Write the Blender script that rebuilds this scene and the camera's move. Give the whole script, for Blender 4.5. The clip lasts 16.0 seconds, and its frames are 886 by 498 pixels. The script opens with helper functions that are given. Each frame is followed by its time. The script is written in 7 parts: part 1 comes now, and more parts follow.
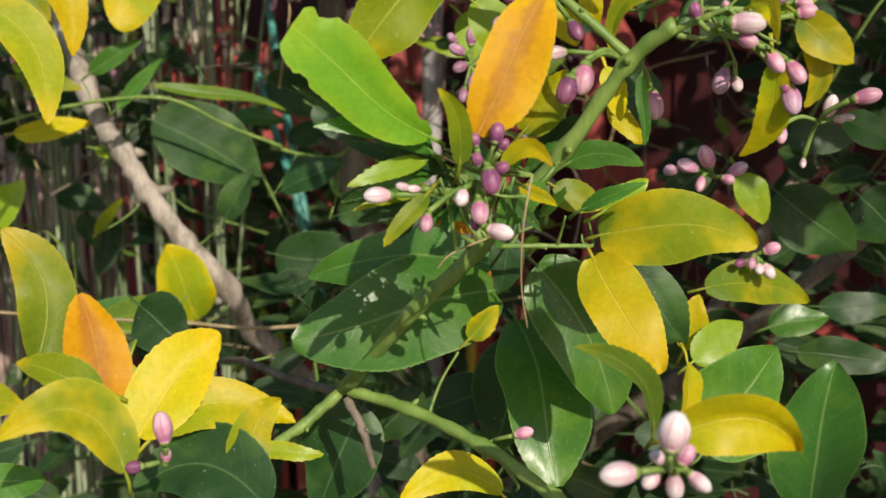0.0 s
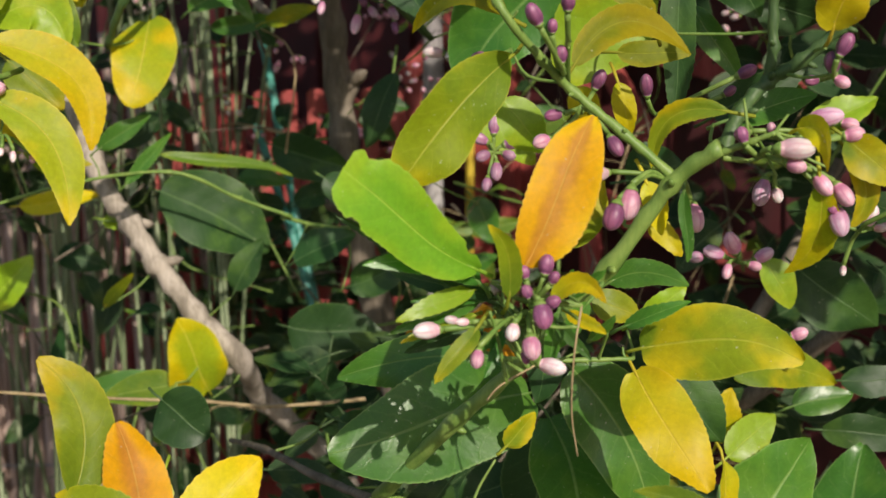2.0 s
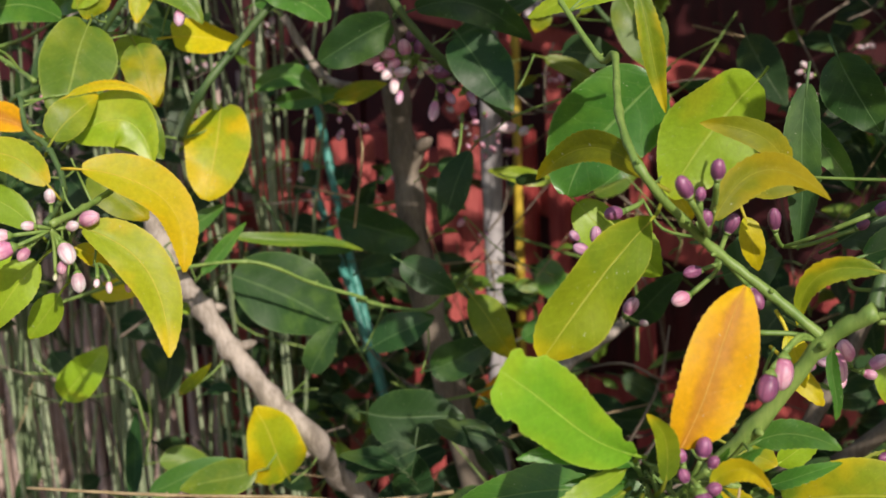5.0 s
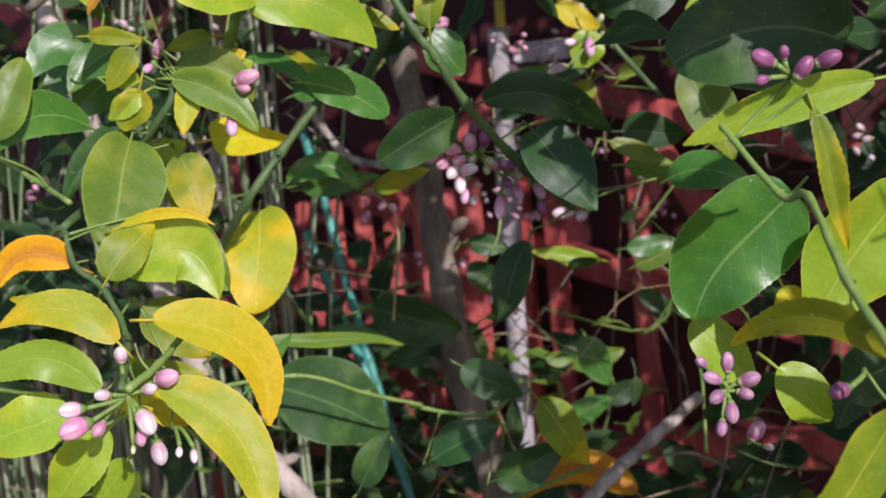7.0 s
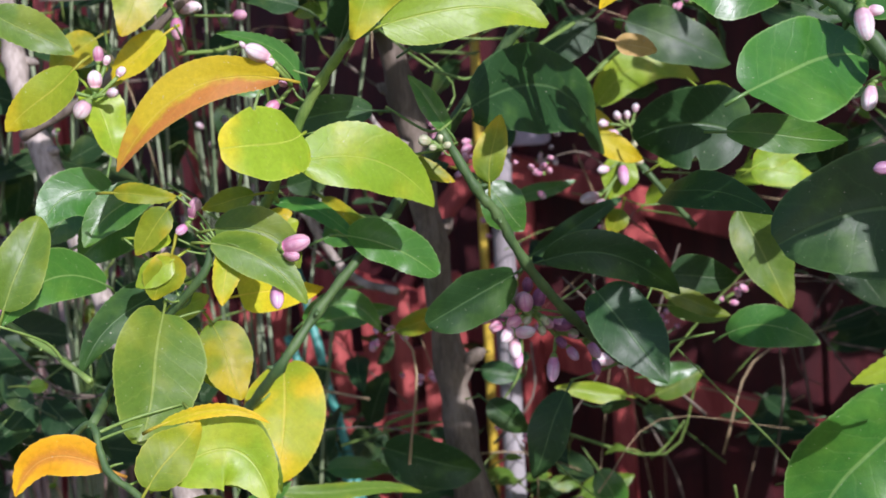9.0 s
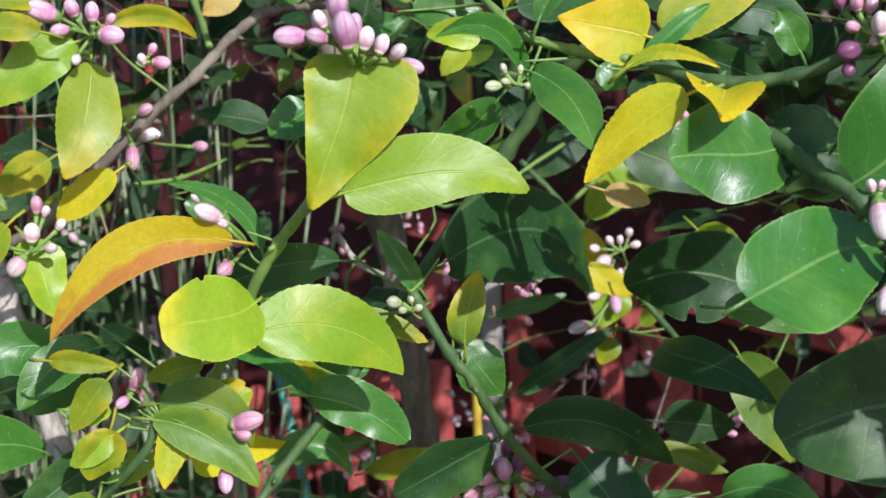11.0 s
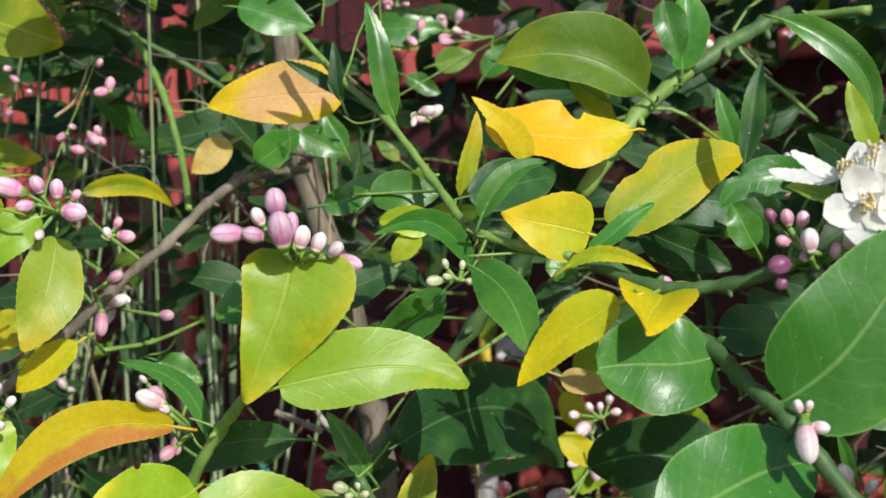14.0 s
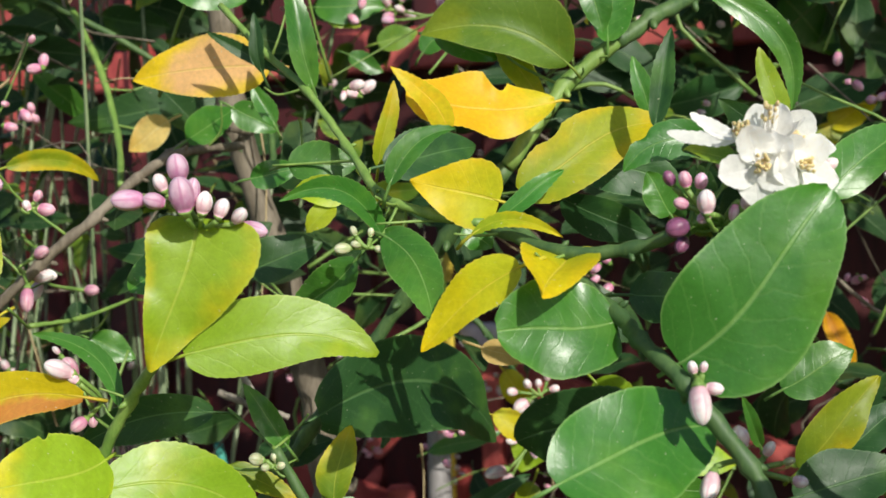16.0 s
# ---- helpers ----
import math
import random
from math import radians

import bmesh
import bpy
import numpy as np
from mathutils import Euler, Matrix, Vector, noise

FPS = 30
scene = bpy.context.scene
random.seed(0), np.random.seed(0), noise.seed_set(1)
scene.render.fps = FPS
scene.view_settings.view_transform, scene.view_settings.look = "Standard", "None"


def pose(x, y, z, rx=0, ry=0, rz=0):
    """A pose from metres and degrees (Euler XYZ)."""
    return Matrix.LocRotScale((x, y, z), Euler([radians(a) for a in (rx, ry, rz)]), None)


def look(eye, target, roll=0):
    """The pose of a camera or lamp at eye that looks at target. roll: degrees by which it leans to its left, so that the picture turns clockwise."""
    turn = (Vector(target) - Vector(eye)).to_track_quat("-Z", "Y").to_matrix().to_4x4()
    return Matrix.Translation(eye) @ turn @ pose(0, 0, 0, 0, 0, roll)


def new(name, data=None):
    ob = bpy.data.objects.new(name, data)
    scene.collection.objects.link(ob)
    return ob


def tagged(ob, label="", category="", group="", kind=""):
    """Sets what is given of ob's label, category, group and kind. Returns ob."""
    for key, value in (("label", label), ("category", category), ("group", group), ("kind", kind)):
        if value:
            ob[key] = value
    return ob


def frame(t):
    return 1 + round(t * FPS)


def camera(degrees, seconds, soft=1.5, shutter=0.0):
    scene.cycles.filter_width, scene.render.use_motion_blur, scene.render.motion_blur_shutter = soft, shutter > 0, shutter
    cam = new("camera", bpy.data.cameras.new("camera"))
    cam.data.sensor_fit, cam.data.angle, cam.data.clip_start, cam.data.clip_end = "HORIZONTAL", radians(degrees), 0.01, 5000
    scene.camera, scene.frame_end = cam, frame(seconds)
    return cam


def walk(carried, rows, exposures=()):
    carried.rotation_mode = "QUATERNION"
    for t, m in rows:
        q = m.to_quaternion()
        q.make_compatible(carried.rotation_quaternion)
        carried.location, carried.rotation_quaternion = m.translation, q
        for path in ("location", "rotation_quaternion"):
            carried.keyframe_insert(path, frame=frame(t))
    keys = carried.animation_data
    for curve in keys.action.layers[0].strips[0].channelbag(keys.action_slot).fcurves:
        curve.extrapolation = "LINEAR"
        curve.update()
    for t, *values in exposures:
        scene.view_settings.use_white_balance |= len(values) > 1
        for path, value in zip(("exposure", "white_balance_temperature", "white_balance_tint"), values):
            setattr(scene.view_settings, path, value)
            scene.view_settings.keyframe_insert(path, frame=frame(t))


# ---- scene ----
cam = camera(39.6, 16.0, 1.65)
cam.data.dof.use_dof, cam.data.dof.focus_distance, cam.data.dof.aperture_fstop = True, 0.69, 13.0
PATH = [
    (0, (0.057, 0.016, 1.006), (-0.021, 1.986, 0.671), -0.7),
    (0.5, (0.047, 0.025, 1.019), (-0.030, 1.996, 0.689), -0.9),
    (1, (0.040, 0.032, 1.028), (-0.028, 2.005, 0.704), -1.1),
    (1.5, (0.037, 0.031, 1.039), (-0.021, 2.005, 0.719), -1.3),
    (2, (0.027, 0.031, 1.059), (-0.021, 2.005, 0.745), -1.5),
    (2.5, (0.027, 0.032, 1.070), (-0.019, 2.007, 0.758), -1.9),
    (3, (0.026, 0.034, 1.076), (-0.021, 2.009, 0.765), -2.1),
    (3.5, (0.020, 0.039, 1.089), (-0.041, 2.014, 0.775), -2.5),
    (4, (0.006, 0.052, 1.104), (-0.074, 2.025, 0.788), -2.9),
    (4.2, (0.003, 0.056, 1.113), (-0.089, 2.028, 0.792), -3.2),
    (6.3, (-0.086, 0.113, 1.177), (-0.122, 2.087, 0.857), -4.0),
    (6.5, (-0.092, 0.132, 1.186), (-0.121, 2.107, 0.871), -4.4),
    (7, (-0.133, 0.164, 1.208), (-0.108, 2.14, 0.903), -5.3),
    (7.5, (-0.176, 0.179, 1.227), (-0.089, 2.156, 0.94), -5.6),
    (8, (-0.199, 0.187, 1.241), (-0.078, 2.166, 0.974), -5.1),
    (8.5, (-0.23, 0.217, 1.265), (-0.077, 2.194, 0.998), -4.8),
    (9, (-0.218, 0.267, 1.296), (-0.056, 2.244, 1.037), -4.2),
    (9.5, (-0.211, 0.297, 1.311), (-0.034, 2.272, 1.049), -3.5),
    (10, (-0.212, 0.318, 1.335), (-0.027, 2.293, 1.082), -3.7),
    (10.2, (-0.209, 0.329, 1.351), (-0.021, 2.303, 1.096), -3.7),
    (12.3, (-0.167, 0.351, 1.387), (-0.051, 2.344, 1.275), -2.4),
    (12.5, (-0.177, 0.346, 1.398), (-0.042, 2.338, 1.28), -2.5),
    (13, (-0.164, 0.349, 1.406), (-0.047, 2.344, 1.322), -2.3),
    (13.5, (-0.145, 0.344, 1.415), (-0.04, 2.341, 1.364), -2.2),
    (14, (-0.128, 0.347, 1.413), (-0.033, 2.344, 1.379), -2.1),
    (14.5, (-0.108, 0.348, 1.409), (-0.014, 2.345, 1.38), -2.2),
    (15, (-0.099, 0.348, 1.402), (0.002, 2.346, 1.375), -2.4),
    (15.5, (-0.093, 0.351, 1.4), (0.016, 2.348, 1.364), -2.4),
    (16, (-0.086, 0.348, 1.397), (0.027, 2.345, 1.353), -2.3),
]
walk(cam, [(t, look(eye, target, roll)) for t, eye, target, roll in PATH], ((0.0, -0.30, 7000, 15), (4.0, -0.28, 6950, 16), (6.4, -0.17, 6300, 29), (7.5, -0.14, 5900, 31), (10.0, 0.07, 5720, 24), (12.5, -0.03, 5950, 8), (16.0, -0.07, 6450, 7)))

# ---- light ----
SUN_AZ, SUN_EL = 158.0, 30.0            # degrees: azimuth clockwise from +y, elevation
world = bpy.data.worlds.new("world")
scene.world = world
world.use_nodes = True
wn = world.node_tree
sky = wn.nodes.new("ShaderNodeTexSky")
sky.sky_type, sky.sun_disc = "NISHITA", False
sky.sun_elevation, sky.sun_rotation = radians(SUN_EL), radians(SUN_AZ)
wn.links.new(sky.outputs[0], wn.nodes["Background"].inputs[0])
wn.nodes["Background"].inputs[1].default_value = 0.125
sun = new("sun", bpy.data.lights.new("sun", "SUN"))
sun.data.energy, sun.data.angle, sun.data.color = 4.8, radians(0.5), (1.0, 0.95, 0.86)
SUN_TO = Vector((math.sin(radians(SUN_AZ)) * math.cos(radians(SUN_EL)), math.cos(radians(SUN_AZ)) * math.cos(radians(SUN_EL)), math.sin(radians(SUN_EL))))
sun.matrix_world = look(SUN_TO * 8, (0, 0, 0))


# ---- materials ----
def shader(name):
    m = bpy.data.materials.new(name)
    m.use_nodes = True
    nt = m.node_tree
    return m, nt, nt.nodes["Principled BSDF"], nt.nodes["Material Output"]


def node(nt, kind, **inputs):
    n = nt.nodes.new("ShaderNode" + kind)
    for key, value in inputs.items():
        key = key.replace("_", " ")
        if isinstance(value, bpy.types.NodeSocket):
            nt.links.new(value, n.inputs[key])
        else:
            n.inputs[key].default_value = value
    return n


def calc(nt, op, a, b=0.0, c=0.0):
    n = nt.nodes.new("ShaderNodeMath")
    n.operation = op
    for k, v in enumerate((a, b, c)):
        if isinstance(v, bpy.types.NodeSocket):
            nt.links.new(v, n.inputs[k])
        else:
            n.inputs[k].default_value = v
    return n.outputs[0]


def step(nt, x, lo, hi, to_lo=0.0, to_hi=1.0):
    n = nt.nodes.new("ShaderNodeMapRange")
    n.interpolation_type = "SMOOTHSTEP"
    nt.links.new(x, n.inputs[0])
    for k, v in enumerate((lo, hi, to_lo, to_hi)):
        n.inputs[k + 1].default_value = v
    return n.outputs[0]


def blend(nt, f, a, b, how="MIX"):
    n = nt.nodes.new("ShaderNodeMix")
    n.data_type, n.blend_type = "RGBA", how
    for k, v in ((0, f), (6, a), (7, b)):
        if isinstance(v, bpy.types.NodeSocket):
            nt.links.new(v, n.inputs[k])
        else:
            n.inputs[k].default_value = v if k == 0 else (*v, 1)
    return n.outputs[2]


def noise_of(nt, scale, detail=3.0, vector=None, rough=0.55):
    n = nt.nodes.new("ShaderNodeTexNoise")
    n.inputs["Scale"].default_value, n.inputs["Detail"].default_value, n.inputs["Roughness"].default_value = scale, detail, rough
    if vector is None:
        vector = nt.nodes.new("ShaderNodeTexCoord").outputs["Object"]
    nt.links.new(vector, n.inputs["Vector"])
    return n.outputs["Fac"]


def leaf_material(name, base, edge, rib, blotch=None, edge_from=0.45, centre=None, gloss=0.36, thin=0.42, amount=0.5, islands=False, sheen=0.55, heel=None, flank=None):
    """A leaf: colour from the midrib out to the edge, pale veins, blotches, oil-gland specks, and light passing through."""
    m, nt, bsdf, out = shader(name)
    uv = nt.nodes.new("ShaderNodeSeparateXYZ")
    nt.links.new(nt.nodes.new("ShaderNodeUVMap").outputs[0], uv.inputs[0])
    u, across = uv.outputs[0], calc(nt, "ABSOLUTE", calc(nt, "MULTIPLY_ADD", uv.outputs[1], 2.0, -1.0))
    big, mid, fine = noise_of(nt, 22, 3), noise_of(nt, 90, 4), noise_of(nt, 900, 2)
    if islands:
        chance = nt.nodes.new("ShaderNodeNewGeometry").outputs["Random Per Island"]
    else:
        chance = nt.nodes.new("ShaderNodeObjectInfo").outputs["Random"]
    reach = calc(nt, "ADD", calc(nt, "MULTIPLY_ADD", big, 2.0, -1.0), calc(nt, "MAXIMUM", calc(nt, "MULTIPLY", across, calc(nt, "MULTIPLY_ADD", calc(nt, "FRACT", calc(nt, "MULTIPLY", chance, 5.3)), 0.55, 0.40)), calc(nt, "MULTIPLY", u, u)))
    colour = blend(nt, step(nt, reach, edge_from, edge_from + 0.65), base, edge)
    if centre:
        near = calc(nt, "ADD", across, calc(nt, "MULTIPLY_ADD", mid, 0.7, -0.35))
        colour = blend(nt, step(nt, near, 0.10, 0.55, 0.85, 0.0), colour, centre)
    if flank:
        low = calc(nt, "ADD", uv.outputs[1], calc(nt, "MULTIPLY_ADD", mid, 0.5, calc(nt, "MULTIPLY_ADD", big, 0.5, -0.5)))
        colour = blend(nt, step(nt, low, 0.24, 0.50, 0.9, 0.0), colour, flank)
    if heel:
        start = calc(nt, "ADD", u, calc(nt, "MULTIPLY_ADD", big, 1.3, calc(nt, "MULTIPLY_ADD", mid, 0.4, -0.85)))
        colour = blend(nt, step(nt, start, 0.0, 0.48, 0.72, 0.0), colour, heel)
    if blotch:
        colour = blend(nt, step(nt, big, 0.52, 0.68, 0.0, amount), colour, blotch)
    wave = calc(nt, "SINE", calc(nt, "MULTIPLY_ADD", calc(nt, "SUBTRACT", u, calc(nt, "MULTIPLY", across, 0.22)), 48.0, calc(nt, "MULTIPLY_ADD", mid, 5.0, calc(nt, "MULTIPLY", big, 6.0))))
    side = step(nt, wave, 0.90, 1.0)
    main = step(nt, across, 0.012, 0.05, 1.0, 0.0)
    colour = blend(nt, calc(nt, "MULTIPLY", side, 0.10), colour, rib)
    colour = blend(nt, calc(nt, "MULTIPLY", main, 0.62), colour, rib)
    colour = blend(nt, step(nt, fine, 0.66, 0.74, 0.0, 0.35), colour, rib)
    colour = blend(nt, step(nt, noise_of(nt, 420, 2), 0.71, 0.76, 0.0, 0.5), colour, (0.55, 0.56, 0.40))
    colour = blend(nt, step(nt, across, 0.945, 0.99, 0.0, 0.55), colour, rib)
    mottle, scars = noise_of(nt, 310, 4, None, 0.65), noise_of(nt, 170, 5, None, 0.7)
    colour = blend(nt, step(nt, scars, 0.68, 0.76, 0.0, 0.55), colour, (0.16, 0.10, 0.035))
    shift = node(nt, "HueSaturation", Color=colour)
    nt.links.new(calc(nt, "MULTIPLY_ADD", chance, 0.016, 0.492), shift.inputs["Hue"])
    tone = calc(nt, "MULTIPLY_ADD", calc(nt, "FRACT", calc(nt, "MULTIPLY", chance, 7.31)), 0.28, 0.86)
    nt.links.new(calc(nt, "MULTIPLY", tone, calc(nt, "MULTIPLY_ADD", mottle, 0.50, 0.75)), shift.inputs["Value"])
    colour = shift.outputs[0]
    nt.links.new(colour, bsdf.inputs["Base Color"])
    nt.links.new(calc(nt, "ADD", calc(nt, "MULTIPLY_ADD", mid, 0.22, gloss - 0.10), calc(nt, "MULTIPLY", mottle, 0.12)), bsdf.inputs["Roughness"])
    bsdf.inputs["Specular IOR Level"].default_value = sheen
    height = calc(nt, "ADD", calc(nt, "MULTIPLY", side, -0.15), calc(nt, "MULTIPLY", main, -1.2))
    height = calc(nt, "ADD", height, calc(nt, "ADD", mid, calc(nt, "MULTIPLY", mottle, 0.45)))
    bump = node(nt, "Bump", Strength=0.38, Distance=0.0007, Height=height)
    nt.links.new(bump.outputs[0], bsdf.inputs["Normal"])
    glow = node(nt, "HueSaturation", Color=colour, Saturation=1.15, Value=1.5)
    through_leaf = node(nt, "BsdfTranslucent", Color=glow.outputs[0])
    mix = nt.nodes.new("ShaderNodeMixShader")
    mix.inputs[0].default_value = thin
    nt.links.new(bsdf.outputs[0], mix.inputs[1])
    nt.links.new(through_leaf.outputs[0], mix.inputs[2])
    nt.links.new(mix.outputs[0], out.inputs["Surface"])
    return m


LEAF = {
    "green": leaf_material("leaf_green", (0.056, 0.185, 0.024), (0.080, 0.23, 0.026), (0.24, 0.40, 0.11), (0.115, 0.26, 0.028), gloss=0.27, thin=0.25, sheen=0.54),
    # Dark leaf: green deepened for shade; the lighter blotches imitate sun dapples.
    "dark": leaf_material("leaf_dark_shaded", (0.024, 0.076, 0.018), (0.036, 0.100, 0.018), (0.11, 0.21, 0.070), (0.070, 0.160, 0.026), gloss=0.40, thin=0.20, amount=0.65, sheen=0.44),
    "lime": leaf_material("leaf_lime", (0.264, 0.422, 0.019), (0.370, 0.484, 0.022), (0.422, 0.528, 0.070), (0.458, 0.493, 0.022), gloss=0.34, thin=0.30, sheen=0.48),
    "turning": leaf_material("leaf_lime_turning", (0.282, 0.405, 0.018), (0.581, 0.493, 0.012), (0.458, 0.528, 0.070), (0.440, 0.475, 0.018), edge_from=0.34, gloss=0.36, thin=0.30, sheen=0.42),
    "spring": leaf_material("leaf_spring", (0.17, 0.38, 0.02), (0.24, 0.43, 0.02), (0.36, 0.52, 0.07), (0.32, 0.44, 0.02), gloss=0.34, thin=0.30, sheen=0.48),
    # Olive leaf standing in shade, so its colour is dulled and darkened.
    "khaki": leaf_material("leaf_olive_shaded", (0.19, 0.22, 0.010), (0.33, 0.29, 0.008), (0.34, 0.35, 0.04), (0.30, 0.25, 0.008), gloss=0.46, thin=0.26, sheen=0.16),
    "moss": leaf_material("leaf_moss", (0.11, 0.21, 0.022), (0.19, 0.28, 0.02), (0.32, 0.42, 0.09), (0.22, 0.28, 0.02), gloss=0.34, thin=0.28, sheen=0.36),
    "olive": leaf_material("leaf_olive", (0.225, 0.300, 0.011), (0.526, 0.442, 0.009), (0.432, 0.451, 0.056), (0.564, 0.414, 0.008), gloss=0.38, thin=0.28, sheen=0.30, heel=(0.12, 0.22, 0.018)),
    "yellow": leaf_material("leaf_yellow", (0.60, 0.51, 0.007), (0.73, 0.51, 0.005), (0.704, 0.581, 0.070), (0.581, 0.493, 0.011), gloss=0.40, thin=0.25, sheen=0.30, heel=(0.44, 0.49, 0.016)),
    "mix": leaf_material("leaf_turning", (0.352, 0.405, 0.011), (0.598, 0.466, 0.005), (0.581, 0.528, 0.070), (0.598, 0.440, 0.007), edge_from=0.30, gloss=0.40, thin=0.28, sheen=0.30, heel=(0.26, 0.37, 0.016)),
    "orange": leaf_material("leaf_orange", (0.68, 0.325, 0.005), (0.72, 0.46, 0.004), (0.60, 0.34, 0.07), (0.58, 0.23, 0.012), centre=(0.49, 0.195, 0.024), gloss=0.44, thin=0.25, sheen=0.20),
    "amber": leaf_material("leaf_amber", (0.76, 0.37, 0.012), (0.76, 0.52, 0.008), (0.74, 0.48, 0.08), (0.76, 0.48, 0.01), edge_from=0.62, gloss=0.42, thin=0.25, sheen=0.30, heel=(0.50, 0.50, 0.02)),
    "blush": leaf_material("leaf_blush", (0.78, 0.46, 0.19), (0.74, 0.52, 0.012), (0.74, 0.54, 0.16), (0.74, 0.50, 0.03), edge_from=0.10, gloss=0.44, thin=0.25, sheen=0.26),
    "brindle": leaf_material("leaf_brindle", (0.54, 0.45, 0.009), (0.46, 0.19, 0.03), (0.60, 0.50, 0.07), (0.50, 0.26, 0.02), edge_from=0.62, gloss=0.42, thin=0.25, amount=0.6, sheen=0.26, flank=(0.50, 0.20, 0.04)),
    "peach": leaf_material("leaf_peach", (0.66, 0.48, 0.16), (0.70, 0.54, 0.12), (0.74, 0.62, 0.30), (0.70, 0.38, 0.12), gloss=0.45, thin=0.3, sheen=0.15),
}
LEAF_WORDS = {"amber": "amber-yellow withering lemon leaf, folded along its midrib", "green": "glossy mid-green lemon leaf", "dark": "dark green lemon leaf, darkened for shade and painted with sun dapples", "lime": "bright lime-green young lemon leaf", "spring": "fresh grass-green young lemon leaf", "olive": "olive green lemon leaf turning yellow",
              "moss": "dull moss-green lemon leaf", "khaki": "olive lemon leaf beginning to yellow, dulled in colour for shade", "blush": "yellow withering lemon leaf with a peach flush", "brindle": "yellow lemon leaf with brown-orange blotches", "turning": "lime-green lemon leaf with yellow patches towards its tip", "yellow": "bright yellow ageing lemon leaf", "mix": "green lemon leaf yellowing from its edge", "orange": "orange-yellow withering lemon leaf with brown midrib", "peach": "pale peach dying lemon leaf"}
# Inner leaves in two colours: one deepened for shade, one lightened as sunlit.
FILL_SHADED = leaf_material("leaf_background_shaded", (0.025, 0.068, 0.020), (0.042, 0.100, 0.022), (0.15, 0.23, 0.10), (0.10, 0.15, 0.03), gloss=0.42, thin=0.20, islands=True, sheen=0.32)
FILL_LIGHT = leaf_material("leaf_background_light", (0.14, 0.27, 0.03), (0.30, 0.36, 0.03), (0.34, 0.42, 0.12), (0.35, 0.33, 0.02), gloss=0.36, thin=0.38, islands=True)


def bark_material(name, a, b, scale=60, rough=0.75, stretch=(1, 1, 0.25), relief=0.0015):
    m, nt, bsdf, out = shader(name)
    co = nt.nodes.new("ShaderNodeTexCoord")
    mp = node(nt, "Mapping", Vector=co.outputs["Object"], Scale=stretch)
    n1, n2 = noise_of(nt, scale, 5, mp.outputs[0]), noise_of(nt, scale * 7, 3, mp.outputs[0])
    f = calc(nt, "ADD", calc(nt, "MULTIPLY", n1, 0.7), calc(nt, "MULTIPLY", n2, 0.3))
    nt.links.new(blend(nt, step(nt, f, 0.36, 0.64), a, b), bsdf.inputs["Base Color"])
    bsdf.inputs["Roughness"].default_value = rough
    bump = node(nt, "Bump", Strength=0.7, Distance=relief, Height=f)
    nt.links.new(bump.outputs[0], bsdf.inputs["Normal"])
    return m


TWIG = bark_material("green_twig", (0.13, 0.24, 0.045), (0.22, 0.33, 0.075), 90, 0.5, relief=0.0006)
TWIG_DARK = bark_material("dark_twig", (0.045, 0.10, 0.03), (0.09, 0.16, 0.045), 90, 0.55, relief=0.0006)
BARK = bark_material("grey_bark", (0.21, 0.18, 0.14), (0.50, 0.44, 0.37), 50)
BARK_BROWN = bark_material("brown_bark", (0.10, 0.08, 0.055), (0.24, 0.20, 0.15), 45)
DRY = bark_material("dry_stem", (0.30, 0.22, 0.11), (0.46, 0.36, 0.20), 80)


def bud_material(name, a, b):
    m, nt, bsdf, out = shader(name)
    uv = nt.nodes.new("ShaderNodeSeparateXYZ")
    nt.links.new(nt.nodes.new("ShaderNodeUVMap").outputs[0], uv.inputs[0])
    chance = nt.nodes.new("ShaderNodeObjectInfo").outputs["Random"]
    f = calc(nt, "ADD", uv.outputs[0], calc(nt, "MULTIPLY_ADD", noise_of(nt, 300, 3), 0.9, -0.45))
    colour = blend(nt, step(nt, f, 0.15, 0.85), a, b)
    seam = step(nt, calc(nt, "COSINE", calc(nt, "MULTIPLY_ADD", uv.outputs[1], 31.416, 3.1416)), 0.62, 1.0, 0.0, 0.75)
    colour = blend(nt, seam, colour, a)
    shift = node(nt, "HueSaturation", Color=colour)
    nt.links.new(calc(nt, "MULTIPLY_ADD", chance, 0.30, 0.72), shift.inputs["Value"])
    nt.links.new(shift.outputs[0], bsdf.inputs["Base Color"])
    bsdf.inputs["Roughness"].default_value = 0.42
    bsdf.inputs["Subsurface Weight"].default_value = 0.25
    bsdf.inputs["Subsurface Radius"].default_value = (0.004, 0.002, 0.002)
    bump = node(nt, "Bump", Strength=0.3, Distance=0.0004, Height=noise_of(nt, 700, 3))
    nt.links.new(bump.outputs[0], bsdf.inputs["Normal"])
    return m


BUD = {
    "pink": bud_material("bud_pink", (0.60, 0.22, 0.36), (0.80, 0.48, 0.56)),
    "purple": bud_material("bud_purple", (0.22, 0.07, 0.16), (0.38, 0.13, 0.25)),
    "lilac": bud_material("bud_lilac", (0.60, 0.24, 0.42), (0.76, 0.52, 0.64)),
    "mauve": bud_material("bud_mauve", (0.40, 0.16, 0.29), (0.58, 0.34, 0.46)),
    "white": bud_material("bud_white", (0.72, 0.44, 0.50), (0.87, 0.79, 0.77)),
    "tiny": bud_material("bud_pale_green", (0.42, 0.48, 0.22), (0.70, 0.70, 0.48)),
}
PETAL = leaf_material("white_petal", (0.80, 0.79, 0.76), (0.82, 0.81, 0.79), (0.84, 0.83, 0.80), gloss=0.45, thin=0.35, sheen=0.2)
STAMEN = bud_material("yellow_stamen", (0.80, 0.72, 0.42), (0.85, 0.48, 0.04))


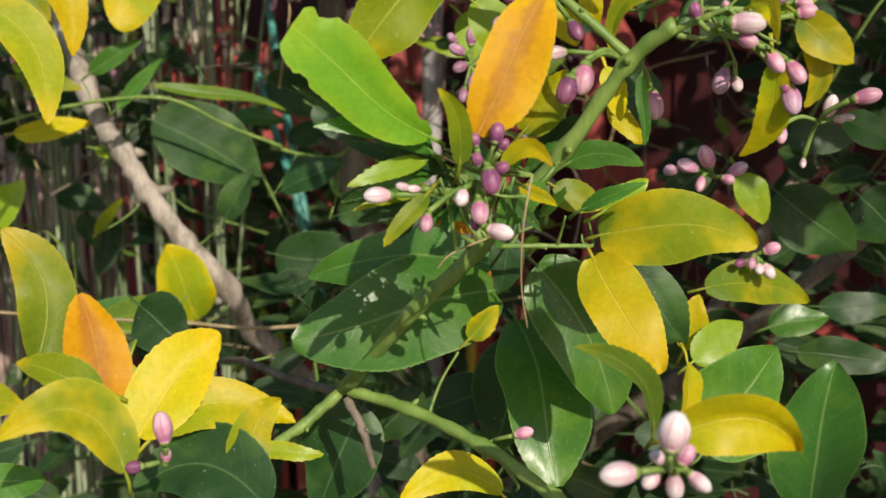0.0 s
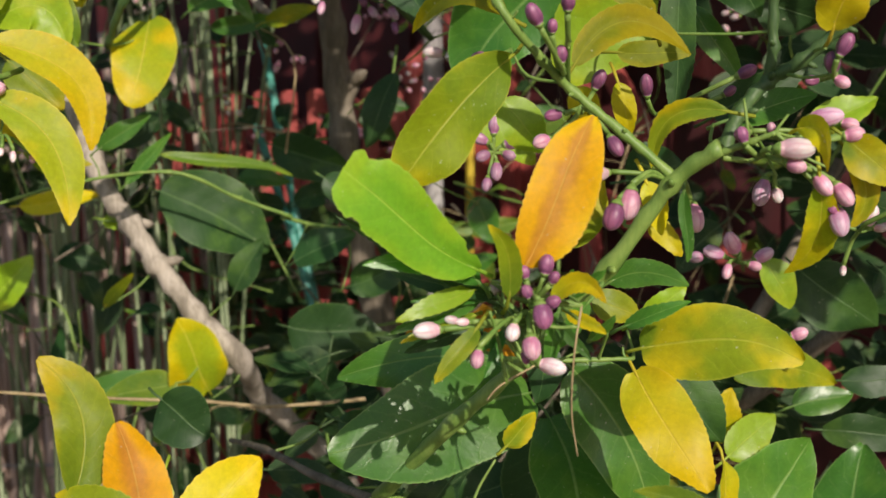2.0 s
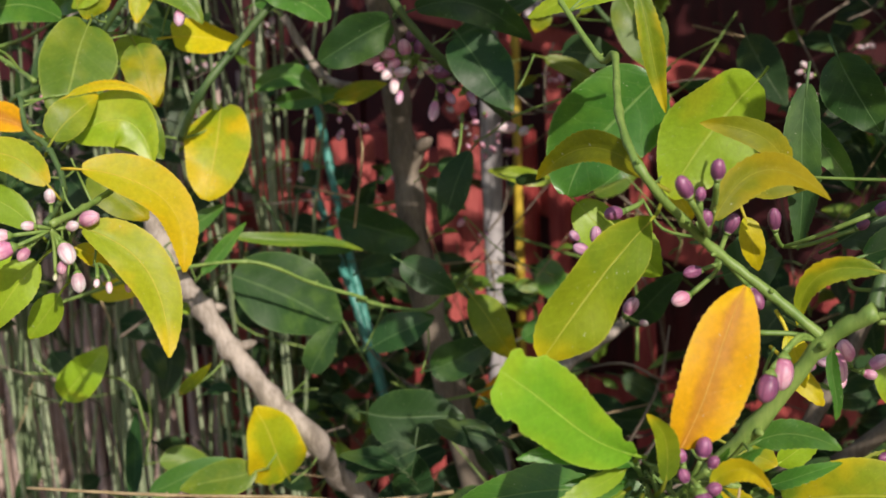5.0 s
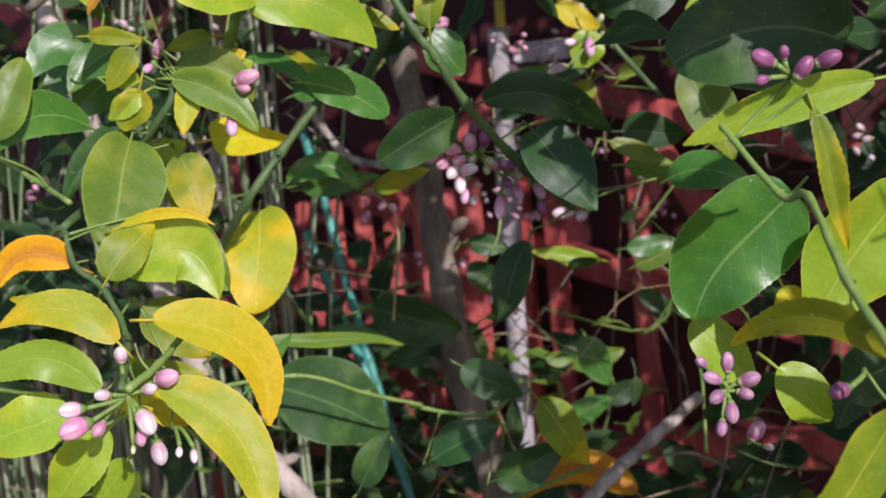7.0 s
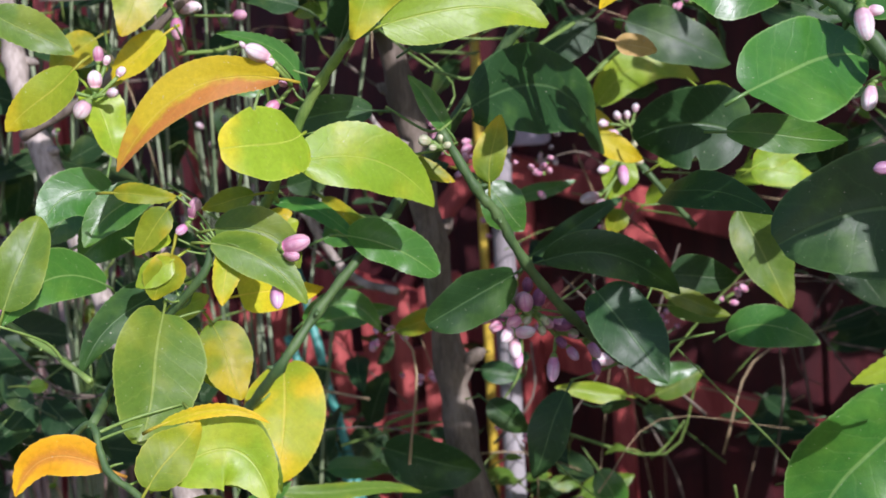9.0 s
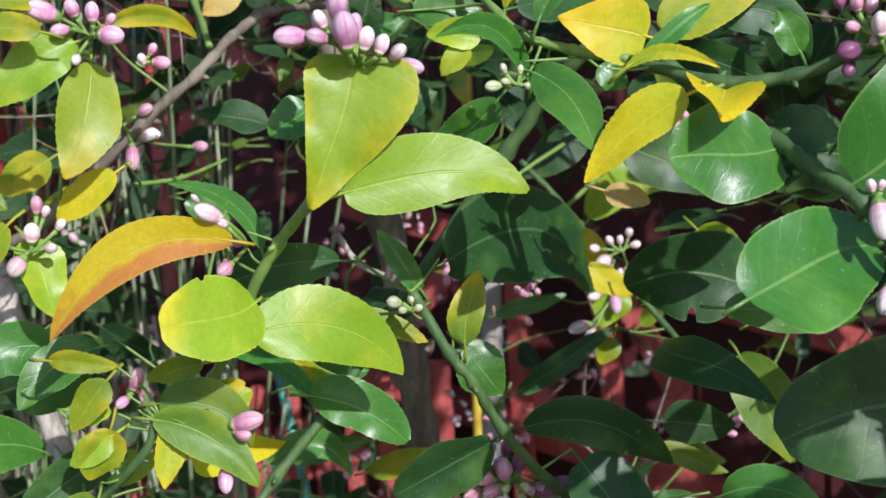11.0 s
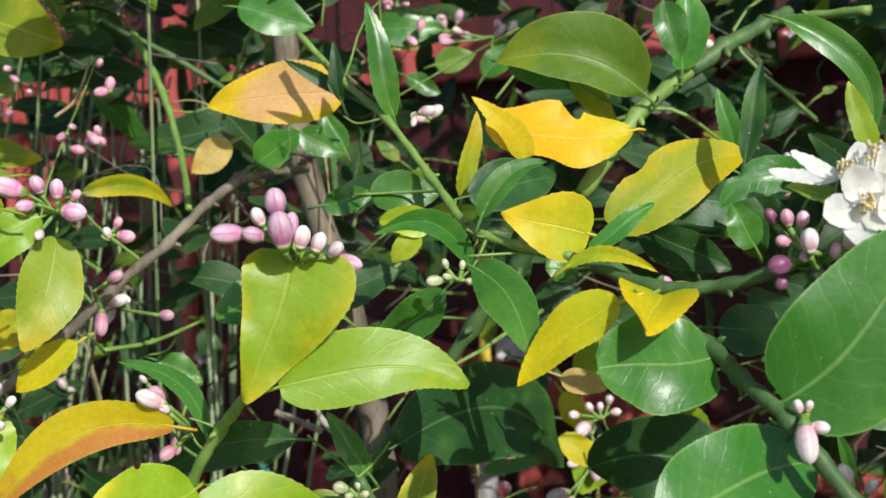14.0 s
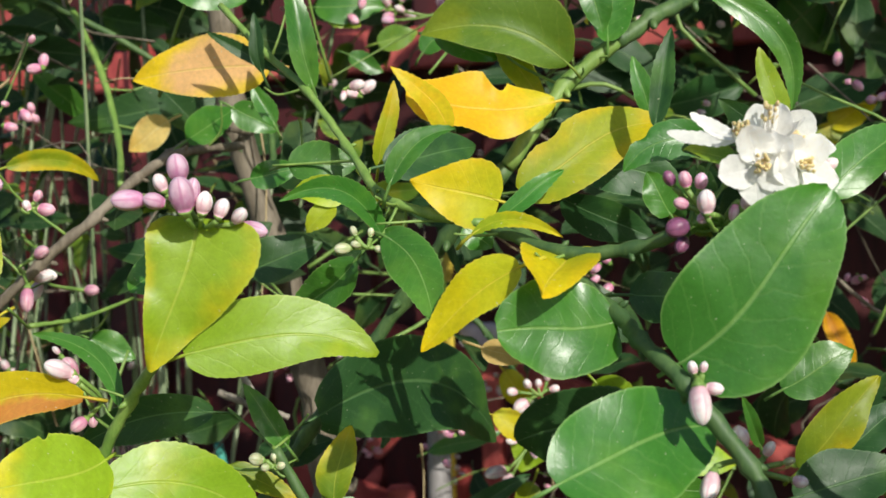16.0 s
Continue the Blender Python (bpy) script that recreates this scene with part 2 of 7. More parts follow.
def plain_material(name, a, b, scale, rough=0.6, relief=0.001, stretch=(1, 1, 1)):
    return bark_material(name, a, b, scale, rough, stretch, relief)


# ---- building helpers ----
def mesh_of(name, verts, faces, mats, parent=None, label="", uvs=None, slots=None, smooth=True):
    me = bpy.data.meshes.new(name)
    me.from_pydata([tuple(v) for v in verts], [], faces)
    for m in mats:
        me.materials.append(m)
    if uvs:
        layer = me.uv_layers.new(name="UVMap")
        flat = [c for poly in me.polygons for k in poly.vertices for c in uvs[k]]
        layer.data.foreach_set("uv", flat)
    if slots:
        me.polygons.foreach_set("material_index", slots)
    if smooth:
        me.polygons.foreach_set("use_smooth", [True] * len(me.polygons))
    me.update()
    ob = new(name, me)
    if parent:
        ob.parent = parent
    if label:
        ob["label"] = label
    return ob


def side_of(direction):
    d = Vector(direction).normalized()
    a = d.cross(Vector((0, 0, 1)))
    if a.length < 0.1:
        a = d.cross(Vector((1, 0, 0)))
    a.normalize()
    return a, d.cross(a).normalized()


def tube_data(points, radii, sides=8, knots=()):
    """Rings of a tube along points, closed at its ends."""
    verts, faces = [], []
    n = len(points)
    a = None
    for k, p in enumerate(points):
        d = (points[min(k + 1, n - 1)] - points[max(k - 1, 0)]).normalized()
        if a is None:
            a, b = side_of(d)
        else:
            a = (a - d * a.dot(d)).normalized()
            b = d.cross(a)
        r = radii[k]
        for q in range(sides):
            w = 2 * math.pi * q / sides
            verts.append(p + (a * math.cos(w) + b * math.sin(w)) * r)
    for k in range(n - 1):
        for q in range(sides):
            i, j = k * sides + q, k * sides + (q + 1) % sides
            faces.append((i, j, j + sides, i + sides))
    faces.append(tuple(range(sides - 1, -1, -1)))
    faces.append(tuple(range((n - 1) * sides, n * sides)))
    return verts, faces


def curve_through(points, per=6):
    """A smooth row of points through the given ones."""
    p = [Vector(q) for q in points]
    p = [p[0] * 2 - p[1]] + p + [p[-1] * 2 - p[-2]]
    out = []
    for k in range(1, len(p) - 2):
        for q in range(per):
            t = q / per
            out.append(0.5 * ((2 * p[k]) + (p[k + 1] - p[k - 1]) * t + (2 * p[k - 1] - 5 * p[k] + 4 * p[k + 1] - p[k + 2]) * t * t + (3 * p[k] - p[k - 1] - 3 * p[k + 1] + p[k + 2]) * t ** 3))
    out.append(p[-2])
    return out


WOOD, JOINTS = [], []                   # points along the branches, and the feet of leaves and bud stalks


def branch(parent, material, r0, r1, *points, name="branch", label="", knobs=True, sides=9):
    """A tapering branch with slight swellings at its nodes."""
    row = curve_through(points, 7)
    rng = random.Random(round(sum(points[0]) * 1e4))
    n = len(row)
    radii = []
    for k in range(n):
        u = k / (n - 1)
        r = r0 + (r1 - r0) * u
        if knobs:
            r *= 1 + 0.10 * math.sin(k * 1.9 + points[0][0] * 40) + (0.25 if k % 7 == 0 and 0 < k < n - 1 else 0) + rng.uniform(-0.05, 0.05)
            row[k] = row[k] + Vector((rng.uniform(-1, 1), rng.uniform(-1, 1), rng.uniform(-1, 1))) * r * 0.12
        radii.append(r)
    WOOD.extend(row)
    verts, faces = tube_data(row, radii, sides)
    if knobs:
        for k in range(7, n - 1, 7):
            d = (row[k + 1] - row[k - 1]).normalized()
            a, b = side_of(d)
            w = rng.uniform(0, 6.28)
            out = (a * math.cos(w) + b * math.sin(w) + d * 0.5).normalized()
            r = radii[k]
            tv, tf = tube_data([row[k] + out * r * 0.5, row[k] + out * r * 1.5, row[k] + out * r * 1.9], [r * 0.45, r * 0.36, r * 0.12], 6)
            off = len(verts)
            verts += tv
            faces += [tuple(i + off for i in f) for f in tf]
    return mesh_of(name, verts, faces, [material], parent, label)


def leaf_data(base, tip, wide, face, bow=0.0, lift=0.0, fold=12.0, curl=0.0, wave=0.035, seed=0, rows=22, cols=3, stalk=0.012, blunt=0.0, nick=0.0, belly=0.0, form=None, bites=(), skew=None, warp=0.05):
    """Verts, faces and uvs of one leaf: a bowed midrib, two halves raised by fold, a toothed edge and a short stalk."""
    rng = random.Random(seed)
    base, tip = Vector(base), Vector(tip)
    a = tip - base
    length = a.length
    a.normalize()
    n = Vector(face)
    n = (n - a * n.dot(a)).normalized()
    s = a.cross(n)
    pa, pb = form or (0.56 - 0.1 * blunt - 0.22 * belly, 0.88 - 0.40 * blunt + 0.12 * belly)
    top = (pa / (pa + pb)) ** pa * (pb / (pa + pb)) ** pb
    twist, lop = rng.uniform(-0.7, 0.7), rng.uniform(-0.09, 0.09)
    lop = lop if skew is None else skew
    sway, drift = rng.uniform(-0.018, 0.018), rng.uniform(0, 90)
    phase, teeth = rng.uniform(0, 6.28), length / rng.uniform(0.0036, 0.0050)
    ripple = rng.uniform(8, 14)
    wave *= rng.uniform(0.7, 1.7)
    if cols > 2:
        rows = max(rows, min(80, round(length / 0.0013)))
    bite_u, bite_side = rng.uniform(0.35, 0.8), rng.choice((-1, 1))
    verts, uvs, faces = [], [], []

    def spine(u):
        h = 4 * u * (1 - u)
        return base + a * (length * u) + s * (bow * length * h + sway * length * math.sin(6.28 * u)) + n * (lift * length * h + curl * length * u ** 3)

    for k in range(rows + 1):
        u = k / rows
        c = spine(u)
        d = (spine(min(u + 0.02, 1)) - spine(max(u - 0.02, 0))).normalized()
        nn = (n - d * n.dot(d)).normalized()
        ss = d.cross(nn)
        turn = twist * (u - 0.5)
        nn, ss = nn * math.cos(turn) + ss * math.sin(turn), ss * math.cos(turn) - nn * math.sin(turn)
        e = 0.012 + 0.976 * u
        half = wide / 2 * (e ** pa * (1 - e) ** pb) / top
        for q in range(-cols, cols + 1):
            v = q / cols
            hand = 1 if v > 0 else -1
            w = half * (1 + lop * hand) * (1 + 0.07 * noise.noise((u * 3.4 + drift, hand * 7.7, drift)))
            for bite_hand, at, deep, spread in bites:
                if bite_hand == hand and v:
                    w *= 1 - deep * max(0.0, 1 - ((u - at) / spread) ** 2)
            if abs(q) == cols:
                tooth = (teeth * u + phase * (1 if q > 0 else 2)) % 1.0
                w += (0.00055 * (tooth if tooth < 0.8 else 4 * (1 - tooth)) if 0.06 < u < 0.97 else 0) * (1.3 - 0.6 * math.sin(5 * u + phase))
                w *= 1 + 0.03 * math.sin(9 * u + phase * q)
                if nick and (q > 0) == (bite_side > 0):
                    w *= 1 - nick * math.exp(-((u - bite_u) / 0.07) ** 2)
            g = radians(fold)
            rise = abs(v) * math.sin(g) - 0.35 * math.sin(g) * v * v
            p = c + ss * (v * w * math.cos(g * 0.8)) + nn * (rise * w)
            p += nn * (wave * wide * v * v * math.sin(ripple * u + phase + 1.7 * (v > 0))) + nn * (0.0025 * wide * math.sin(29 * u + 3 * v))
            p += nn * (warp * wide * abs(v) * noise.noise((u * 2.6 + drift, v * 1.1, drift * 0.7)))
            verts.append(p)
            uvs.append((u, v * 0.5 + 0.5))
    m = 2 * cols + 1
    for k in range(rows):
        for q in range(m - 1):
            i = k * m + q
            faces.append((i, i + 1, i + m + 1, i + m))
    if stalk:
        d = (spine(0.03) - spine(0)).normalized()
        back = base - d * stalk - n * stalk * 0.35
        tv, tf = tube_data([back, base - d * stalk * 0.5 - n * stalk * 0.05, spine(0.02), spine(0.09)], [0.0011, 0.001, 0.0009, 0.0004], 5)
        off = len(verts)
        verts += [p - n * 0.0003 for p in tv]
        uvs += [(0.1, 0.5)] * len(tv)
        faces += [tuple(i + off for i in f) for f in tf]
    return verts, faces, uvs


def leaf(kind, base, tip, wide, face, bow=0.0, lift=0.0, fold=12.0, curl=0.0, **more):
    JOINTS.append(Vector(base) - (Vector(tip) - Vector(base)).normalized() * 0.010)
    seed = round(abs(base[0] * 7919 + base[2] * 104729 + tip[0] * 1301) * 1000) % 99991
    verts, faces, uvs = leaf_data(base, tip, wide, face, bow, lift, fold, curl, seed=seed, **more)
    return mesh_of("leaf", verts, faces, [LEAF[kind]], lemon_tree, LEAF_WORDS[kind], uvs)


def folded_leaf(kind, blade, flap):
    """A leaf folded along its midrib: the far half stands up behind, the tip of the near half turns up at the end."""
    JOINTS.append(Vector(blade[0]))
    verts, faces, uvs = leaf_data(*blade, seed=77, form=(0.72, 0.58), skew=0.10, warp=0.12, wave=0.05, bites=((1, 0.36, 0.42, 0.10),))
    tv, tf, tu = leaf_data(*flap, seed=78, form=(0.30, 0.90), stalk=0)
    off = len(verts)
    verts += tv
    faces += [tuple(i + off for i in f) for f in tf]
    uvs += [(0.3 * u, v) for u, v in tu]
    return mesh_of("leaf", verts, faces, [LEAF[kind]], lemon_tree, LEAF_WORDS[kind], uvs)


def bud_data(centre, way, long, wide):
    """A closed blossom bud: a green calyx cup and a plump, slightly five-sided body."""
    way = Vector(way).normalized()
    a, b = side_of(way)
    foot = Vector(centre) - way * long / 2
    shape = [(-0.10, 0.20, 1), (-0.02, 0.42, 1), (0.06, 0.62, 1), (0.12, 0.66, 1), (0.121, 0.60, 0), (0.25, 0.86, 0), (0.42, 1.0, 0), (0.60, 1.0, 0), (0.76, 0.88, 0), (0.88, 0.66, 0), (0.96, 0.38, 0), (1.0, 0.06, 0)]
    sides = 15
    verts, uvs, faces, slots = [], [], [], []
    for u, r, green in shape:
        for q in range(sides):
            w = 2 * math.pi * q / sides
            rr = r * wide / 2 * (1 + 0.085 * math.cos(5 * w + (1.3 * u if not green else 0)))
            verts.append(foot + way * (u * long) + (a * math.cos(w) + b * math.sin(w)) * rr)
            uvs.append((max(u, 0), q / sides))
    for k in range(len(shape) - 1):
        for q in range(sides):
            i, j = k * sides + q, k * sides + (q + 1) % sides
            faces.append((i, j, j + sides, i + sides))
            slots.append(1 if k < 4 else 0)
    faces.append(tuple(range(sides - 1, -1, -1)))
    slots.append(1)
    return verts, faces, uvs, slots, foot - way * (0.1 * long)


def bud_cluster(anchor, *buds):
    """Buds (kind, centre, way, length, width), each on a stalk from the anchor; the stalks are the cluster, the buds its parts."""
    anchor = Vector(anchor)
    JOINTS.append(anchor)
    verts, faces, made = [], [], []
    for kind, centre, way, long, wide in buds:
        data = bud_data(centre, way, long, wide)
        foot = data[4]
        mid = (anchor + foot) / 2 - Vector(way).normalized() * (foot - anchor).length * 0.18
        row = curve_through([anchor, mid, foot], 4)
        tv, tf = tube_data(row, [0.0011 + 0.0004 * (k / len(row)) for k in range(len(row))], 6)
        off = len(verts)
        verts += tv
        faces += [tuple(i + off for i in f) for f in tf]
        made.append((kind, data))
    stalks = mesh_of("bud_stalk", verts, faces, [TWIG], lemon_tree, "forked green stalk bearing unopened lemon blossom buds")
    for kind, (bv, bf, bu, bs, _) in made:
        mesh_of("bud", bv, bf, [BUD[kind], TWIG], stalks, "", bu, bs)
    return stalks


def blossom(centre, face, petals, size, broad=0.60, long=1.0):
    """An open white blossom: strap petals, a brush of stamens with yellow anthers."""
    centre, n = Vector(centre), Vector(face).normalized()
    a, b = side_of(n)
    rng = random.Random(round(centre.x * 1e5))
    verts, faces, slots = [], [], []
    for q in range(22):
        w, r = rng.uniform(0, 6.28), rng.uniform(0.03, 0.20) * size
        end = centre + (a * math.cos(w) + b * math.sin(w)) * r + n * size * long * rng.uniform(0.26, 0.46)
        row = curve_through([centre, (centre + end) / 2 + (a * math.cos(w) + b * math.sin(w)) * r * 0.3, end], 3)
        tv, tf = tube_data(row, [0.0005] * len(row), 5)
        off = len(verts)
        verts += tv
        faces += [tuple(i + off for i in f) for f in tf]
        slots += [0] * len(tf)
        tv, tf = tube_data([end - n * 0.0012, end, end + n * 0.0014], [0.0005, 0.0011, 0.0004], 6)
        off = len(verts)
        verts += tv
        faces += [tuple(i + off for i in f) for f in tf]
        slots += [1] * len(tf)
    core = mesh_of("blossom", verts, faces, [PETAL, STAMEN], lemon_tree, "open white lemon blossom with yellow stamens", [(0.9, 0.5)] * len(verts), slots)
    for w, lean, k in petals:
        w = radians(w)
        out = a * math.cos(w) + b * math.sin(w)
        tip = centre + (out * math.cos(radians(lean)) + n * math.sin(radians(lean))) * size * k
        v, f, u = leaf_data(centre + out * size * 0.04, tip, size * broad, n, lift=-0.10, fold=18, curl=-0.05, rows=12, cols=3, stalk=0, blunt=0.6, wave=0.03, seed=round(w * 100))
        mesh_of("petal", v, f, [PETAL], core, "", u)
    return core


# ---- place ----
SOIL = plain_material("garden_soil", (0.05, 0.035, 0.022), (0.14, 0.10, 0.065), 25, 0.9, 0.006)
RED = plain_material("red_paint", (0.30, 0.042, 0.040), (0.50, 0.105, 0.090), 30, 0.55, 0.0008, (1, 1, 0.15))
# Boards' red, darkened in the colour for the shade they stand in.
RED_SHADED = plain_material("shaded_red_paint", (0.040, 0.0035, 0.005), (0.075, 0.007, 0.009), 30, 0.6, 0.0008, (1, 1, 0.15))
REED = plain_material("weathered_reed", (0.34, 0.24, 0.19), (0.62, 0.48, 0.41), 60, 0.8, 0.001, (1, 1, 0.1))
CANE = plain_material("yellow_cane", (0.60, 0.42, 0.03), (0.72, 0.55, 0.07), 60, 0.5, 0.0005, (1, 1, 0.2))
TEAL = plain_material("teal_plastic", (0.05, 0.27, 0.21), (0.08, 0.36, 0.29), 60, 0.4, 0.0005)
POLE = plain_material("grey_pole_wood", (0.25, 0.23, 0.23), (0.45, 0.43, 0.42), 45, 0.7, 0.001, (1, 1, 0.15))
STEM = plain_material("reed_stem_green", (0.13, 0.20, 0.09), (0.26, 0.33, 0.17), 70, 0.6, 0.0005, (1, 1, 0.2))

STEM_PALE = plain_material("pale_reed_stem", (0.20, 0.27, 0.14), (0.38, 0.45, 0.28), 70, 0.6, 0.0005, (1, 1, 0.2))

# Pale lilac that paints the sunlight on a board edge.
SUNLIT_EDGE = plain_material("sunlit_edge_paint", (0.55, 0.48, 0.56), (0.74, 0.68, 0.76), 40, 0.6, 0.0008)


def box_data(centre, size, bevel=0.003, turn=None):
    bm = bmesh.new()
    bmesh.ops.create_cube(bm, size=1)
    bmesh.ops.scale(bm, vec=size, verts=bm.verts)
    bmesh.ops.bevel(bm, geom=bm.edges[:], offset=bevel, segments=2, affect="EDGES")
    if turn is not None:
        bmesh.ops.transform(bm, matrix=turn, verts=bm.verts)
    bmesh.ops.translate(bm, vec=centre, verts=bm.verts)
    return bm


def part(name, bm, material, parent, label=""):
    me = bpy.data.meshes.new(name)
    bm.to_mesh(me)
    bm.free()
    me.materials.append(material)
    ob = new(name, me)
    ob.parent = parent
    if label:
        ob["label"] = label
    return ob


def ground_sheet():
    n, verts, faces = 60, [], []
    for j in range(n + 1):
        for i in range(n + 1):
            x, y = (i / n * 2 - 1), (j / n * 2 - 1)
            x, y = 400 * x ** 5 + 3 * x, 400 * y ** 5 + 3 * y + 1.2
            z = 0.02 * noise.noise((x * 3, y * 3, 0)) * (1 if abs(x) < 3 and abs(y) < 5 else 0)
            verts.append((x, y, z))
    for j in range(n):
        for i in range(n):
            k = j * (n + 1) + i
            faces.append((k, k + 1, k + n + 2, k + n + 1))
    return tagged(mesh_of("ground", verts, faces, [SOIL]), "bare brown garden soil under the tree", "ground", kind="structure")


ground_sheet()


def red_fence():
    """A red board fence, the boards' colour darkened for shade, with lighter sloping rails, posts and braces on its
    near face.
    """
    fence = tagged(new("red_fence"), "red painted wooden board fence behind the tree", "fence", kind="structure")
    fence.matrix_world = pose(0.1, 2.45, 0, 0, 0, -20)

    def piece(name, mat, x0, z0, x1, z1, wide, deep, y):
        a = math.atan2(x1 - x0, z1 - z0)
        bm = box_data(((x0 + x1) / 2, y, (z0 + z1) / 2), (wide, deep, math.hypot(x1 - x0, z1 - z0)), 0.004, Matrix.Rotation(a, 4, "Y"))
        return part(name, bm, mat, fence)

    rng = random.Random(3)
    x = -2.0
    k = 0
    while x < 2.0:
        w = 0.105 + rng.uniform(-0.004, 0.004)
        piece("board", RED_SHADED, x + w / 2, 0, x + w / 2 + rng.uniform(-0.002, 0.002), 2.15 + rng.uniform(-0.02, 0.02), w + 0.012, 0.02, 0.05 + 0.012 * (k % 2))
        x, k = x + w, k + 1
    piece("rail", RED, -0.40, 0.965, 0.60, 0.625, 0.055, 0.04, 0.0)
    piece("rail", RED, -0.30, 1.235, 0.62, 0.955, 0.050, 0.04, 0.0)
    piece("rail", RED, -1.9, 0.45, 1.9, 0.45, 0.07, 0.04, 0.005)
    piece("rail", RED, -1.9, 1.70, 1.9, 1.70, 0.07, 0.04, 0.005)
    for px, top in ((-0.045, 0.98), (0.018, 1.14), (0.176, 1.05), (-0.62, 2.0), (0.75, 2.0), (-0.89, 2.0), (-0.97, 2.0), (1.4, 2.0)):
        piece("post", RED, px, 0.0, px, top, 0.036, 0.034, -0.038)
    # Added bar: its pale colour stands for sun on a board edge.
    part("cap", box_data((0.02, -0.035, 1.205), (0.10, 0.05, 0.035), 0.004), SUNLIT_EDGE, fence, "pale lilac bar in place of a sunlit board edge")
    piece("brace", RED, 0.29, 0.90, 0.17, 1.12, 0.040, 0.026, -0.07)
    piece("brace", RED, -0.19, 1.01, -0.06, 1.14, 0.040, 0.026, -0.07)
    return fence


red_fence()


def red_rack():
    """A low red slatted garden rack close behind the tree."""
    rack = tagged(new("garden_rack"), "red painted slatted wooden garden rack", "rack")
    rack.location = (-0.1, 2.1, 0)
    inv = Matrix.Translation((0.1, -2.1, 0))
    rng = random.Random(9)

    def piece(name, centre, size, turn=None):
        bm = box_data(centre, size, 0.004, turn)
        bmesh.ops.transform(bm, matrix=inv, verts=bm.verts)
        return part(name, bm, RED, rack)

    for x in (-0.455, -0.41, -0.365, -0.32, -0.275, -0.23, -0.185, -0.14, -0.095):
        piece("slat", (x, 2.1 + rng.uniform(-0.006, 0.006), 0.51), (0.028, 0.016, 0.99))
    piece("rail", (-0.28, 2.126, 0.88), (0.44, 0.03, 0.045))
    piece("rail", (-0.28, 2.126, 0.30), (0.44, 0.03, 0.045))
    for x in (-0.50, -0.06):
        piece("leg", (x, 2.13, 0.51), (0.04, 0.04, 1.01))
    return rack


red_rack()


def reed_fence():
    fence = tagged(new("reed_fence"), "weathered brown reed screen behind the branches", "fence", kind="structure")
    fence.location = (-1.0, 2.3, 0)
    rng = random.Random(5)
    verts, faces = [], []
    x = -1.9
    while x < -0.45:
        r = rng.uniform(0.004, 0.008)
        top = 1.05 + rng.uniform(-0.08, 0.08)
        y = 2.3 + rng.uniform(-0.018, 0.012)
        row = [Vector((x + 1.0 + rng.uniform(-0.01, 0.01) * k, y - 2.3, z)) for k, z in enumerate((0.0, 0.3, 0.62, top))]
        tv, tf = tube_data(row, [r, r * 1.05, r * 0.95, r * 0.8], 6)
        off = len(verts)
        verts += tv
        faces += [tuple(i + off for i in f) for f in tf]
        x += r * 1.5
    tagged(mesh_of("reeds", verts, faces, [REED], fence), kind="stuff")
    for z in (0.3, 0.8):
        bm = box_data((-0.18, -0.022, z), (1.45, 0.004, 0.004), 0.001)
        part("wire", bm, POLE, fence)
    return fence


reed_fence()


def stick(name, label, category, material, r, *points, sides=9):
    row = curve_through(points, 6)
    base = row[0].copy()
    rng = random.Random(round(points[0][0] * 1000))
    radii = [r * (1 + rng.uniform(-0.05, 0.05) + (0.14 if k % 6 == 3 else 0)) for k in range(len(row))]
    v, f = tube_data([p - base for p in row], radii, sides)
    ob = mesh_of(name, v, f, [material])
    ob.location = base
    return tagged(ob, label, category)


stick("bamboo_cane", "thin yellow bamboo cane standing in the soil", "cane", CANE, 0.0085, (0.008, 2.40, 0), (0.025, 2.40, 0.8), (0.043, 2.40, 1.62))
stick("grey_post", "weathered grey round wooden post", "post", POLE, 0.014, (-0.034, 1.75, 0), (-0.028, 1.75, 0.7), (-0.018, 1.75, 1.24))
stick("plant_stake", "thin teal green plastic plant stake", "stake", TEAL, 0.0060, (-0.110, 1.70, 0), (-0.150, 1.72, 0.45), (-0.219, 1.775, 0.755), (-0.256, 1.823, 0.861), (-0.300, 1.878, 0.986))
stick("plant_stake", "thin teal green plastic plant stake", "stake", TEAL, 0.0060, (-0.140, 1.76, 0), (-0.180, 1.77, 0.55), (-0.232, 1.815, 0.835), (-0.249, 1.850, 0.907), (-0.274, 1.900, 1.036), (-0.298, 1.955, 1.125))


def stems_stuff(name, label, category, material, count, box, height, lean, radius, seed):
    """Many thin upright stems growing from the soil."""
    rng = random.Random(seed)
    verts, faces = [], []
    for _ in range(count):
        x, y = rng.uniform(box[0], box[1]), rng.uniform(box[2], box[3])
        h = rng.uniform(*height)
        dx, dy = rng.gauss(0, lean), rng.gauss(0, lean)
        row = curve_through([(x, y, 0), (x + dx * 0.3, y + dy * 0.3, h * 0.5), (x + dx, y + dy, h)], 4)
        n = len(row)
        tv, tf = tube_data(row, [radius * (1 - 0.7 * k / n) for k in range(n)], 5)
        off = len(verts)
        verts += tv
        faces += [tuple(i + off for i in f) for f in tf]
    return tagged(mesh_of(name, verts, faces, [material]), label, category, kind="stuff")


stems_stuff("tall_grass", "tall grey-green reedy stems growing beside the tree", "grass", STEM, 40, (-0.80, -0.32, 1.62, 2.1), (1.2, 1.9), 0.20, 0.0036, 4)
stems_stuff("tall_grass", "pale grey-green reed stems standing before the fence", "grass", STEM_PALE, 36, (-0.72, -0.30, 1.62, 2.1), (1.45, 1.95), 0.16, 0.0042, 7)
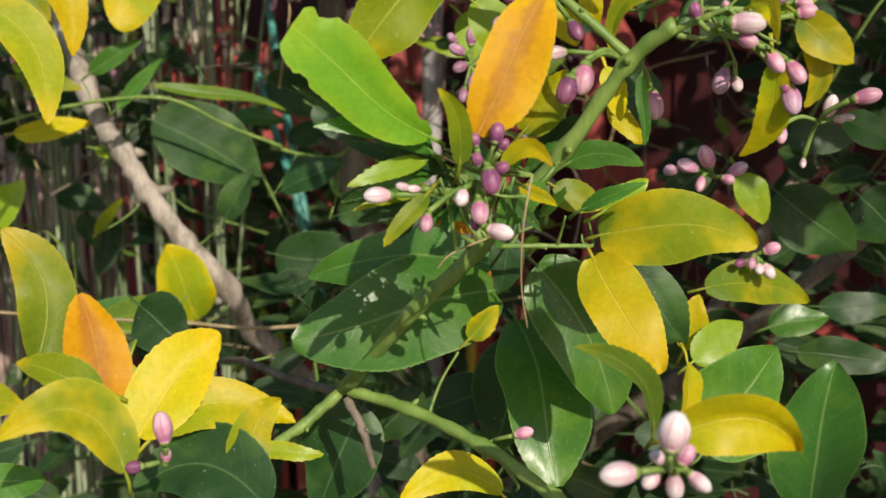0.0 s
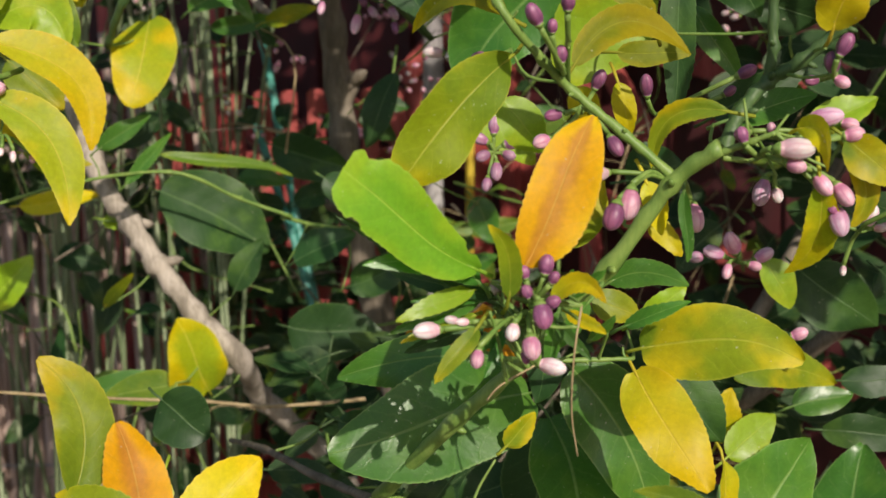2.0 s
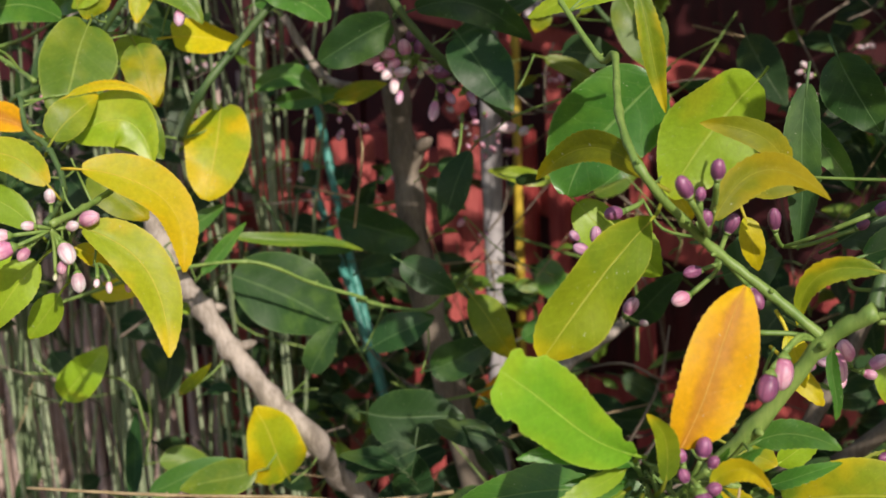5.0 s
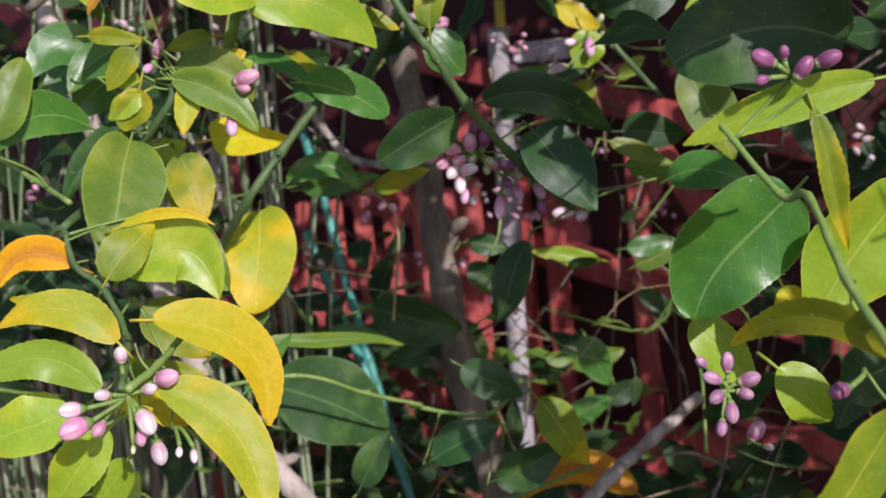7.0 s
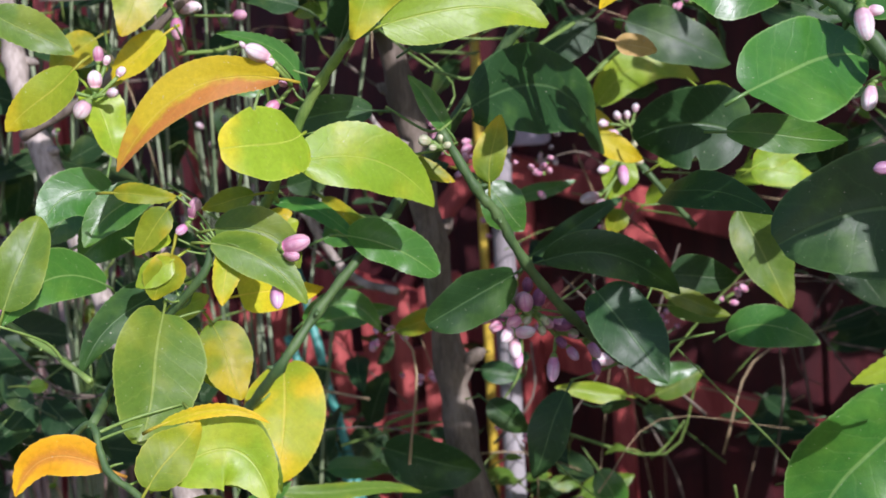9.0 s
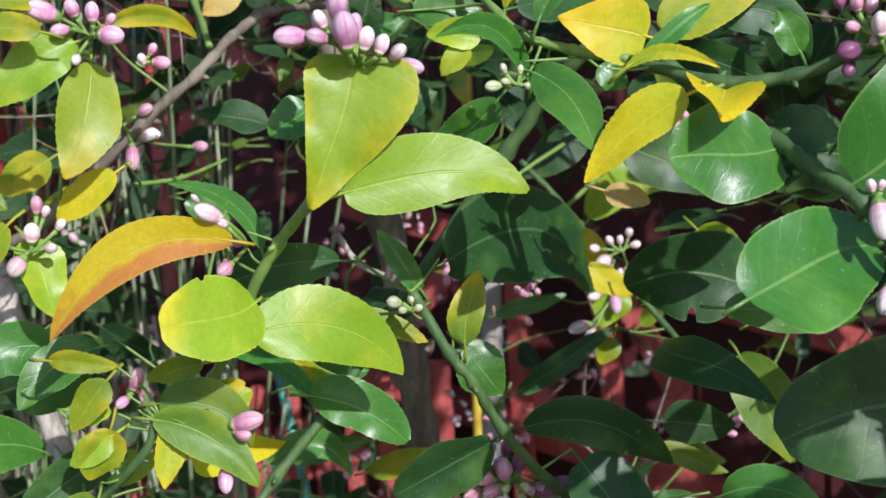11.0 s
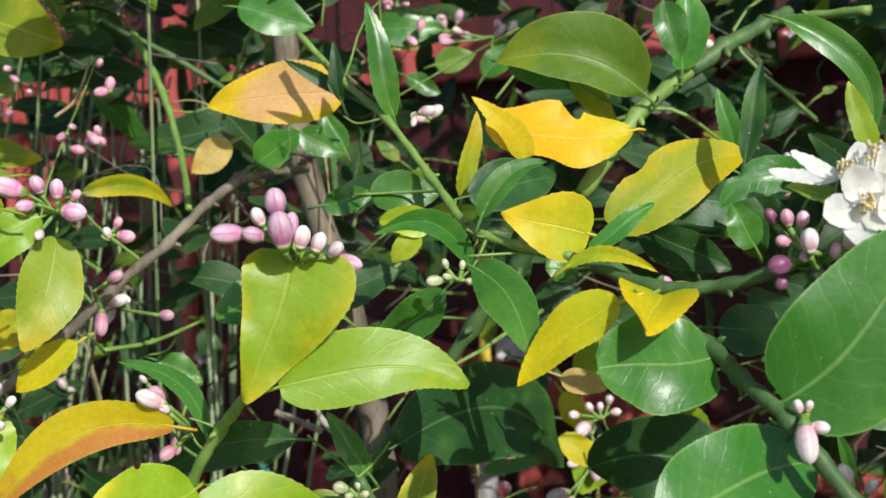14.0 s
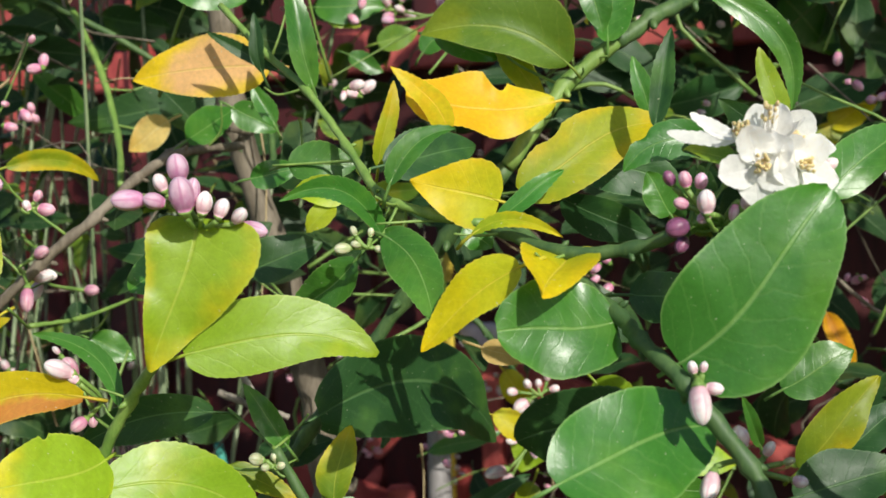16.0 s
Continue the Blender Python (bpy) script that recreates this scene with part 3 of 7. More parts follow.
stems_stuff("dry_grass", "dry straw-coloured stems among the leaves", "grass", DRY, 9, (-0.7, 0.5, 1.5, 2.2), (0.5, 1.1), 0.38, 0.0016, 6)

# ---- the lemon tree ----
lemon_tree = tagged(new("lemon_tree"), "lemon tree with pink buds, green and yellowing leaves", "tree")


def in_gap(p, rng):
    """The thin parts of the crown, through which the dark boards and the reed screen show."""
    low = -0.36 < p.x < 0.34 and 0.70 < p.z < 1.34
    high = 0.30 < p.x < 0.66 and 1.28 < p.z < 1.66
    reeds = -0.74 < p.x < -0.28 and 0.54 < p.z < 0.86
    stems = -0.66 < p.x < -0.28 and 1.16 < p.z < 1.66
    return p.y > 1.22 and rng.random() < (0.67 if low or high or reeds else 0.35 if stems else 0.0)


def foliage(name, label, material, count, box, size, seed, facing=(0, -0.6, 0.5), spread=0.7, open_gap=True):
    """Background leaves of the tree, too many to tell apart, as one mesh."""
    rng = random.Random(seed)
    verts, faces, uvs = [], [], []
    for _ in range(count):
        p = Vector([rng.uniform(box[2 * k], box[2 * k + 1]) for k in range(3)])
        if open_gap and in_gap(p, rng):
            continue
        d = Vector((rng.gauss(0, 1), rng.gauss(0, 0.5), rng.gauss(-0.25, 0.6))).normalized()
        n = Vector(facing).normalized() + Vector((rng.gauss(0, spread), rng.gauss(0, spread), rng.gauss(0, spread)))
        length = rng.uniform(*size)
        v, f, u = leaf_data(p, p + d * length, length * rng.uniform(0.42, 0.56), n, rng.uniform(-0.06, 0.06), rng.uniform(-0.05, 0.1), rng.uniform(4, 25), rng.uniform(-0.15, 0.05), rows=9, cols=2, seed=rng.randrange(9999), stalk=0.02)
        off = len(verts)
        verts += v
        uvs += u
        faces += [tuple(i + off for i in g) for g in f]
    return tagged(mesh_of(name, verts, faces, [material], lemon_tree, label, uvs), kind="stuff")


foliage("foliage", "dense dark green inner foliage", FILL_SHADED, 340, (-0.35, 0.8, 1.3, 1.75, 0.10, 0.72), (0.06, 0.10), 11)
foliage("foliage", "dark low foliage before the reed screen", FILL_SHADED, 140, (-0.85, -0.25, 1.35, 1.9, 0.10, 0.64), (0.05, 0.09), 24)
foliage("foliage", "dark green foliage low in the tree", FILL_SHADED, 190, (-0.15, 0.85, 0.95, 1.4, 0.28, 0.70), (0.06, 0.10), 12)
foliage("foliage", "dark green foliage at the side", FILL_SHADED, 620, (0.24, 1.1, 1.3, 1.9, 0.6, 1.95), (0.06, 0.10), 13)
foliage("foliage", "dark green foliage high in the tree", FILL_SHADED, 520, (-0.55, 0.9, 1.45, 2.0, 1.40, 2.0), (0.06, 0.10), 14)
foliage("foliage", "yellow-green foliage, lightened in colour as if sunlit", FILL_LIGHT, 130, (-0.7, 0.8, 1.35, 1.9, 0.5, 1.8), (0.03, 0.07), 15)
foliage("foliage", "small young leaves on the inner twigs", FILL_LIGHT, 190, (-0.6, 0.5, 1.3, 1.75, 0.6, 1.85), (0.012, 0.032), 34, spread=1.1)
foliage("foliage", "small dark leaves on the inner twigs", FILL_SHADED, 150, (-0.6, 0.5, 1.3, 1.75, 0.6, 1.85), (0.015, 0.04), 35, spread=1.1)
foliage("foliage", "dark foliage behind the trunk", FILL_SHADED, 70, (-0.80, -0.36, 1.55, 2.0, 0.68, 0.98), (0.05, 0.09), 16)
foliage("foliage", "small leaves low behind the trunk", FILL_SHADED, 60, (-0.36, 0.15, 1.55, 1.8, 0.62, 0.82), (0.04, 0.07), 21)
foliage("foliage", "dark foliage before the reed screen", FILL_SHADED, 190, (-0.95, -0.30, 1.5, 2.0, 0.9, 1.5), (0.05, 0.09), 17)
foliage("foliage", "small dim leaves before the fence", FILL_SHADED, 40, (-0.3, 0.3, 1.5, 2.0, 0.75, 1.40), (0.03, 0.06), 18)
foliage("foliage", "small leaves before the red boards", FILL_SHADED, 70, (-0.75, -0.25, 1.65, 2.0, 1.42, 1.80), (0.025, 0.05), 27)
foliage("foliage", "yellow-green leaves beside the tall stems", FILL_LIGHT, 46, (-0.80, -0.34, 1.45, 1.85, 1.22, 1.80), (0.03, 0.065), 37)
foliage("foliage", "dark leaves before the garden rack", FILL_SHADED, 140, (-0.50, -0.08, 1.86, 2.05, 0.50, 0.84), (0.05, 0.08), 38, open_gap=False)
foliage("foliage", "dim leaves before the lower limb", FILL_SHADED, 20, (-0.165, -0.03, 1.06, 1.17, 0.66, 0.80), (0.035, 0.065), 41)
foliage("foliage", "small grey-green leaves among the tall stems", FILL_SHADED, 60, (-0.70, -0.24, 1.5, 1.95, 1.16, 1.70), (0.02, 0.045), 43, spread=1.1)
foliage("foliage", "dim leaves high before the boards", FILL_SHADED, 60, (-0.78, -0.05, 1.55, 1.95, 1.54, 1.86), (0.05, 0.09), 40)
foliage("foliage", "small leaves before the red boards, coloured light as if sunlit", FILL_LIGHT, 26, (-0.75, -0.2, 1.6, 2.0, 1.35, 1.80), (0.02, 0.045), 28)
foliage("foliage", "dark leaves at the shaded side of the tree", FILL_SHADED, 95, (-0.78, -0.47, 1.35, 1.62, 0.80, 1.52), (0.05, 0.09), 30)
foliage("foliage", "dark leaves behind the middle spray", FILL_SHADED, 70, (-0.30, 0.30, 1.3, 1.6, 1.24, 1.45), (0.05, 0.08), 20)
# Unseen crown, added only to throw shade on the background.
foliage("foliage", "unseen high crown added to shade the background", FILL_SHADED, 420, (-0.5, 1.3, 1.15, 1.7, 1.72, 2.3), (0.08, 0.12), 19)
# Shade caster for the fence boards, never in view.
foliage("foliage", "unseen overhanging leaves added to shade the fence", FILL_SHADED, 70, (0.50, 1.20, 0.42, 0.95, 1.62, 2.15), (0.08, 0.12), 36)
# Limb added to hold up these shading leaves.
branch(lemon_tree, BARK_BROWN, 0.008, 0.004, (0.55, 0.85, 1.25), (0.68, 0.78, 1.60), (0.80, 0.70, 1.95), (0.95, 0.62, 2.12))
# Leaf block outside the view, added to keep sun off the lower fence.
foliage("foliage", "unseen outer leaves added to shade the lower fence", FILL_SHADED, 150, (0.50, 0.95, 1.02, 1.40, 0.90, 1.52), (0.07, 0.11), 39)
# Occluder leaves beside the camera, out of view, for shade on the tree.
foliage("foliage", "unseen near-side leaves added to cast shade", FILL_SHADED, 90, (0.27, 0.60, 0.45, 0.75, 1.14, 1.33), (0.06, 0.09), 22)
foliage("foliage", "dim leaves beside the trunk", FILL_SHADED, 34, (-0.36, 0.02, 1.6, 2.0, 0.70, 1.02), (0.04, 0.08), 25)
# A second unseen occluder, further out.
foliage("foliage", "unseen near-side leaves added to cast shade", FILL_SHADED, 130, (0.48, 0.90, 0.55, 1.1, 0.5, 1.5), (0.06, 0.09), 23)
# Small unseen clump, added to shade the big leaf behind it.
foliage("foliage", "unseen leaf clump added to shade the leaves behind it", FILL_SHADED, 34, (0.14, 0.31, 0.62, 0.80, 1.25, 1.36), (0.06, 0.09), 26)
# Twig added to carry the shading clump.
branch(lemon_tree, BARK_BROWN, 0.007, 0.003, (0.33, 0.6, 1.32), (0.29, 0.66, 1.34), (0.24, 0.74, 1.31))
foliage("foliage", "small pale leaves low in the tree, coloured as if sunlit", FILL_LIGHT, 26, (-0.08, 0.05, 1.62, 1.78, 0.75, 0.86), (0.02, 0.045), 29)
# Added limbs that carry the unseen shading leaves.
branch(lemon_tree, BARK_BROWN, 0.010, 0.005, (-0.19, 1.40, 1.66), (0.0, 1.40, 1.82), (0.35, 1.42, 2.05), (0.8, 1.45, 2.15))
branch(lemon_tree, BARK_BROWN, 0.009, 0.004, (-0.20, 1.40, 1.70), (-0.25, 1.42, 1.95), (-0.2, 1.45, 2.25))
branch(lemon_tree, BARK_BROWN, 0.013, 0.006, (-0.03, 1.46, 0.40), (0.25, 1.35, 0.62), (0.50, 1.1, 0.95), (0.55, 0.85, 1.25))
branch(lemon_tree, BARK_BROWN, 0.008, 0.004, (0.50, 1.1, 0.95), (0.42, 0.8, 1.15), (0.33, 0.6, 1.32))
branch(lemon_tree, BARK_BROWN, 0.010, 0.005, (0.25, 1.35, 0.62), (0.5, 1.5, 1.0), (0.7, 1.6, 1.6))


def twigs(name, label, material, count, box, seed, radius=0.0013):
    """Thin bent twigs in the inner tree, too many to tell apart, as one mesh."""
    rng = random.Random(seed)
    verts, faces = [], []
    for _ in range(count):
        p = Vector([rng.uniform(box[2 * k], box[2 * k + 1]) for k in range(3)])
        if in_gap(p, rng):
            continue
        d = Vector((rng.gauss(0, 1), rng.gauss(0, 0.4), rng.gauss(0.2, 0.8))).normalized() * rng.uniform(0.05, 0.22)
        bend = Vector((rng.gauss(0, 1), rng.gauss(0, 1), rng.gauss(0, 1))) * d.length * 0.15
        row = curve_through([p, p + d * 0.5 + bend, p + d], 4)
        r = radius * rng.uniform(0.6, 1.8)
        tv, tf = tube_data(row, [r * (1 - 0.5 * k / len(row)) for k in range(len(row))], 5)
        off = len(verts)
        verts += tv
        faces += [tuple(i + off for i in f) for f in tf]
    return tagged(mesh_of(name, verts, faces, [material], lemon_tree, label), kind="stuff")


twigs("brushwood", "thin brown twigs inside the tree", BARK_BROWN, 260, (-0.6, 0.6, 1.25, 1.9, 0.5, 1.85), 31)
twigs("brushwood", "thin green twigs inside the tree", TWIG, 220, (-0.6, 0.6, 1.25, 1.8, 0.5, 1.85), 32)
twigs("brushwood", "dry pale twigs inside the tree", DRY, 130, (-0.8, 0.5, 1.35, 2.0, 0.4, 1.8), 33, 0.001)


def far_buds(label, kind, count, box, seed):
    """Small buds deep in the tree, in loose bunches, as one mesh."""
    rng = random.Random(seed)
    verts, faces, uvs, slots = [], [], [], []
    for _ in range(count):
        p = Vector([rng.uniform(box[2 * k], box[2 * k + 1]) for k in range(3)])
        for _ in range(rng.randint(3, 7)):
            q = p + Vector((rng.gauss(0, 0.011), rng.gauss(0, 0.01), rng.gauss(0, 0.011)))
            way = Vector((rng.gauss(0, 1), rng.gauss(-0.5, 0.7), rng.gauss(0, 1)))
            size = rng.uniform(0.008, 0.014)
            v, f, u, m, _ = bud_data(q, way, size, size * 0.6)
            off = len(verts)
            verts += v
            uvs += u
            slots += m
            faces += [tuple(i + off for i in g) for g in f]
    return tagged(mesh_of("distant_blossom", verts, faces, [BUD[kind], TWIG], lemon_tree, label, uvs, slots), kind="stuff")


far_buds("small pink buds deep in the tree", "pink", 44, (-0.6, 0.5, 1.35, 1.9, 0.9, 1.85), 41)
far_buds("small white buds deep in the tree", "white", 40, (-0.6, 0.5, 1.35, 1.9, 1.0, 1.85), 42)
branch(lemon_tree, TWIG, 0.0045, 0.0040, (-0.033, 0.731, 0.799), (0.012, 0.684, 0.856), (0.048, 0.667, 0.893), (0.095, 0.641, 0.951), (0.124, 0.628, 0.993), (0.145, 0.614, 1.012), label="stout green shoot")
branch(lemon_tree, TWIG_DARK, 0.0038, 0.0030, (0.151, 0.638, 1.006), (0.161, 0.646, 1.026), (0.176, 0.654, 1.041), (0.191, 0.646, 1.051), (0.208, 0.639, 1.067), (0.223, 0.632, 1.083))
branch(lemon_tree, TWIG_DARK, 0.0028, 0.0024, (0.176, 0.654, 1.041), (0.178, 0.652, 1.058), (0.178, 0.651, 1.086), (0.180, 0.650, 1.112), (0.183, 0.650, 1.139))
branch(lemon_tree, TWIG, 0.0018, 0.0012, (0.145, 0.614, 1.009), (0.158, 0.605, 1.015), (0.167, 0.600, 1.019))
branch(lemon_tree, TWIG, 0.0018, 0.0010, (0.146, 0.614, 1.007), (0.158, 0.615, 1.005))
branch(lemon_tree, TWIG, 0.0026, 0.0016, (0.126, 0.628, 0.996), (0.103, 0.634, 1.017), (0.079, 0.639, 1.038), (0.063, 0.630, 1.054), (0.041, 0.619, 1.082), (0.037, 0.659, 1.105), (0.042, 0.718, 1.131), (0.036, 0.740, 1.130), (0.016, 0.780, 1.167))
branch(lemon_tree, TWIG, 0.0016, 0.0010, (0.076, 0.649, 1.043), (0.074, 0.621, 1.061), (0.073, 0.603, 1.077))
branch(lemon_tree, TWIG, 0.0036, 0.0026, (-0.035, 0.731, 0.797), (-0.055, 0.724, 0.780), (-0.075, 0.703, 0.769), (-0.095, 0.682, 0.749), (-0.117, 0.671, 0.720))
branch(lemon_tree, TWIG, 0.0036, 0.0040, (-0.031, 0.731, 0.799), (0.007, 0.717, 0.791), (0.051, 0.689, 0.778), (0.091, 0.661, 0.758), (0.120, 0.642, 0.740))
branch(lemon_tree, BARK_BROWN, 0.0030, 0.0022, (-0.031, 0.731, 0.794), (-0.021, 0.725, 0.776), (-0.014, 0.716, 0.754))
branch(lemon_tree, BARK_BROWN, 0.0030, 0.0024, (-0.035, 0.734, 0.796), (-0.076, 0.812, 0.782), (-0.136, 0.938, 0.762), (-0.192, 1.084, 0.723))
branch(lemon_tree, TWIG, 0.0015, 0.0012, (0.061, 0.664, 0.897), (0.085, 0.665, 0.897), (0.111, 0.670, 0.896))
branch(lemon_tree, BARK, 0.0095, 0.0120, (-0.507, 1.440, 1.447), (-0.495, 1.410, 1.350), (-0.473, 1.380, 1.266), (-0.362, 1.284, 0.965), (-0.319, 1.256, 0.898), (-0.292, 1.250, 0.857), (-0.255, 1.249, 0.804), (-0.214, 1.256, 0.753), (-0.206, 1.340, 0.687), (-0.140, 1.420, 0.580), (-0.050, 1.400, 0.420), (-0.030, 1.460, 0.300), label="sunlit grey limb")
branch(lemon_tree, BARK_BROWN, 0.0042, 0.0034, (-0.459, 1.260, 1.282), (-0.395, 1.240, 1.315), (-0.317, 1.225, 1.381), (-0.281, 1.230, 1.410), (-0.256, 1.260, 1.438), (-0.228, 1.290, 1.457), (-0.188, 1.350, 1.465))
branch(lemon_tree, BARK_BROWN, 0.0030, 0.0022, (-0.256, 1.260, 1.438), (-0.238, 1.300, 1.458), (-0.210, 1.350, 1.478), (-0.184, 1.390, 1.478))
branch(lemon_tree, BARK_BROWN, 0.0200, 0.0090, (-0.020, 1.470, 0.000), (-0.035, 1.460, 0.450), (-0.107, 1.434, 0.878), (-0.121, 1.450, 1.023), (-0.133, 1.440, 1.149), (-0.149, 1.420, 1.291), (-0.200, 1.400, 1.501), (-0.205, 1.390, 1.584), (-0.208, 1.400, 1.662), sides=14, label="grey-brown trunk")
branch(lemon_tree, TWIG, 0.0022, 0.0028, (-0.180, 1.170, 1.546), (-0.151, 1.150, 1.511), (-0.124, 1.120, 1.483), (-0.099, 1.080, 1.444), (-0.081, 1.030, 1.414), (-0.056, 1.010, 1.402), (-0.027, 1.000, 1.395))
branch(lemon_tree, TWIG_DARK, 0.0035, 0.0035, (-0.027, 1.000, 1.395), (0.006, 0.960, 1.380), (0.038, 0.940, 1.380), (0.062, 0.920, 1.389))
# Shoot split in three; its shaded ends get the darker twig colour.
branch(lemon_tree, TWIG_DARK, 0.0052, 0.0058, (0.167, 1.220, 1.558), (0.144, 1.200, 1.548), (0.110, 1.185, 1.530), (0.085, 1.180, 1.514))
branch(lemon_tree, TWIG, 0.0058, 0.0056, (0.085, 1.180, 1.515), (0.048, 1.180, 1.485), (0.006, 1.170, 1.432), label="stout green shoot")
branch(lemon_tree, TWIG_DARK, 0.0056, 0.0050, (0.006, 1.170, 1.432), (-0.034, 1.200, 1.387), (-0.066, 1.220, 1.343), (-0.138, 1.240, 1.249), (-0.183, 1.280, 1.184))
branch(lemon_tree, TWIG, 0.0035, 0.0025, (0.199, 1.150, 1.547), (0.169, 1.180, 1.549), (0.144, 1.200, 1.548))
branch(lemon_tree, TWIG_DARK, 0.0032, 0.0036, (-0.148, 1.068, 1.269), (-0.128, 1.070, 1.230), (-0.114, 1.075, 1.210), (-0.095, 1.090, 1.174), (-0.060, 1.120, 1.128), (-0.007, 1.200, 1.073))
branch(lemon_tree, TWIG, 0.0030, 0.0036, (-0.189, 0.985, 1.344), (-0.201, 1.000, 1.331), (-0.222, 1.030, 1.306), (-0.243, 1.050, 1.273), (-0.261, 1.080, 1.237), (-0.286, 1.120, 1.196))
branch(lemon_tree, TWIG_DARK, 0.0036, 0.0036, (-0.172, 1.160, 1.221), (-0.197, 1.130, 1.194), (-0.238, 1.120, 1.149), (-0.269, 1.110, 1.112), (-0.298, 1.150, 1.073))
branch(lemon_tree, TWIG_DARK, 0.0020, 0.0022, (-0.383, 0.970, 1.112), (-0.367, 0.960, 1.122), (-0.358, 0.943, 1.100), (-0.338, 0.930, 1.084), (-0.320, 0.900, 1.058), (-0.309, 0.830, 1.044))
branch(lemon_tree, TWIG_DARK, 0.0028, 0.0024, (-0.367, 0.960, 1.122), (-0.360, 1.060, 1.139), (-0.309, 1.040, 1.188), (-0.296, 1.040, 1.211), (-0.269, 1.035, 1.212))
branch(lemon_tree, TWIG, 0.0022, 0.0020, (-0.455, 1.100, 1.170), (-0.418, 1.080, 1.147), (-0.380, 1.030, 1.132))
branch(lemon_tree, TWIG, 0.0024, 0.0020, (-0.306, 0.830, 1.043), (-0.294, 0.860, 1.049), (-0.288, 0.900, 1.055))
branch(lemon_tree, TWIG_DARK, 0.0040, 0.0040, (-0.014, 1.000, 1.395), (0.030, 0.945, 1.350), (0.037, 0.920, 1.338), (0.051, 0.890, 1.320), (0.076, 0.880, 1.283), (0.085, 0.870, 1.260))
branch(lemon_tree, TWIG, 0.0016, 0.0022, (-0.442, 1.172, 0.923), (-0.350, 1.176, 0.947), (-0.254, 1.180, 0.955), (-0.198, 1.212, 0.925), (-0.153, 1.234, 0.904), (-0.160, 1.240, 0.902), (-0.095, 1.220, 0.893), (-0.062, 1.200, 0.927))
branch(lemon_tree, DRY, 0.0013, 0.0019, (-0.463, 1.127, 0.764), (-0.331, 1.110, 0.758), (-0.221, 1.103, 0.754), (-0.164, 1.094, 0.751), (-0.112, 1.086, 0.755), (-0.072, 1.097, 0.755))
branch(lemon_tree, DRY, 0.0006, 0.0004, (0.076, 0.581, 0.944), (0.072, 0.576, 0.922), (0.071, 0.581, 0.894), (0.074, 0.586, 0.871), knobs=False, sides=5)
branch(lemon_tree, DRY, 0.0006, 0.0004, (0.058, 0.600, 0.913), (0.039, 0.580, 0.908), (0.032, 0.579, 0.901), knobs=False, sides=5)
branch(lemon_tree, TWIG, 0.0034, 0.0026, (-0.353, 1.500, 1.606), (-0.319, 1.450, 1.542), (-0.297, 1.400, 1.483), (-0.278, 1.310, 1.435))
branch(lemon_tree, TWIG_DARK, 0.0030, 0.0030, (-0.381, 1.500, 1.617), (-0.315, 1.500, 1.579), (-0.249, 1.500, 1.535))
branch(lemon_tree, TWIG_DARK, 0.0030, 0.0030, (-0.240, 1.500, 1.624), (-0.210, 1.480, 1.568), (-0.176, 1.450, 1.497), (-0.167, 1.400, 1.445))
branch(lemon_tree, BARK, 0.0060, 0.0070, (0.125, 1.350, 0.853), (0.073, 1.330, 0.823), (0.025, 1.300, 0.798), (-0.014, 1.300, 0.762), label="sunlit grey limb")
branch(lemon_tree, BARK, 0.0025, 0.0025, (-0.191, 1.300, 1.286), (-0.175, 1.300, 1.261), (-0.156, 1.300, 1.251))
branch(lemon_tree, TWIG, 0.0018, 0.0014, (-0.328, 1.220, 1.336), (-0.300, 1.250, 1.338), (-0.271, 1.300, 1.348))
branch(lemon_tree, TWIG_DARK, 0.0022, 0.0022, (-0.296, 1.500, 0.979), (-0.280, 1.500, 0.948), (-0.263, 1.500, 0.908))
branch(lemon_tree, TWIG, 0.0024, 0.0020, (0.075, 1.450, 1.329), (0.043, 1.450, 1.304), (0.013, 1.450, 1.279))
branch(lemon_tree, TWIG_DARK, 0.0030, 0.0030, (-0.014, 1.500, 1.326), (0.018, 1.500, 1.290), (0.040, 1.450, 1.253), (0.069, 1.400, 1.207), (0.115, 1.400, 1.149))
branch(lemon_tree, BARK, 0.0035, 0.0030, (-0.235, 1.500, 1.247), (-0.192, 1.500, 1.227))
branch(lemon_tree, BARK, 0.0050, 0.0040, (-0.255, 1.500, 1.187), (-0.214, 1.500, 1.117), (-0.168, 1.460, 1.101))
leaf("spring", (0.029, 0.574, 0.963), (-0.026, 0.537, 1.013), 0.032, (0.48, -0.87, -0.07), -0.03, 0.01, 16, 0.00, form=(0.55, 0.22), bites=((1, 0.90, 0.25, 0.06), (-1, 0.80, 0.14, 0.06), (1, 0.12, 0.3, 0.05)))
leaf("orange", (0.051, 0.580, 0.963), (0.084, 0.601, 1.029), 0.032, (0.10, -0.96, 0.26), -0.01, 0.07, 14, 0.00, form=(0.6, 0.72), skew=0.08)
leaf("olive", (0.047, 0.629, 1.056), (-0.006, 0.606, 0.999), 0.036, (0.56, -0.82, 0.07), 0.07, 0.06, 10, 0.00, form=(0.6, 0.5))
leaf("yellow", (0.111, 0.663, 0.891), (0.143, 0.624, 0.838), 0.035, (-0.14, -0.83, 0.54), 0.02, 0.04, 10, 0.00, form=(0.5, 0.72))
leaf("olive", (0.115, 0.668, 0.902), (0.192, 0.636, 0.901), 0.039, (-0.38, -0.89, 0.24), -0.10, 0.04, 10, 0.00, form=(0.45, 0.72))
leaf("green", (0.059, 0.752, 0.855), (-0.058, 0.704, 0.835), 0.064, (0.25, -0.83, 0.51), 0.00, 0.05, 8, 0.00, form=(0.42, 0.65))
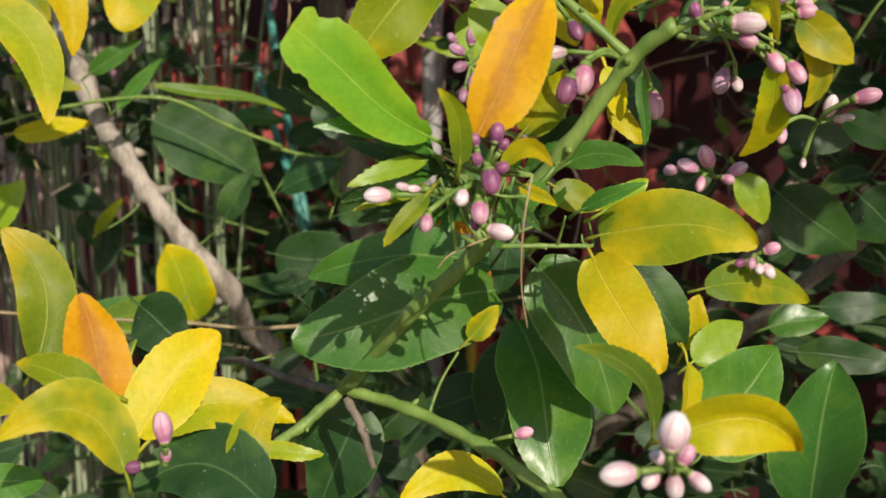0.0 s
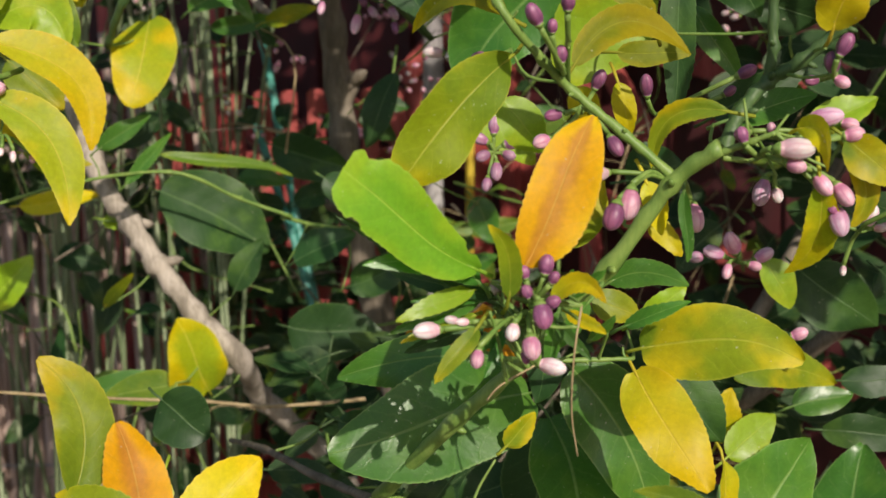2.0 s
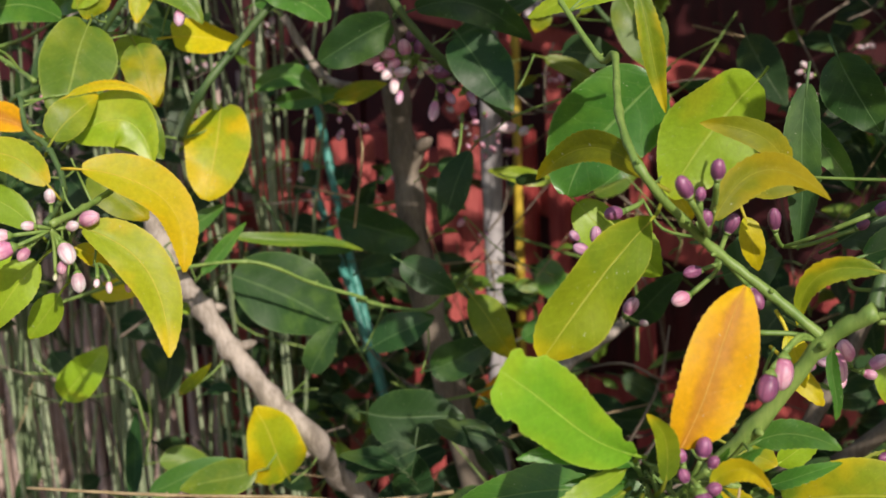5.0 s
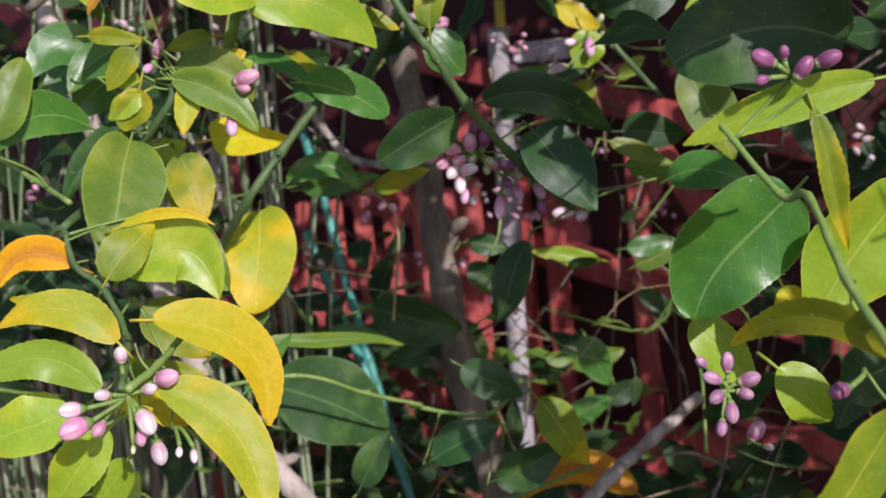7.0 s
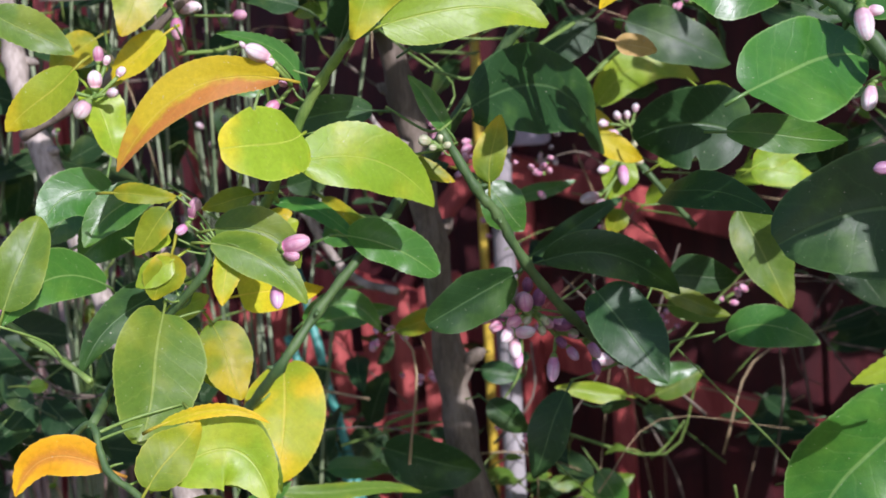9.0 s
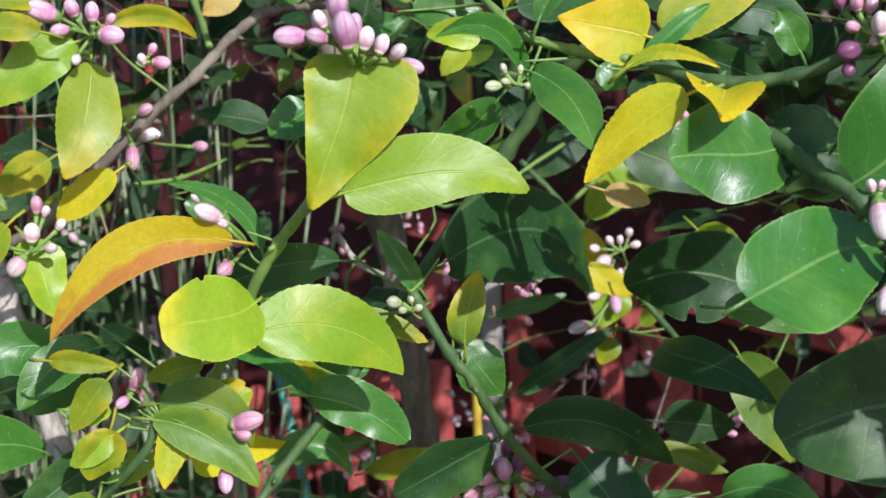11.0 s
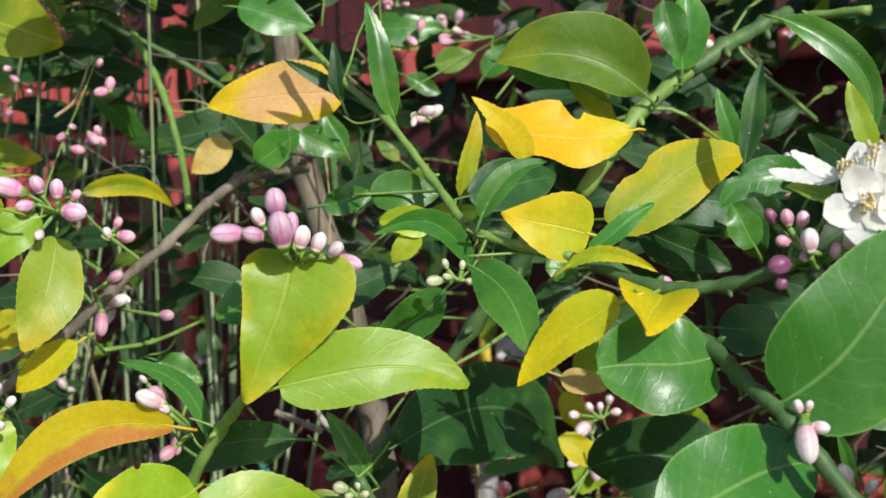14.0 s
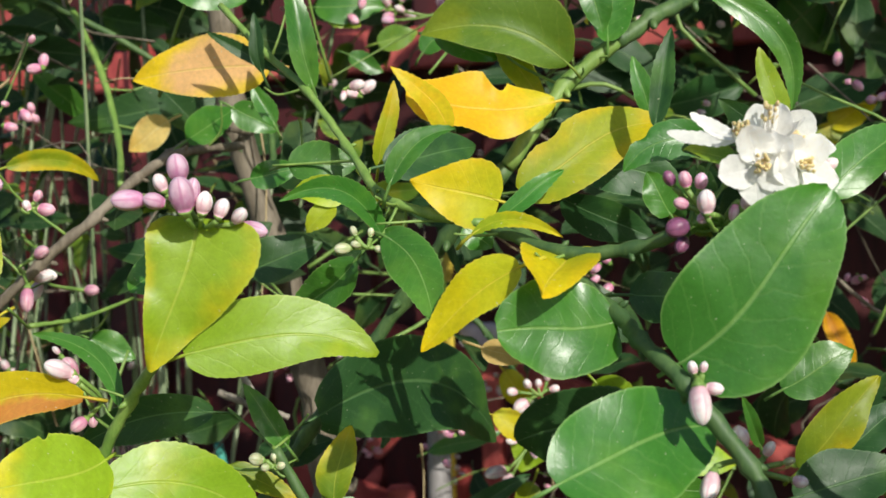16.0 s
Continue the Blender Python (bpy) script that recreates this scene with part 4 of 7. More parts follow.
leaf("green", (0.058, 0.768, 0.868), (-0.061, 0.793, 0.856), 0.038, (-0.22, -0.92, 0.33), 0.07, 0.06, 8, 0.00)
leaf("green", (0.084, 0.740, 0.873), (0.131, 0.742, 0.780), 0.052, (0.21, -0.98, 0.08), -0.08, 0.00, 19, 0.00, form=(0.42, 0.65))
leaf("green", (0.074, 0.799, 0.825), (0.097, 0.740, 0.734), 0.061, (0.16, -0.81, 0.56), -0.03, 0.03, 18, 0.00, form=(0.42, 0.65))
leaf("dark", (0.083, 0.858, 0.799), (0.057, 0.857, 0.716), 0.052, (-0.16, -0.98, 0.07), 0.00, 0.06, 10, 0.00)
leaf("moss", (0.130, 0.554, 0.831), (0.091, 0.517, 0.879), 0.014, (0.73, -0.67, 0.09), 0.14, 0.08, 38, 0.00)
leaf("yellow", (0.133, 0.504, 0.845), (0.184, 0.507, 0.837), 0.031, (0.03, -0.99, -0.13), -0.26, 0.07, 38, 0.00)
leaf("green", (0.192, 0.774, 0.745), (0.244, 0.806, 0.806), 0.070, (0.37, -0.91, 0.17), 0.00, 0.00, 6, 0.00)
leaf("green", (0.279, 0.847, 0.670), (0.311, 0.908, 0.767), 0.074, (-0.55, -0.61, 0.57), 0.00, 0.04, 21, 0.00)
leaf("yellow", (0.183, 0.804, 0.805), (0.192, 0.804, 0.841), 0.022, (-0.03, -1.00, 0.02), 0.00, 0.02, 13, 0.00)
leaf("lime", (0.186, 0.784, 0.802), (0.220, 0.805, 0.823), 0.026, (0.25, -0.85, 0.46), 0.00, 0.02, 13, 0.00)
leaf("olive", (0.208, 0.874, 0.831), (0.290, 0.912, 0.812), 0.031, (0.46, -0.84, 0.29), -0.09, 0.02, 10, 0.00)
leaf("dark", (0.295, 0.957, 0.763), (0.374, 0.960, 0.755), 0.029, (0.05, -0.99, 0.10), 0.00, 0.02, 6, 0.00)
leaf("green", (0.272, 0.956, 0.783), (0.318, 0.958, 0.791), 0.027, (-0.05, -0.84, 0.54), 0.00, 0.04, 16, 0.00)
leaf("dark", (0.324, 1.008, 0.788), (0.389, 1.011, 0.787), 0.026, (0.05, -0.94, 0.33), 0.00, 0.07, 8, 0.00)
leaf("dark", (0.139, 0.752, 0.870), (0.176, 0.754, 0.821), 0.033, (0.16, -0.98, 0.09), 0.00, 0.06, 21, 0.00)
leaf("yellow", (0.178, 0.759, 0.808), (0.173, 0.751, 0.762), 0.023, (0.71, -0.71, -0.06), 0.00, 0.07, 17, 0.00)
leaf("yellow", (0.062, 0.719, 0.738), (0.002, 0.696, 0.739), 0.024, (0.31, -0.80, 0.51), 0.23, 0.05, 20, 0.00)
leaf("dark", (-0.028, 0.794, 0.769), (-0.060, 0.793, 0.695), 0.055, (-0.29, -0.95, 0.14), 0.00, 0.05, 7, 0.00)
leaf("dark", (0.007, 0.855, 0.763), (-0.031, 0.853, 0.722), 0.030, (0.01, -1.00, 0.03), 0.00, 0.03, 9, 0.00)
leaf("dark", (0.055, 0.877, 0.756), (0.012, 0.875, 0.740), 0.040, (-0.13, -0.88, 0.45), 0.00, 0.05, 12, 0.00)
leaf("olive", (0.043, 0.575, 0.950), (0.034, 0.560, 0.985), 0.011, (0.33, -0.89, -0.31), 0.11, 0.04, 18, 0.00)
leaf("yellow", (0.062, 0.571, 0.949), (0.084, 0.552, 0.951), 0.010, (-0.65, -0.71, 0.28), -0.29, 0.03, 25, 0.00)
leaf("green", (0.095, 0.641, 0.943), (0.132, 0.623, 0.944), 0.014, (-0.43, -0.85, 0.30), -0.14, 0.00, 7, 0.00)
leaf("green", (0.104, 0.647, 0.919), (0.135, 0.633, 0.934), 0.009, (-0.48, -0.85, 0.23), 0.00, 0.08, 30, 0.00)
leaf("olive", (0.092, 0.691, 0.926), (0.118, 0.692, 0.913), 0.018, (0.17, -0.95, 0.26), 0.00, 0.03, 9, 0.00)
leaf("green", (0.030, 0.584, 0.955), (-0.021, 0.557, 0.969), 0.013, (0.50, -0.85, 0.19), 0.10, 0.08, 18, 0.00)
leaf("lime", (0.027, 0.589, 0.951), (-0.008, 0.568, 0.941), 0.009, (0.38, -0.82, 0.42), 0.00, 0.07, 10, 0.00)
leaf("olive", (0.028, 0.569, 0.937), (0.009, 0.558, 0.915), 0.009, (0.03, -0.91, 0.42), 0.00, 0.08, 25, 0.00)
leaf("dark", (0.029, 0.599, 0.933), (-0.006, 0.587, 0.922), 0.009, (0.32, -0.95, -0.03), 0.00, 0.02, 15, 0.00)
leaf("dark", (0.033, 0.609, 0.944), (-0.036, 0.596, 0.986), 0.009, (0.02, -0.96, -0.27), 0.05, 0.06, 30, 0.00)
leaf("dark", (0.031, 0.599, 0.945), (-0.012, 0.597, 0.959), 0.010, (0.16, -0.92, 0.37), 0.00, 0.06, 19, 0.00)
leaf("green", (0.067, 0.601, 0.937), (0.060, 0.600, 0.907), 0.009, (0.17, -0.99, -0.03), 0.00, 0.04, 30, 0.00)
leaf("green", (0.083, 0.621, 0.937), (0.067, 0.620, 0.915), 0.010, (0.09, -1.00, -0.03), 0.00, 0.00, 30, 0.00)
leaf("yellow", (0.179, 0.606, 1.020), (0.187, 0.586, 1.002), 0.013, (-0.84, -0.51, 0.17), -0.35, 0.07, 30, 0.00)
leaf("olive", (0.202, 0.607, 1.015), (0.228, 0.608, 0.993), 0.020, (0.06, -1.00, 0.03), 0.00, 0.02, 14, 0.00)
leaf("olive", (0.206, 0.617, 1.008), (0.208, 0.617, 0.972), 0.014, (-0.04, -1.00, -0.01), -0.20, 0.03, 35, 0.00)
leaf("mix", (0.190, 0.606, 0.994), (0.181, 0.635, 0.947), 0.016, (-0.18, -0.85, -0.50), -0.13, 0.04, 16, 0.00)
leaf("yellow", (0.121, 0.682, 0.971), (0.137, 0.673, 0.950), 0.012, (-0.04, -0.93, 0.37), 0.00, 0.04, 6, 0.00)
leaf("green", (0.133, 0.643, 0.988), (0.135, 0.643, 0.952), 0.007, (0.02, -1.00, -0.00), 0.00, 0.01, 35, 0.00)
leaf("olive", (0.075, 0.690, 0.956), (0.099, 0.691, 0.989), 0.027, (0.15, -0.99, -0.08), 0.00, 0.07, 19, 0.00)
leaf("lime", (0.232, 0.885, 0.911), (0.250, 0.886, 0.875), 0.024, (0.15, -0.99, 0.06), 0.00, 0.07, 10, 0.00)
leaf("green", (0.307, 0.908, 0.947), (0.351, 0.910, 0.928), 0.025, (0.14, -0.97, 0.22), 0.00, 0.05, 7, 0.00)
leaf("dark", (0.282, 0.986, 0.885), (0.346, 0.989, 0.837), 0.051, (-0.04, -0.99, -0.11), 0.00, 0.06, 10, 0.00)
leaf("dark", (0.292, 1.006, 0.928), (0.348, 1.009, 0.925), 0.028, (0.05, -0.99, 0.16), 0.00, 0.03, 7, 0.00)
leaf("dark", (0.353, 1.009, 0.878), (0.390, 1.011, 0.845), 0.050, (-0.11, -0.98, -0.18), 0.00, 0.01, 10, 0.00)
leaf("khaki", (0.080, 0.651, 1.052), (0.141, 0.673, 1.055), 0.019, (0.30, -0.88, 0.35), -0.30, 0.04, 25, 0.00)
leaf("khaki", (0.123, 0.682, 1.071), (0.079, 0.680, 1.096), 0.015, (0.08, -0.99, 0.07), 0.15, 0.04, 20, 0.00)
leaf("lime", (0.149, 0.872, 1.108), (0.091, 0.869, 1.035), 0.064, (0.14, -0.99, -0.07), 0.05, 0.00, 12, 0.00, blunt=0.4)
leaf("khaki", (0.045, 0.624, 1.077), (-0.002, 0.697, 1.070), 0.016, (-0.84, -0.54, 0.11), 0.17, 0.02, 28, 0.00)
leaf("lime", (0.047, 0.798, 1.029), (0.074, 0.799, 0.997), 0.028, (0.11, -0.99, 0.06), 0.00, 0.07, 14, 0.00)
leaf("green", (0.176, 0.863, 1.085), (0.208, 0.864, 1.035), 0.019, (-0.01, -1.00, -0.03), 0.00, 0.05, 19, 0.00)
leaf("dark", (0.153, 0.763, 1.109), (0.147, 0.763, 1.015), 0.021, (-0.25, -0.97, 0.02), 0.00, 0.01, 18, 0.00)
leaf("olive", (0.150, 0.624, 1.028), (0.117, 0.642, 0.999), 0.012, (-0.49, -0.87, 0.02), 0.30, 0.06, 30, 0.00)
leaf("dark", (0.171, 0.764, 1.018), (0.225, 0.766, 1.048), 0.025, (0.07, -1.00, -0.04), 0.00, 0.02, 22, 0.00)
leaf("green", (0.170, 0.714, 1.019), (0.221, 0.726, 1.031), 0.020, (0.09, -0.87, 0.48), 0.00, 0.04, 10, 0.00)
leaf("dark", (0.181, 0.804, 1.123), (0.207, 0.805, 1.076), 0.034, (-0.38, -0.90, -0.23), 0.00, 0.05, 11, 0.00)
leaf("dark", (0.210, 0.825, 1.088), (0.251, 0.827, 1.073), 0.036, (-0.08, -0.94, -0.32), 0.00, 0.02, 21, 0.00)
leaf("yellow", (0.194, 0.606, 1.065), (0.200, 0.587, 1.097), 0.023, (-0.12, -0.86, -0.50), 0.00, 0.02, 20, 0.00)
leaf("yellow", (0.111, 0.731, 1.040), (0.118, 0.732, 1.010), 0.014, (0.05, -1.00, 0.00), 0.00, 0.08, 18, 0.00)
leaf("khaki", (0.112, 0.741, 1.057), (0.154, 0.743, 1.055), 0.015, (0.05, -0.97, 0.22), 0.00, 0.02, 6, 0.00)
leaf("lime", (0.190, 0.626, 1.018), (0.222, 0.627, 1.033), 0.017, (-0.18, -0.86, 0.48), 0.00, 0.00, 19, 0.00)
leaf("yellow", (0.117, 0.662, 0.991), (0.125, 0.663, 0.963), 0.013, (0.23, -0.97, 0.05), 0.00, 0.05, 9, 0.00)
leaf("green", (0.278, 0.907, 1.090), (0.317, 0.909, 1.100), 0.033, (-0.05, -0.93, 0.37), 0.00, 0.08, 17, 0.00)
leaf("lime", (0.120, 0.702, 0.910), (0.145, 0.703, 0.928), 0.015, (0.01, -1.00, 0.05), 0.00, 0.03, 9, 0.00)
leaf("olive", (-0.173, 0.610, 0.848), (-0.191, 0.624, 0.914), 0.032, (0.52, -0.80, 0.31), 0.19, 0.01, 17, 0.00, form=(0.5, 0.72))
leaf("orange", (-0.140, 0.611, 0.825), (-0.154, 0.625, 0.880), 0.034, (0.45, -0.83, 0.33), 0.04, 0.02, 14, 0.00, form=(0.5, 0.72))
leaf("yellow", (-0.117, 0.592, 0.815), (-0.082, 0.626, 0.859), 0.037, (0.23, -0.85, 0.47), -0.05, 0.03, 20, 0.00, form=(0.5, 0.72))
leaf("mix", (-0.110, 0.593, 0.815), (-0.043, 0.615, 0.815), 0.028, (0.25, -0.77, 0.59), -0.20, 0.00, 22, 0.00)
leaf("olive", (-0.109, 0.543, 0.815), (-0.155, 0.512, 0.839), 0.028, (0.65, -0.70, 0.30), 0.35, 0.03, 24, 0.00)
leaf("olive", (-0.134, 0.592, 0.839), (-0.182, 0.609, 0.848), 0.020, (-0.11, -0.70, 0.71), 0.00, 0.06, 20, 0.00)
leaf("mix", (-0.209, 0.608, 0.832), (-0.172, 0.590, 0.831), 0.020, (-0.37, -0.75, 0.54), 0.00, 0.02, 17, 0.00)
leaf("olive", (-0.065, 0.595, 0.796), (-0.050, 0.615, 0.827), 0.022, (0.50, -0.82, 0.29), -0.17, 0.07, 12, 0.00)
leaf("dark", (-0.052, 0.575, 0.785), (-0.121, 0.592, 0.787), 0.044, (-0.16, -0.73, 0.67), 0.24, 0.04, 22, 0.00)
leaf("green", (-0.198, 0.589, 0.792), (-0.172, 0.610, 0.786), 0.019, (0.64, -0.65, 0.40), 0.00, 0.06, 7, 0.00)
leaf("lime", (-0.150, 0.690, 0.827), (-0.158, 0.689, 0.801), 0.016, (0.10, -1.00, -0.02), 0.00, 0.07, 9, 0.00)
leaf("lime", (-0.071, 0.634, 0.793), (-0.032, 0.636, 0.791), 0.011, (0.07, -0.81, 0.58), 0.00, 0.05, 25, 0.00)
leaf("dark", (-0.200, 0.886, 0.818), (-0.167, 0.887, 0.788), 0.048, (0.05, -1.00, 0.01), 0.00, 0.03, 11, 0.00)
leaf("yellow", (-0.295, 0.867, 1.074), (-0.239, 0.889, 0.998), 0.033, (0.58, -0.80, 0.19), -0.25, 0.05, 22, 0.00, form=(0.55, 0.8))
leaf("mix", (-0.270, 1.193, 1.096), (-0.282, 1.150, 1.018), 0.060, (0.10, -0.85, 0.52), -0.04, 0.07, 8, 0.00, form=(0.42, 0.62))
leaf("mix", (-0.293, 0.852, 1.037), (-0.237, 0.825, 0.954), 0.034, (0.34, -0.80, 0.49), -0.18, 0.01, 18, 0.00, form=(0.55, 0.85))
leaf("lime", (-0.327, 0.950, 1.090), (-0.270, 0.950, 1.068), 0.046, (0.11, -0.95, 0.28), -0.40, 0.01, 20, 0.00)
leaf("olive", (-0.335, 0.930, 1.091), (-0.306, 0.950, 1.121), 0.028, (0.14, -0.88, 0.45), 0.00, 0.07, 11, 0.00)
leaf("yellow", (-0.327, 0.950, 1.121), (-0.267, 0.950, 1.116), 0.008, (0.03, -0.93, 0.36), -0.12, 0.06, 35, 0.00)
leaf("orange", (-0.360, 0.950, 1.099), (-0.411, 0.950, 1.088), 0.024, (-0.03, -0.99, 0.16), 0.29, 0.02, 20, 0.00)
leaf("mix", (-0.313, 0.850, 1.067), (-0.379, 0.850, 1.081), 0.024, (0.09, -0.89, 0.45), 0.21, 0.07, 13, 0.00)
leaf("olive", (-0.364, 0.950, 1.071), (-0.404, 0.950, 1.081), 0.012, (0.09, -0.93, 0.36), 0.00, 0.06, 19, 0.00)
leaf("lime", (-0.329, 0.860, 1.038), (-0.405, 0.860, 1.048), 0.024, (0.05, -0.94, 0.34), 0.21, 0.05, 7, 0.00)
leaf("lime", (-0.354, 0.880, 1.021), (-0.412, 0.880, 1.005), 0.037, (-0.07, -0.96, 0.26), 0.00, 0.07, 7, 0.00)
leaf("lime", (-0.325, 0.850, 1.016), (-0.365, 0.850, 0.971), 0.028, (-0.08, -0.99, 0.07), 0.00, 0.08, 13, 0.00)
leaf("lime", (-0.324, 0.880, 0.988), (-0.348, 0.880, 0.958), 0.022, (-0.07, -1.00, 0.05), 0.00, 0.01, 10, 0.00)
leaf("yellow", (-0.309, 0.880, 1.020), (-0.285, 0.880, 1.006), 0.015, (0.29, -0.82, 0.50), 0.00, 0.01, 21, 0.00)
leaf("moss", (-0.330, 1.020, 1.172), (-0.343, 0.970, 1.105), 0.057, (0.43, -0.76, 0.48), 0.00, 0.03, 22, 0.00, form=(0.42, 0.55))
leaf("mix", (-0.373, 1.050, 1.324), (-0.418, 1.050, 1.289), 0.028, (-0.11, -0.98, 0.14), 0.00, 0.02, 10, 0.00)
leaf("moss", (-0.420, 1.050, 1.362), (-0.372, 1.050, 1.333), 0.025, (0.14, -0.97, 0.22), 0.00, 0.01, 16, 0.00)
leaf("moss", (-0.312, 0.980, 1.117), (-0.265, 0.962, 1.071), 0.043, (0.05, -0.91, 0.40), 0.00, 0.00, 22, 0.00)
leaf("olive", (-0.306, 1.061, 1.156), (-0.290, 1.045, 1.108), 0.036, (0.28, -0.88, 0.38), 0.00, 0.05, 13, 0.00)
leaf("olive", (-0.326, 0.979, 1.062), (-0.286, 0.981, 1.024), 0.037, (0.30, -0.91, 0.28), 0.00, 0.01, 21, 0.00)
leaf("green", (-0.395, 1.200, 1.241), (-0.436, 1.180, 1.204), 0.034, (0.11, -0.92, 0.38), 0.00, 0.08, 8, 0.00)
leaf("moss", (-0.427, 1.030, 1.181), (-0.404, 1.050, 1.235), 0.034, (0.21, -0.94, 0.26), 0.00, 0.05, 22, 0.00, blunt=0.4)
leaf("green", (-0.378, 1.100, 1.182), (-0.429, 1.030, 1.172), 0.035, (0.71, -0.58, 0.39), 0.18, 0.06, 17, 0.00)
leaf("dark", (-0.327, 1.100, 1.179), (-0.392, 1.060, 1.129), 0.027, (0.45, -0.89, 0.12), 0.13, 0.02, 10, 0.00)
leaf("green", (-0.358, 1.150, 1.229), (-0.413, 1.190, 1.189), 0.038, (-0.40, -0.86, -0.30), 0.00, 0.02, 22, 0.00)
leaf("moss", (-0.296, 1.040, 1.219), (-0.246, 1.040, 1.190), 0.029, (0.13, -0.96, 0.23), -0.19, 0.05, 16, 0.00)
leaf("olive", (-0.274, 1.050, 1.216), (-0.248, 1.050, 1.225), 0.016, (-0.11, -0.95, 0.31), 0.00, 0.03, 11, 0.00)
leaf("olive", (-0.271, 1.050, 1.238), (-0.304, 1.050, 1.232), 0.015, (-0.02, -0.99, 0.15), 0.00, 0.03, 20, 0.00)
leaf("olive", (-0.324, 1.040, 1.234), (-0.346, 1.040, 1.207), 0.019, (-0.16, -0.98, 0.13), 0.00, 0.02, 11, 0.00)
leaf("lime", (-0.324, 1.040, 1.202), (-0.348, 1.040, 1.187), 0.018, (-0.10, -0.98, 0.15), 0.00, 0.05, 16, 0.00)
leaf("mix", (-0.288, 1.040, 1.211), (-0.295, 1.030, 1.172), 0.018, (0.27, -0.94, 0.20), 0.00, 0.00, 10, 0.00)
leaf("yellow", (-0.293, 1.131, 1.162), (-0.234, 1.185, 1.154), 0.031, (0.65, -0.74, 0.20), 0.00, 0.04, 7, 0.00, form=(0.25, 1.1))
leaf("olive", (-0.316, 1.100, 1.139), (-0.298, 1.080, 1.105), 0.033, (0.03, -0.85, 0.52), 0.00, 0.05, 11, 0.00)
leaf("lime", (-0.351, 1.150, 1.149), (-0.316, 1.150, 1.161), 0.024, (-0.11, -0.95, 0.31), 0.00, 0.04, 20, 0.00)
leaf("olive", (-0.357, 1.050, 1.246), (-0.318, 1.050, 1.240), 0.013, (0.02, -0.99, 0.13), 0.00, 0.04, 25, 0.00)
leaf("dark", (-0.286, 1.258, 0.929), (-0.187, 1.302, 0.859), 0.082, (0.54, -0.80, 0.25), -0.04, 0.01, 21, 0.00, blunt=0.3)
leaf("mix", (-0.242, 1.230, 0.729), (-0.263, 1.199, 0.810), 0.063, (0.49, -0.85, -0.19), 0.00, 0.06, 22, 0.00, blunt=0.4)
leaf("moss", (-0.266, 1.199, 0.746), (-0.341, 1.196, 0.731), 0.036, (-0.07, -0.85, 0.53), 0.00, 0.02, 20, 0.00)
leaf("lime", (-0.451, 1.211, 0.824), (-0.405, 1.213, 0.874), 0.038, (0.04, -1.00, 0.00), 0.00, 0.06, 17, 0.00)
leaf("yellow", (-0.434, 1.271, 0.916), (-0.351, 1.275, 0.925), 0.024, (0.02, -0.97, 0.24), 0.00, 0.01, 21, 0.00)
leaf("dark", (-0.194, 1.401, 0.963), (-0.106, 1.385, 0.936), 0.054, (-0.21, -0.97, -0.10), 0.00, 0.04, 20, 0.00, blunt=0.3)
leaf("dark", (-0.152, 1.185, 0.803), (-0.061, 1.189, 0.793), 0.058, (0.05, -1.00, 0.06), 0.00, 0.03, 10, 0.00)
leaf("olive", (-0.340, 1.226, 0.819), (-0.296, 1.178, 0.860), 0.012, (-0.47, -0.79, -0.40), 0.00, 0.03, 8, 0.00)
leaf("green", (-0.250, 1.378, 1.093), (-0.173, 1.382, 1.099), 0.022, (0.04, -1.00, 0.09), 0.00, 0.02, 25, 0.00)
leaf("lime", (-0.351, 1.275, 0.900), (-0.311, 1.277, 0.892), 0.018, (0.13, -0.88, 0.47), 0.00, 0.03, 12, 0.00)
leaf("dark", (-0.380, 1.174, 0.735), (-0.401, 1.273, 0.789), 0.017, (0.03, -0.48, 0.88), 0.00, 0.00, 14, 0.00)
leaf("green", (-0.380, 1.224, 0.719), (-0.298, 1.228, 0.750), 0.026, (-0.10, -0.93, 0.36), 0.00, 0.05, 13, 0.00)
leaf("turning", (-0.237, 1.030, 1.274), (-0.283, 0.980, 1.271), 0.046, (0.68, -0.64, 0.35), -0.05, 0.05, 8, 0.00, form=(0.42, 0.45), bites=((1, 0.55, 0.12, 0.05),))
leaf("lime", (-0.240, 1.030, 1.257), (-0.156, 1.068, 1.220), 0.043, (0.47, -0.87, 0.16), -0.15, 0.06, 10, 0.00, form=(0.48, 0.85))
leaf("brindle", (-0.248, 1.031, 1.309), (-0.350, 1.030, 1.260), 0.028, (-0.09, -0.98, 0.20), 0.18, 0.04, 18, 0.00, form=(0.55, 0.85))
leaf("turning", (-0.175, 0.985, 1.404), (-0.202, 0.979, 1.327), 0.056, (0.12, -0.99, 0.04), -0.02, 0.04, 8, 0.00, form=(0.18, 0.95), skew=-0.20, warp=0.03)
leaf("lime", (-0.185, 0.985, 1.334), (-0.086, 1.000, 1.328), 0.041, (0.17, -0.96, 0.23), -0.10, 0.03, 10, 0.00, form=(0.45, 0.85), skew=-0.12)
leaf("lime", (-0.343, 1.130, 1.429), (-0.391, 1.120, 1.392), 0.033, (0.09, -0.98, 0.15), 0.05, 0.07, 21, 0.00)
leaf("turning", (-0.336, 1.140, 1.416), (-0.354, 1.120, 1.346), 0.040, (0.39, -0.91, 0.16), -0.04, 0.05, 7, 0.00)
leaf("olive", (-0.332, 1.200, 1.446), (-0.280, 1.240, 1.436), 0.016, (0.60, -0.80, -0.05), -0.15, 0.04, 28, 0.00)
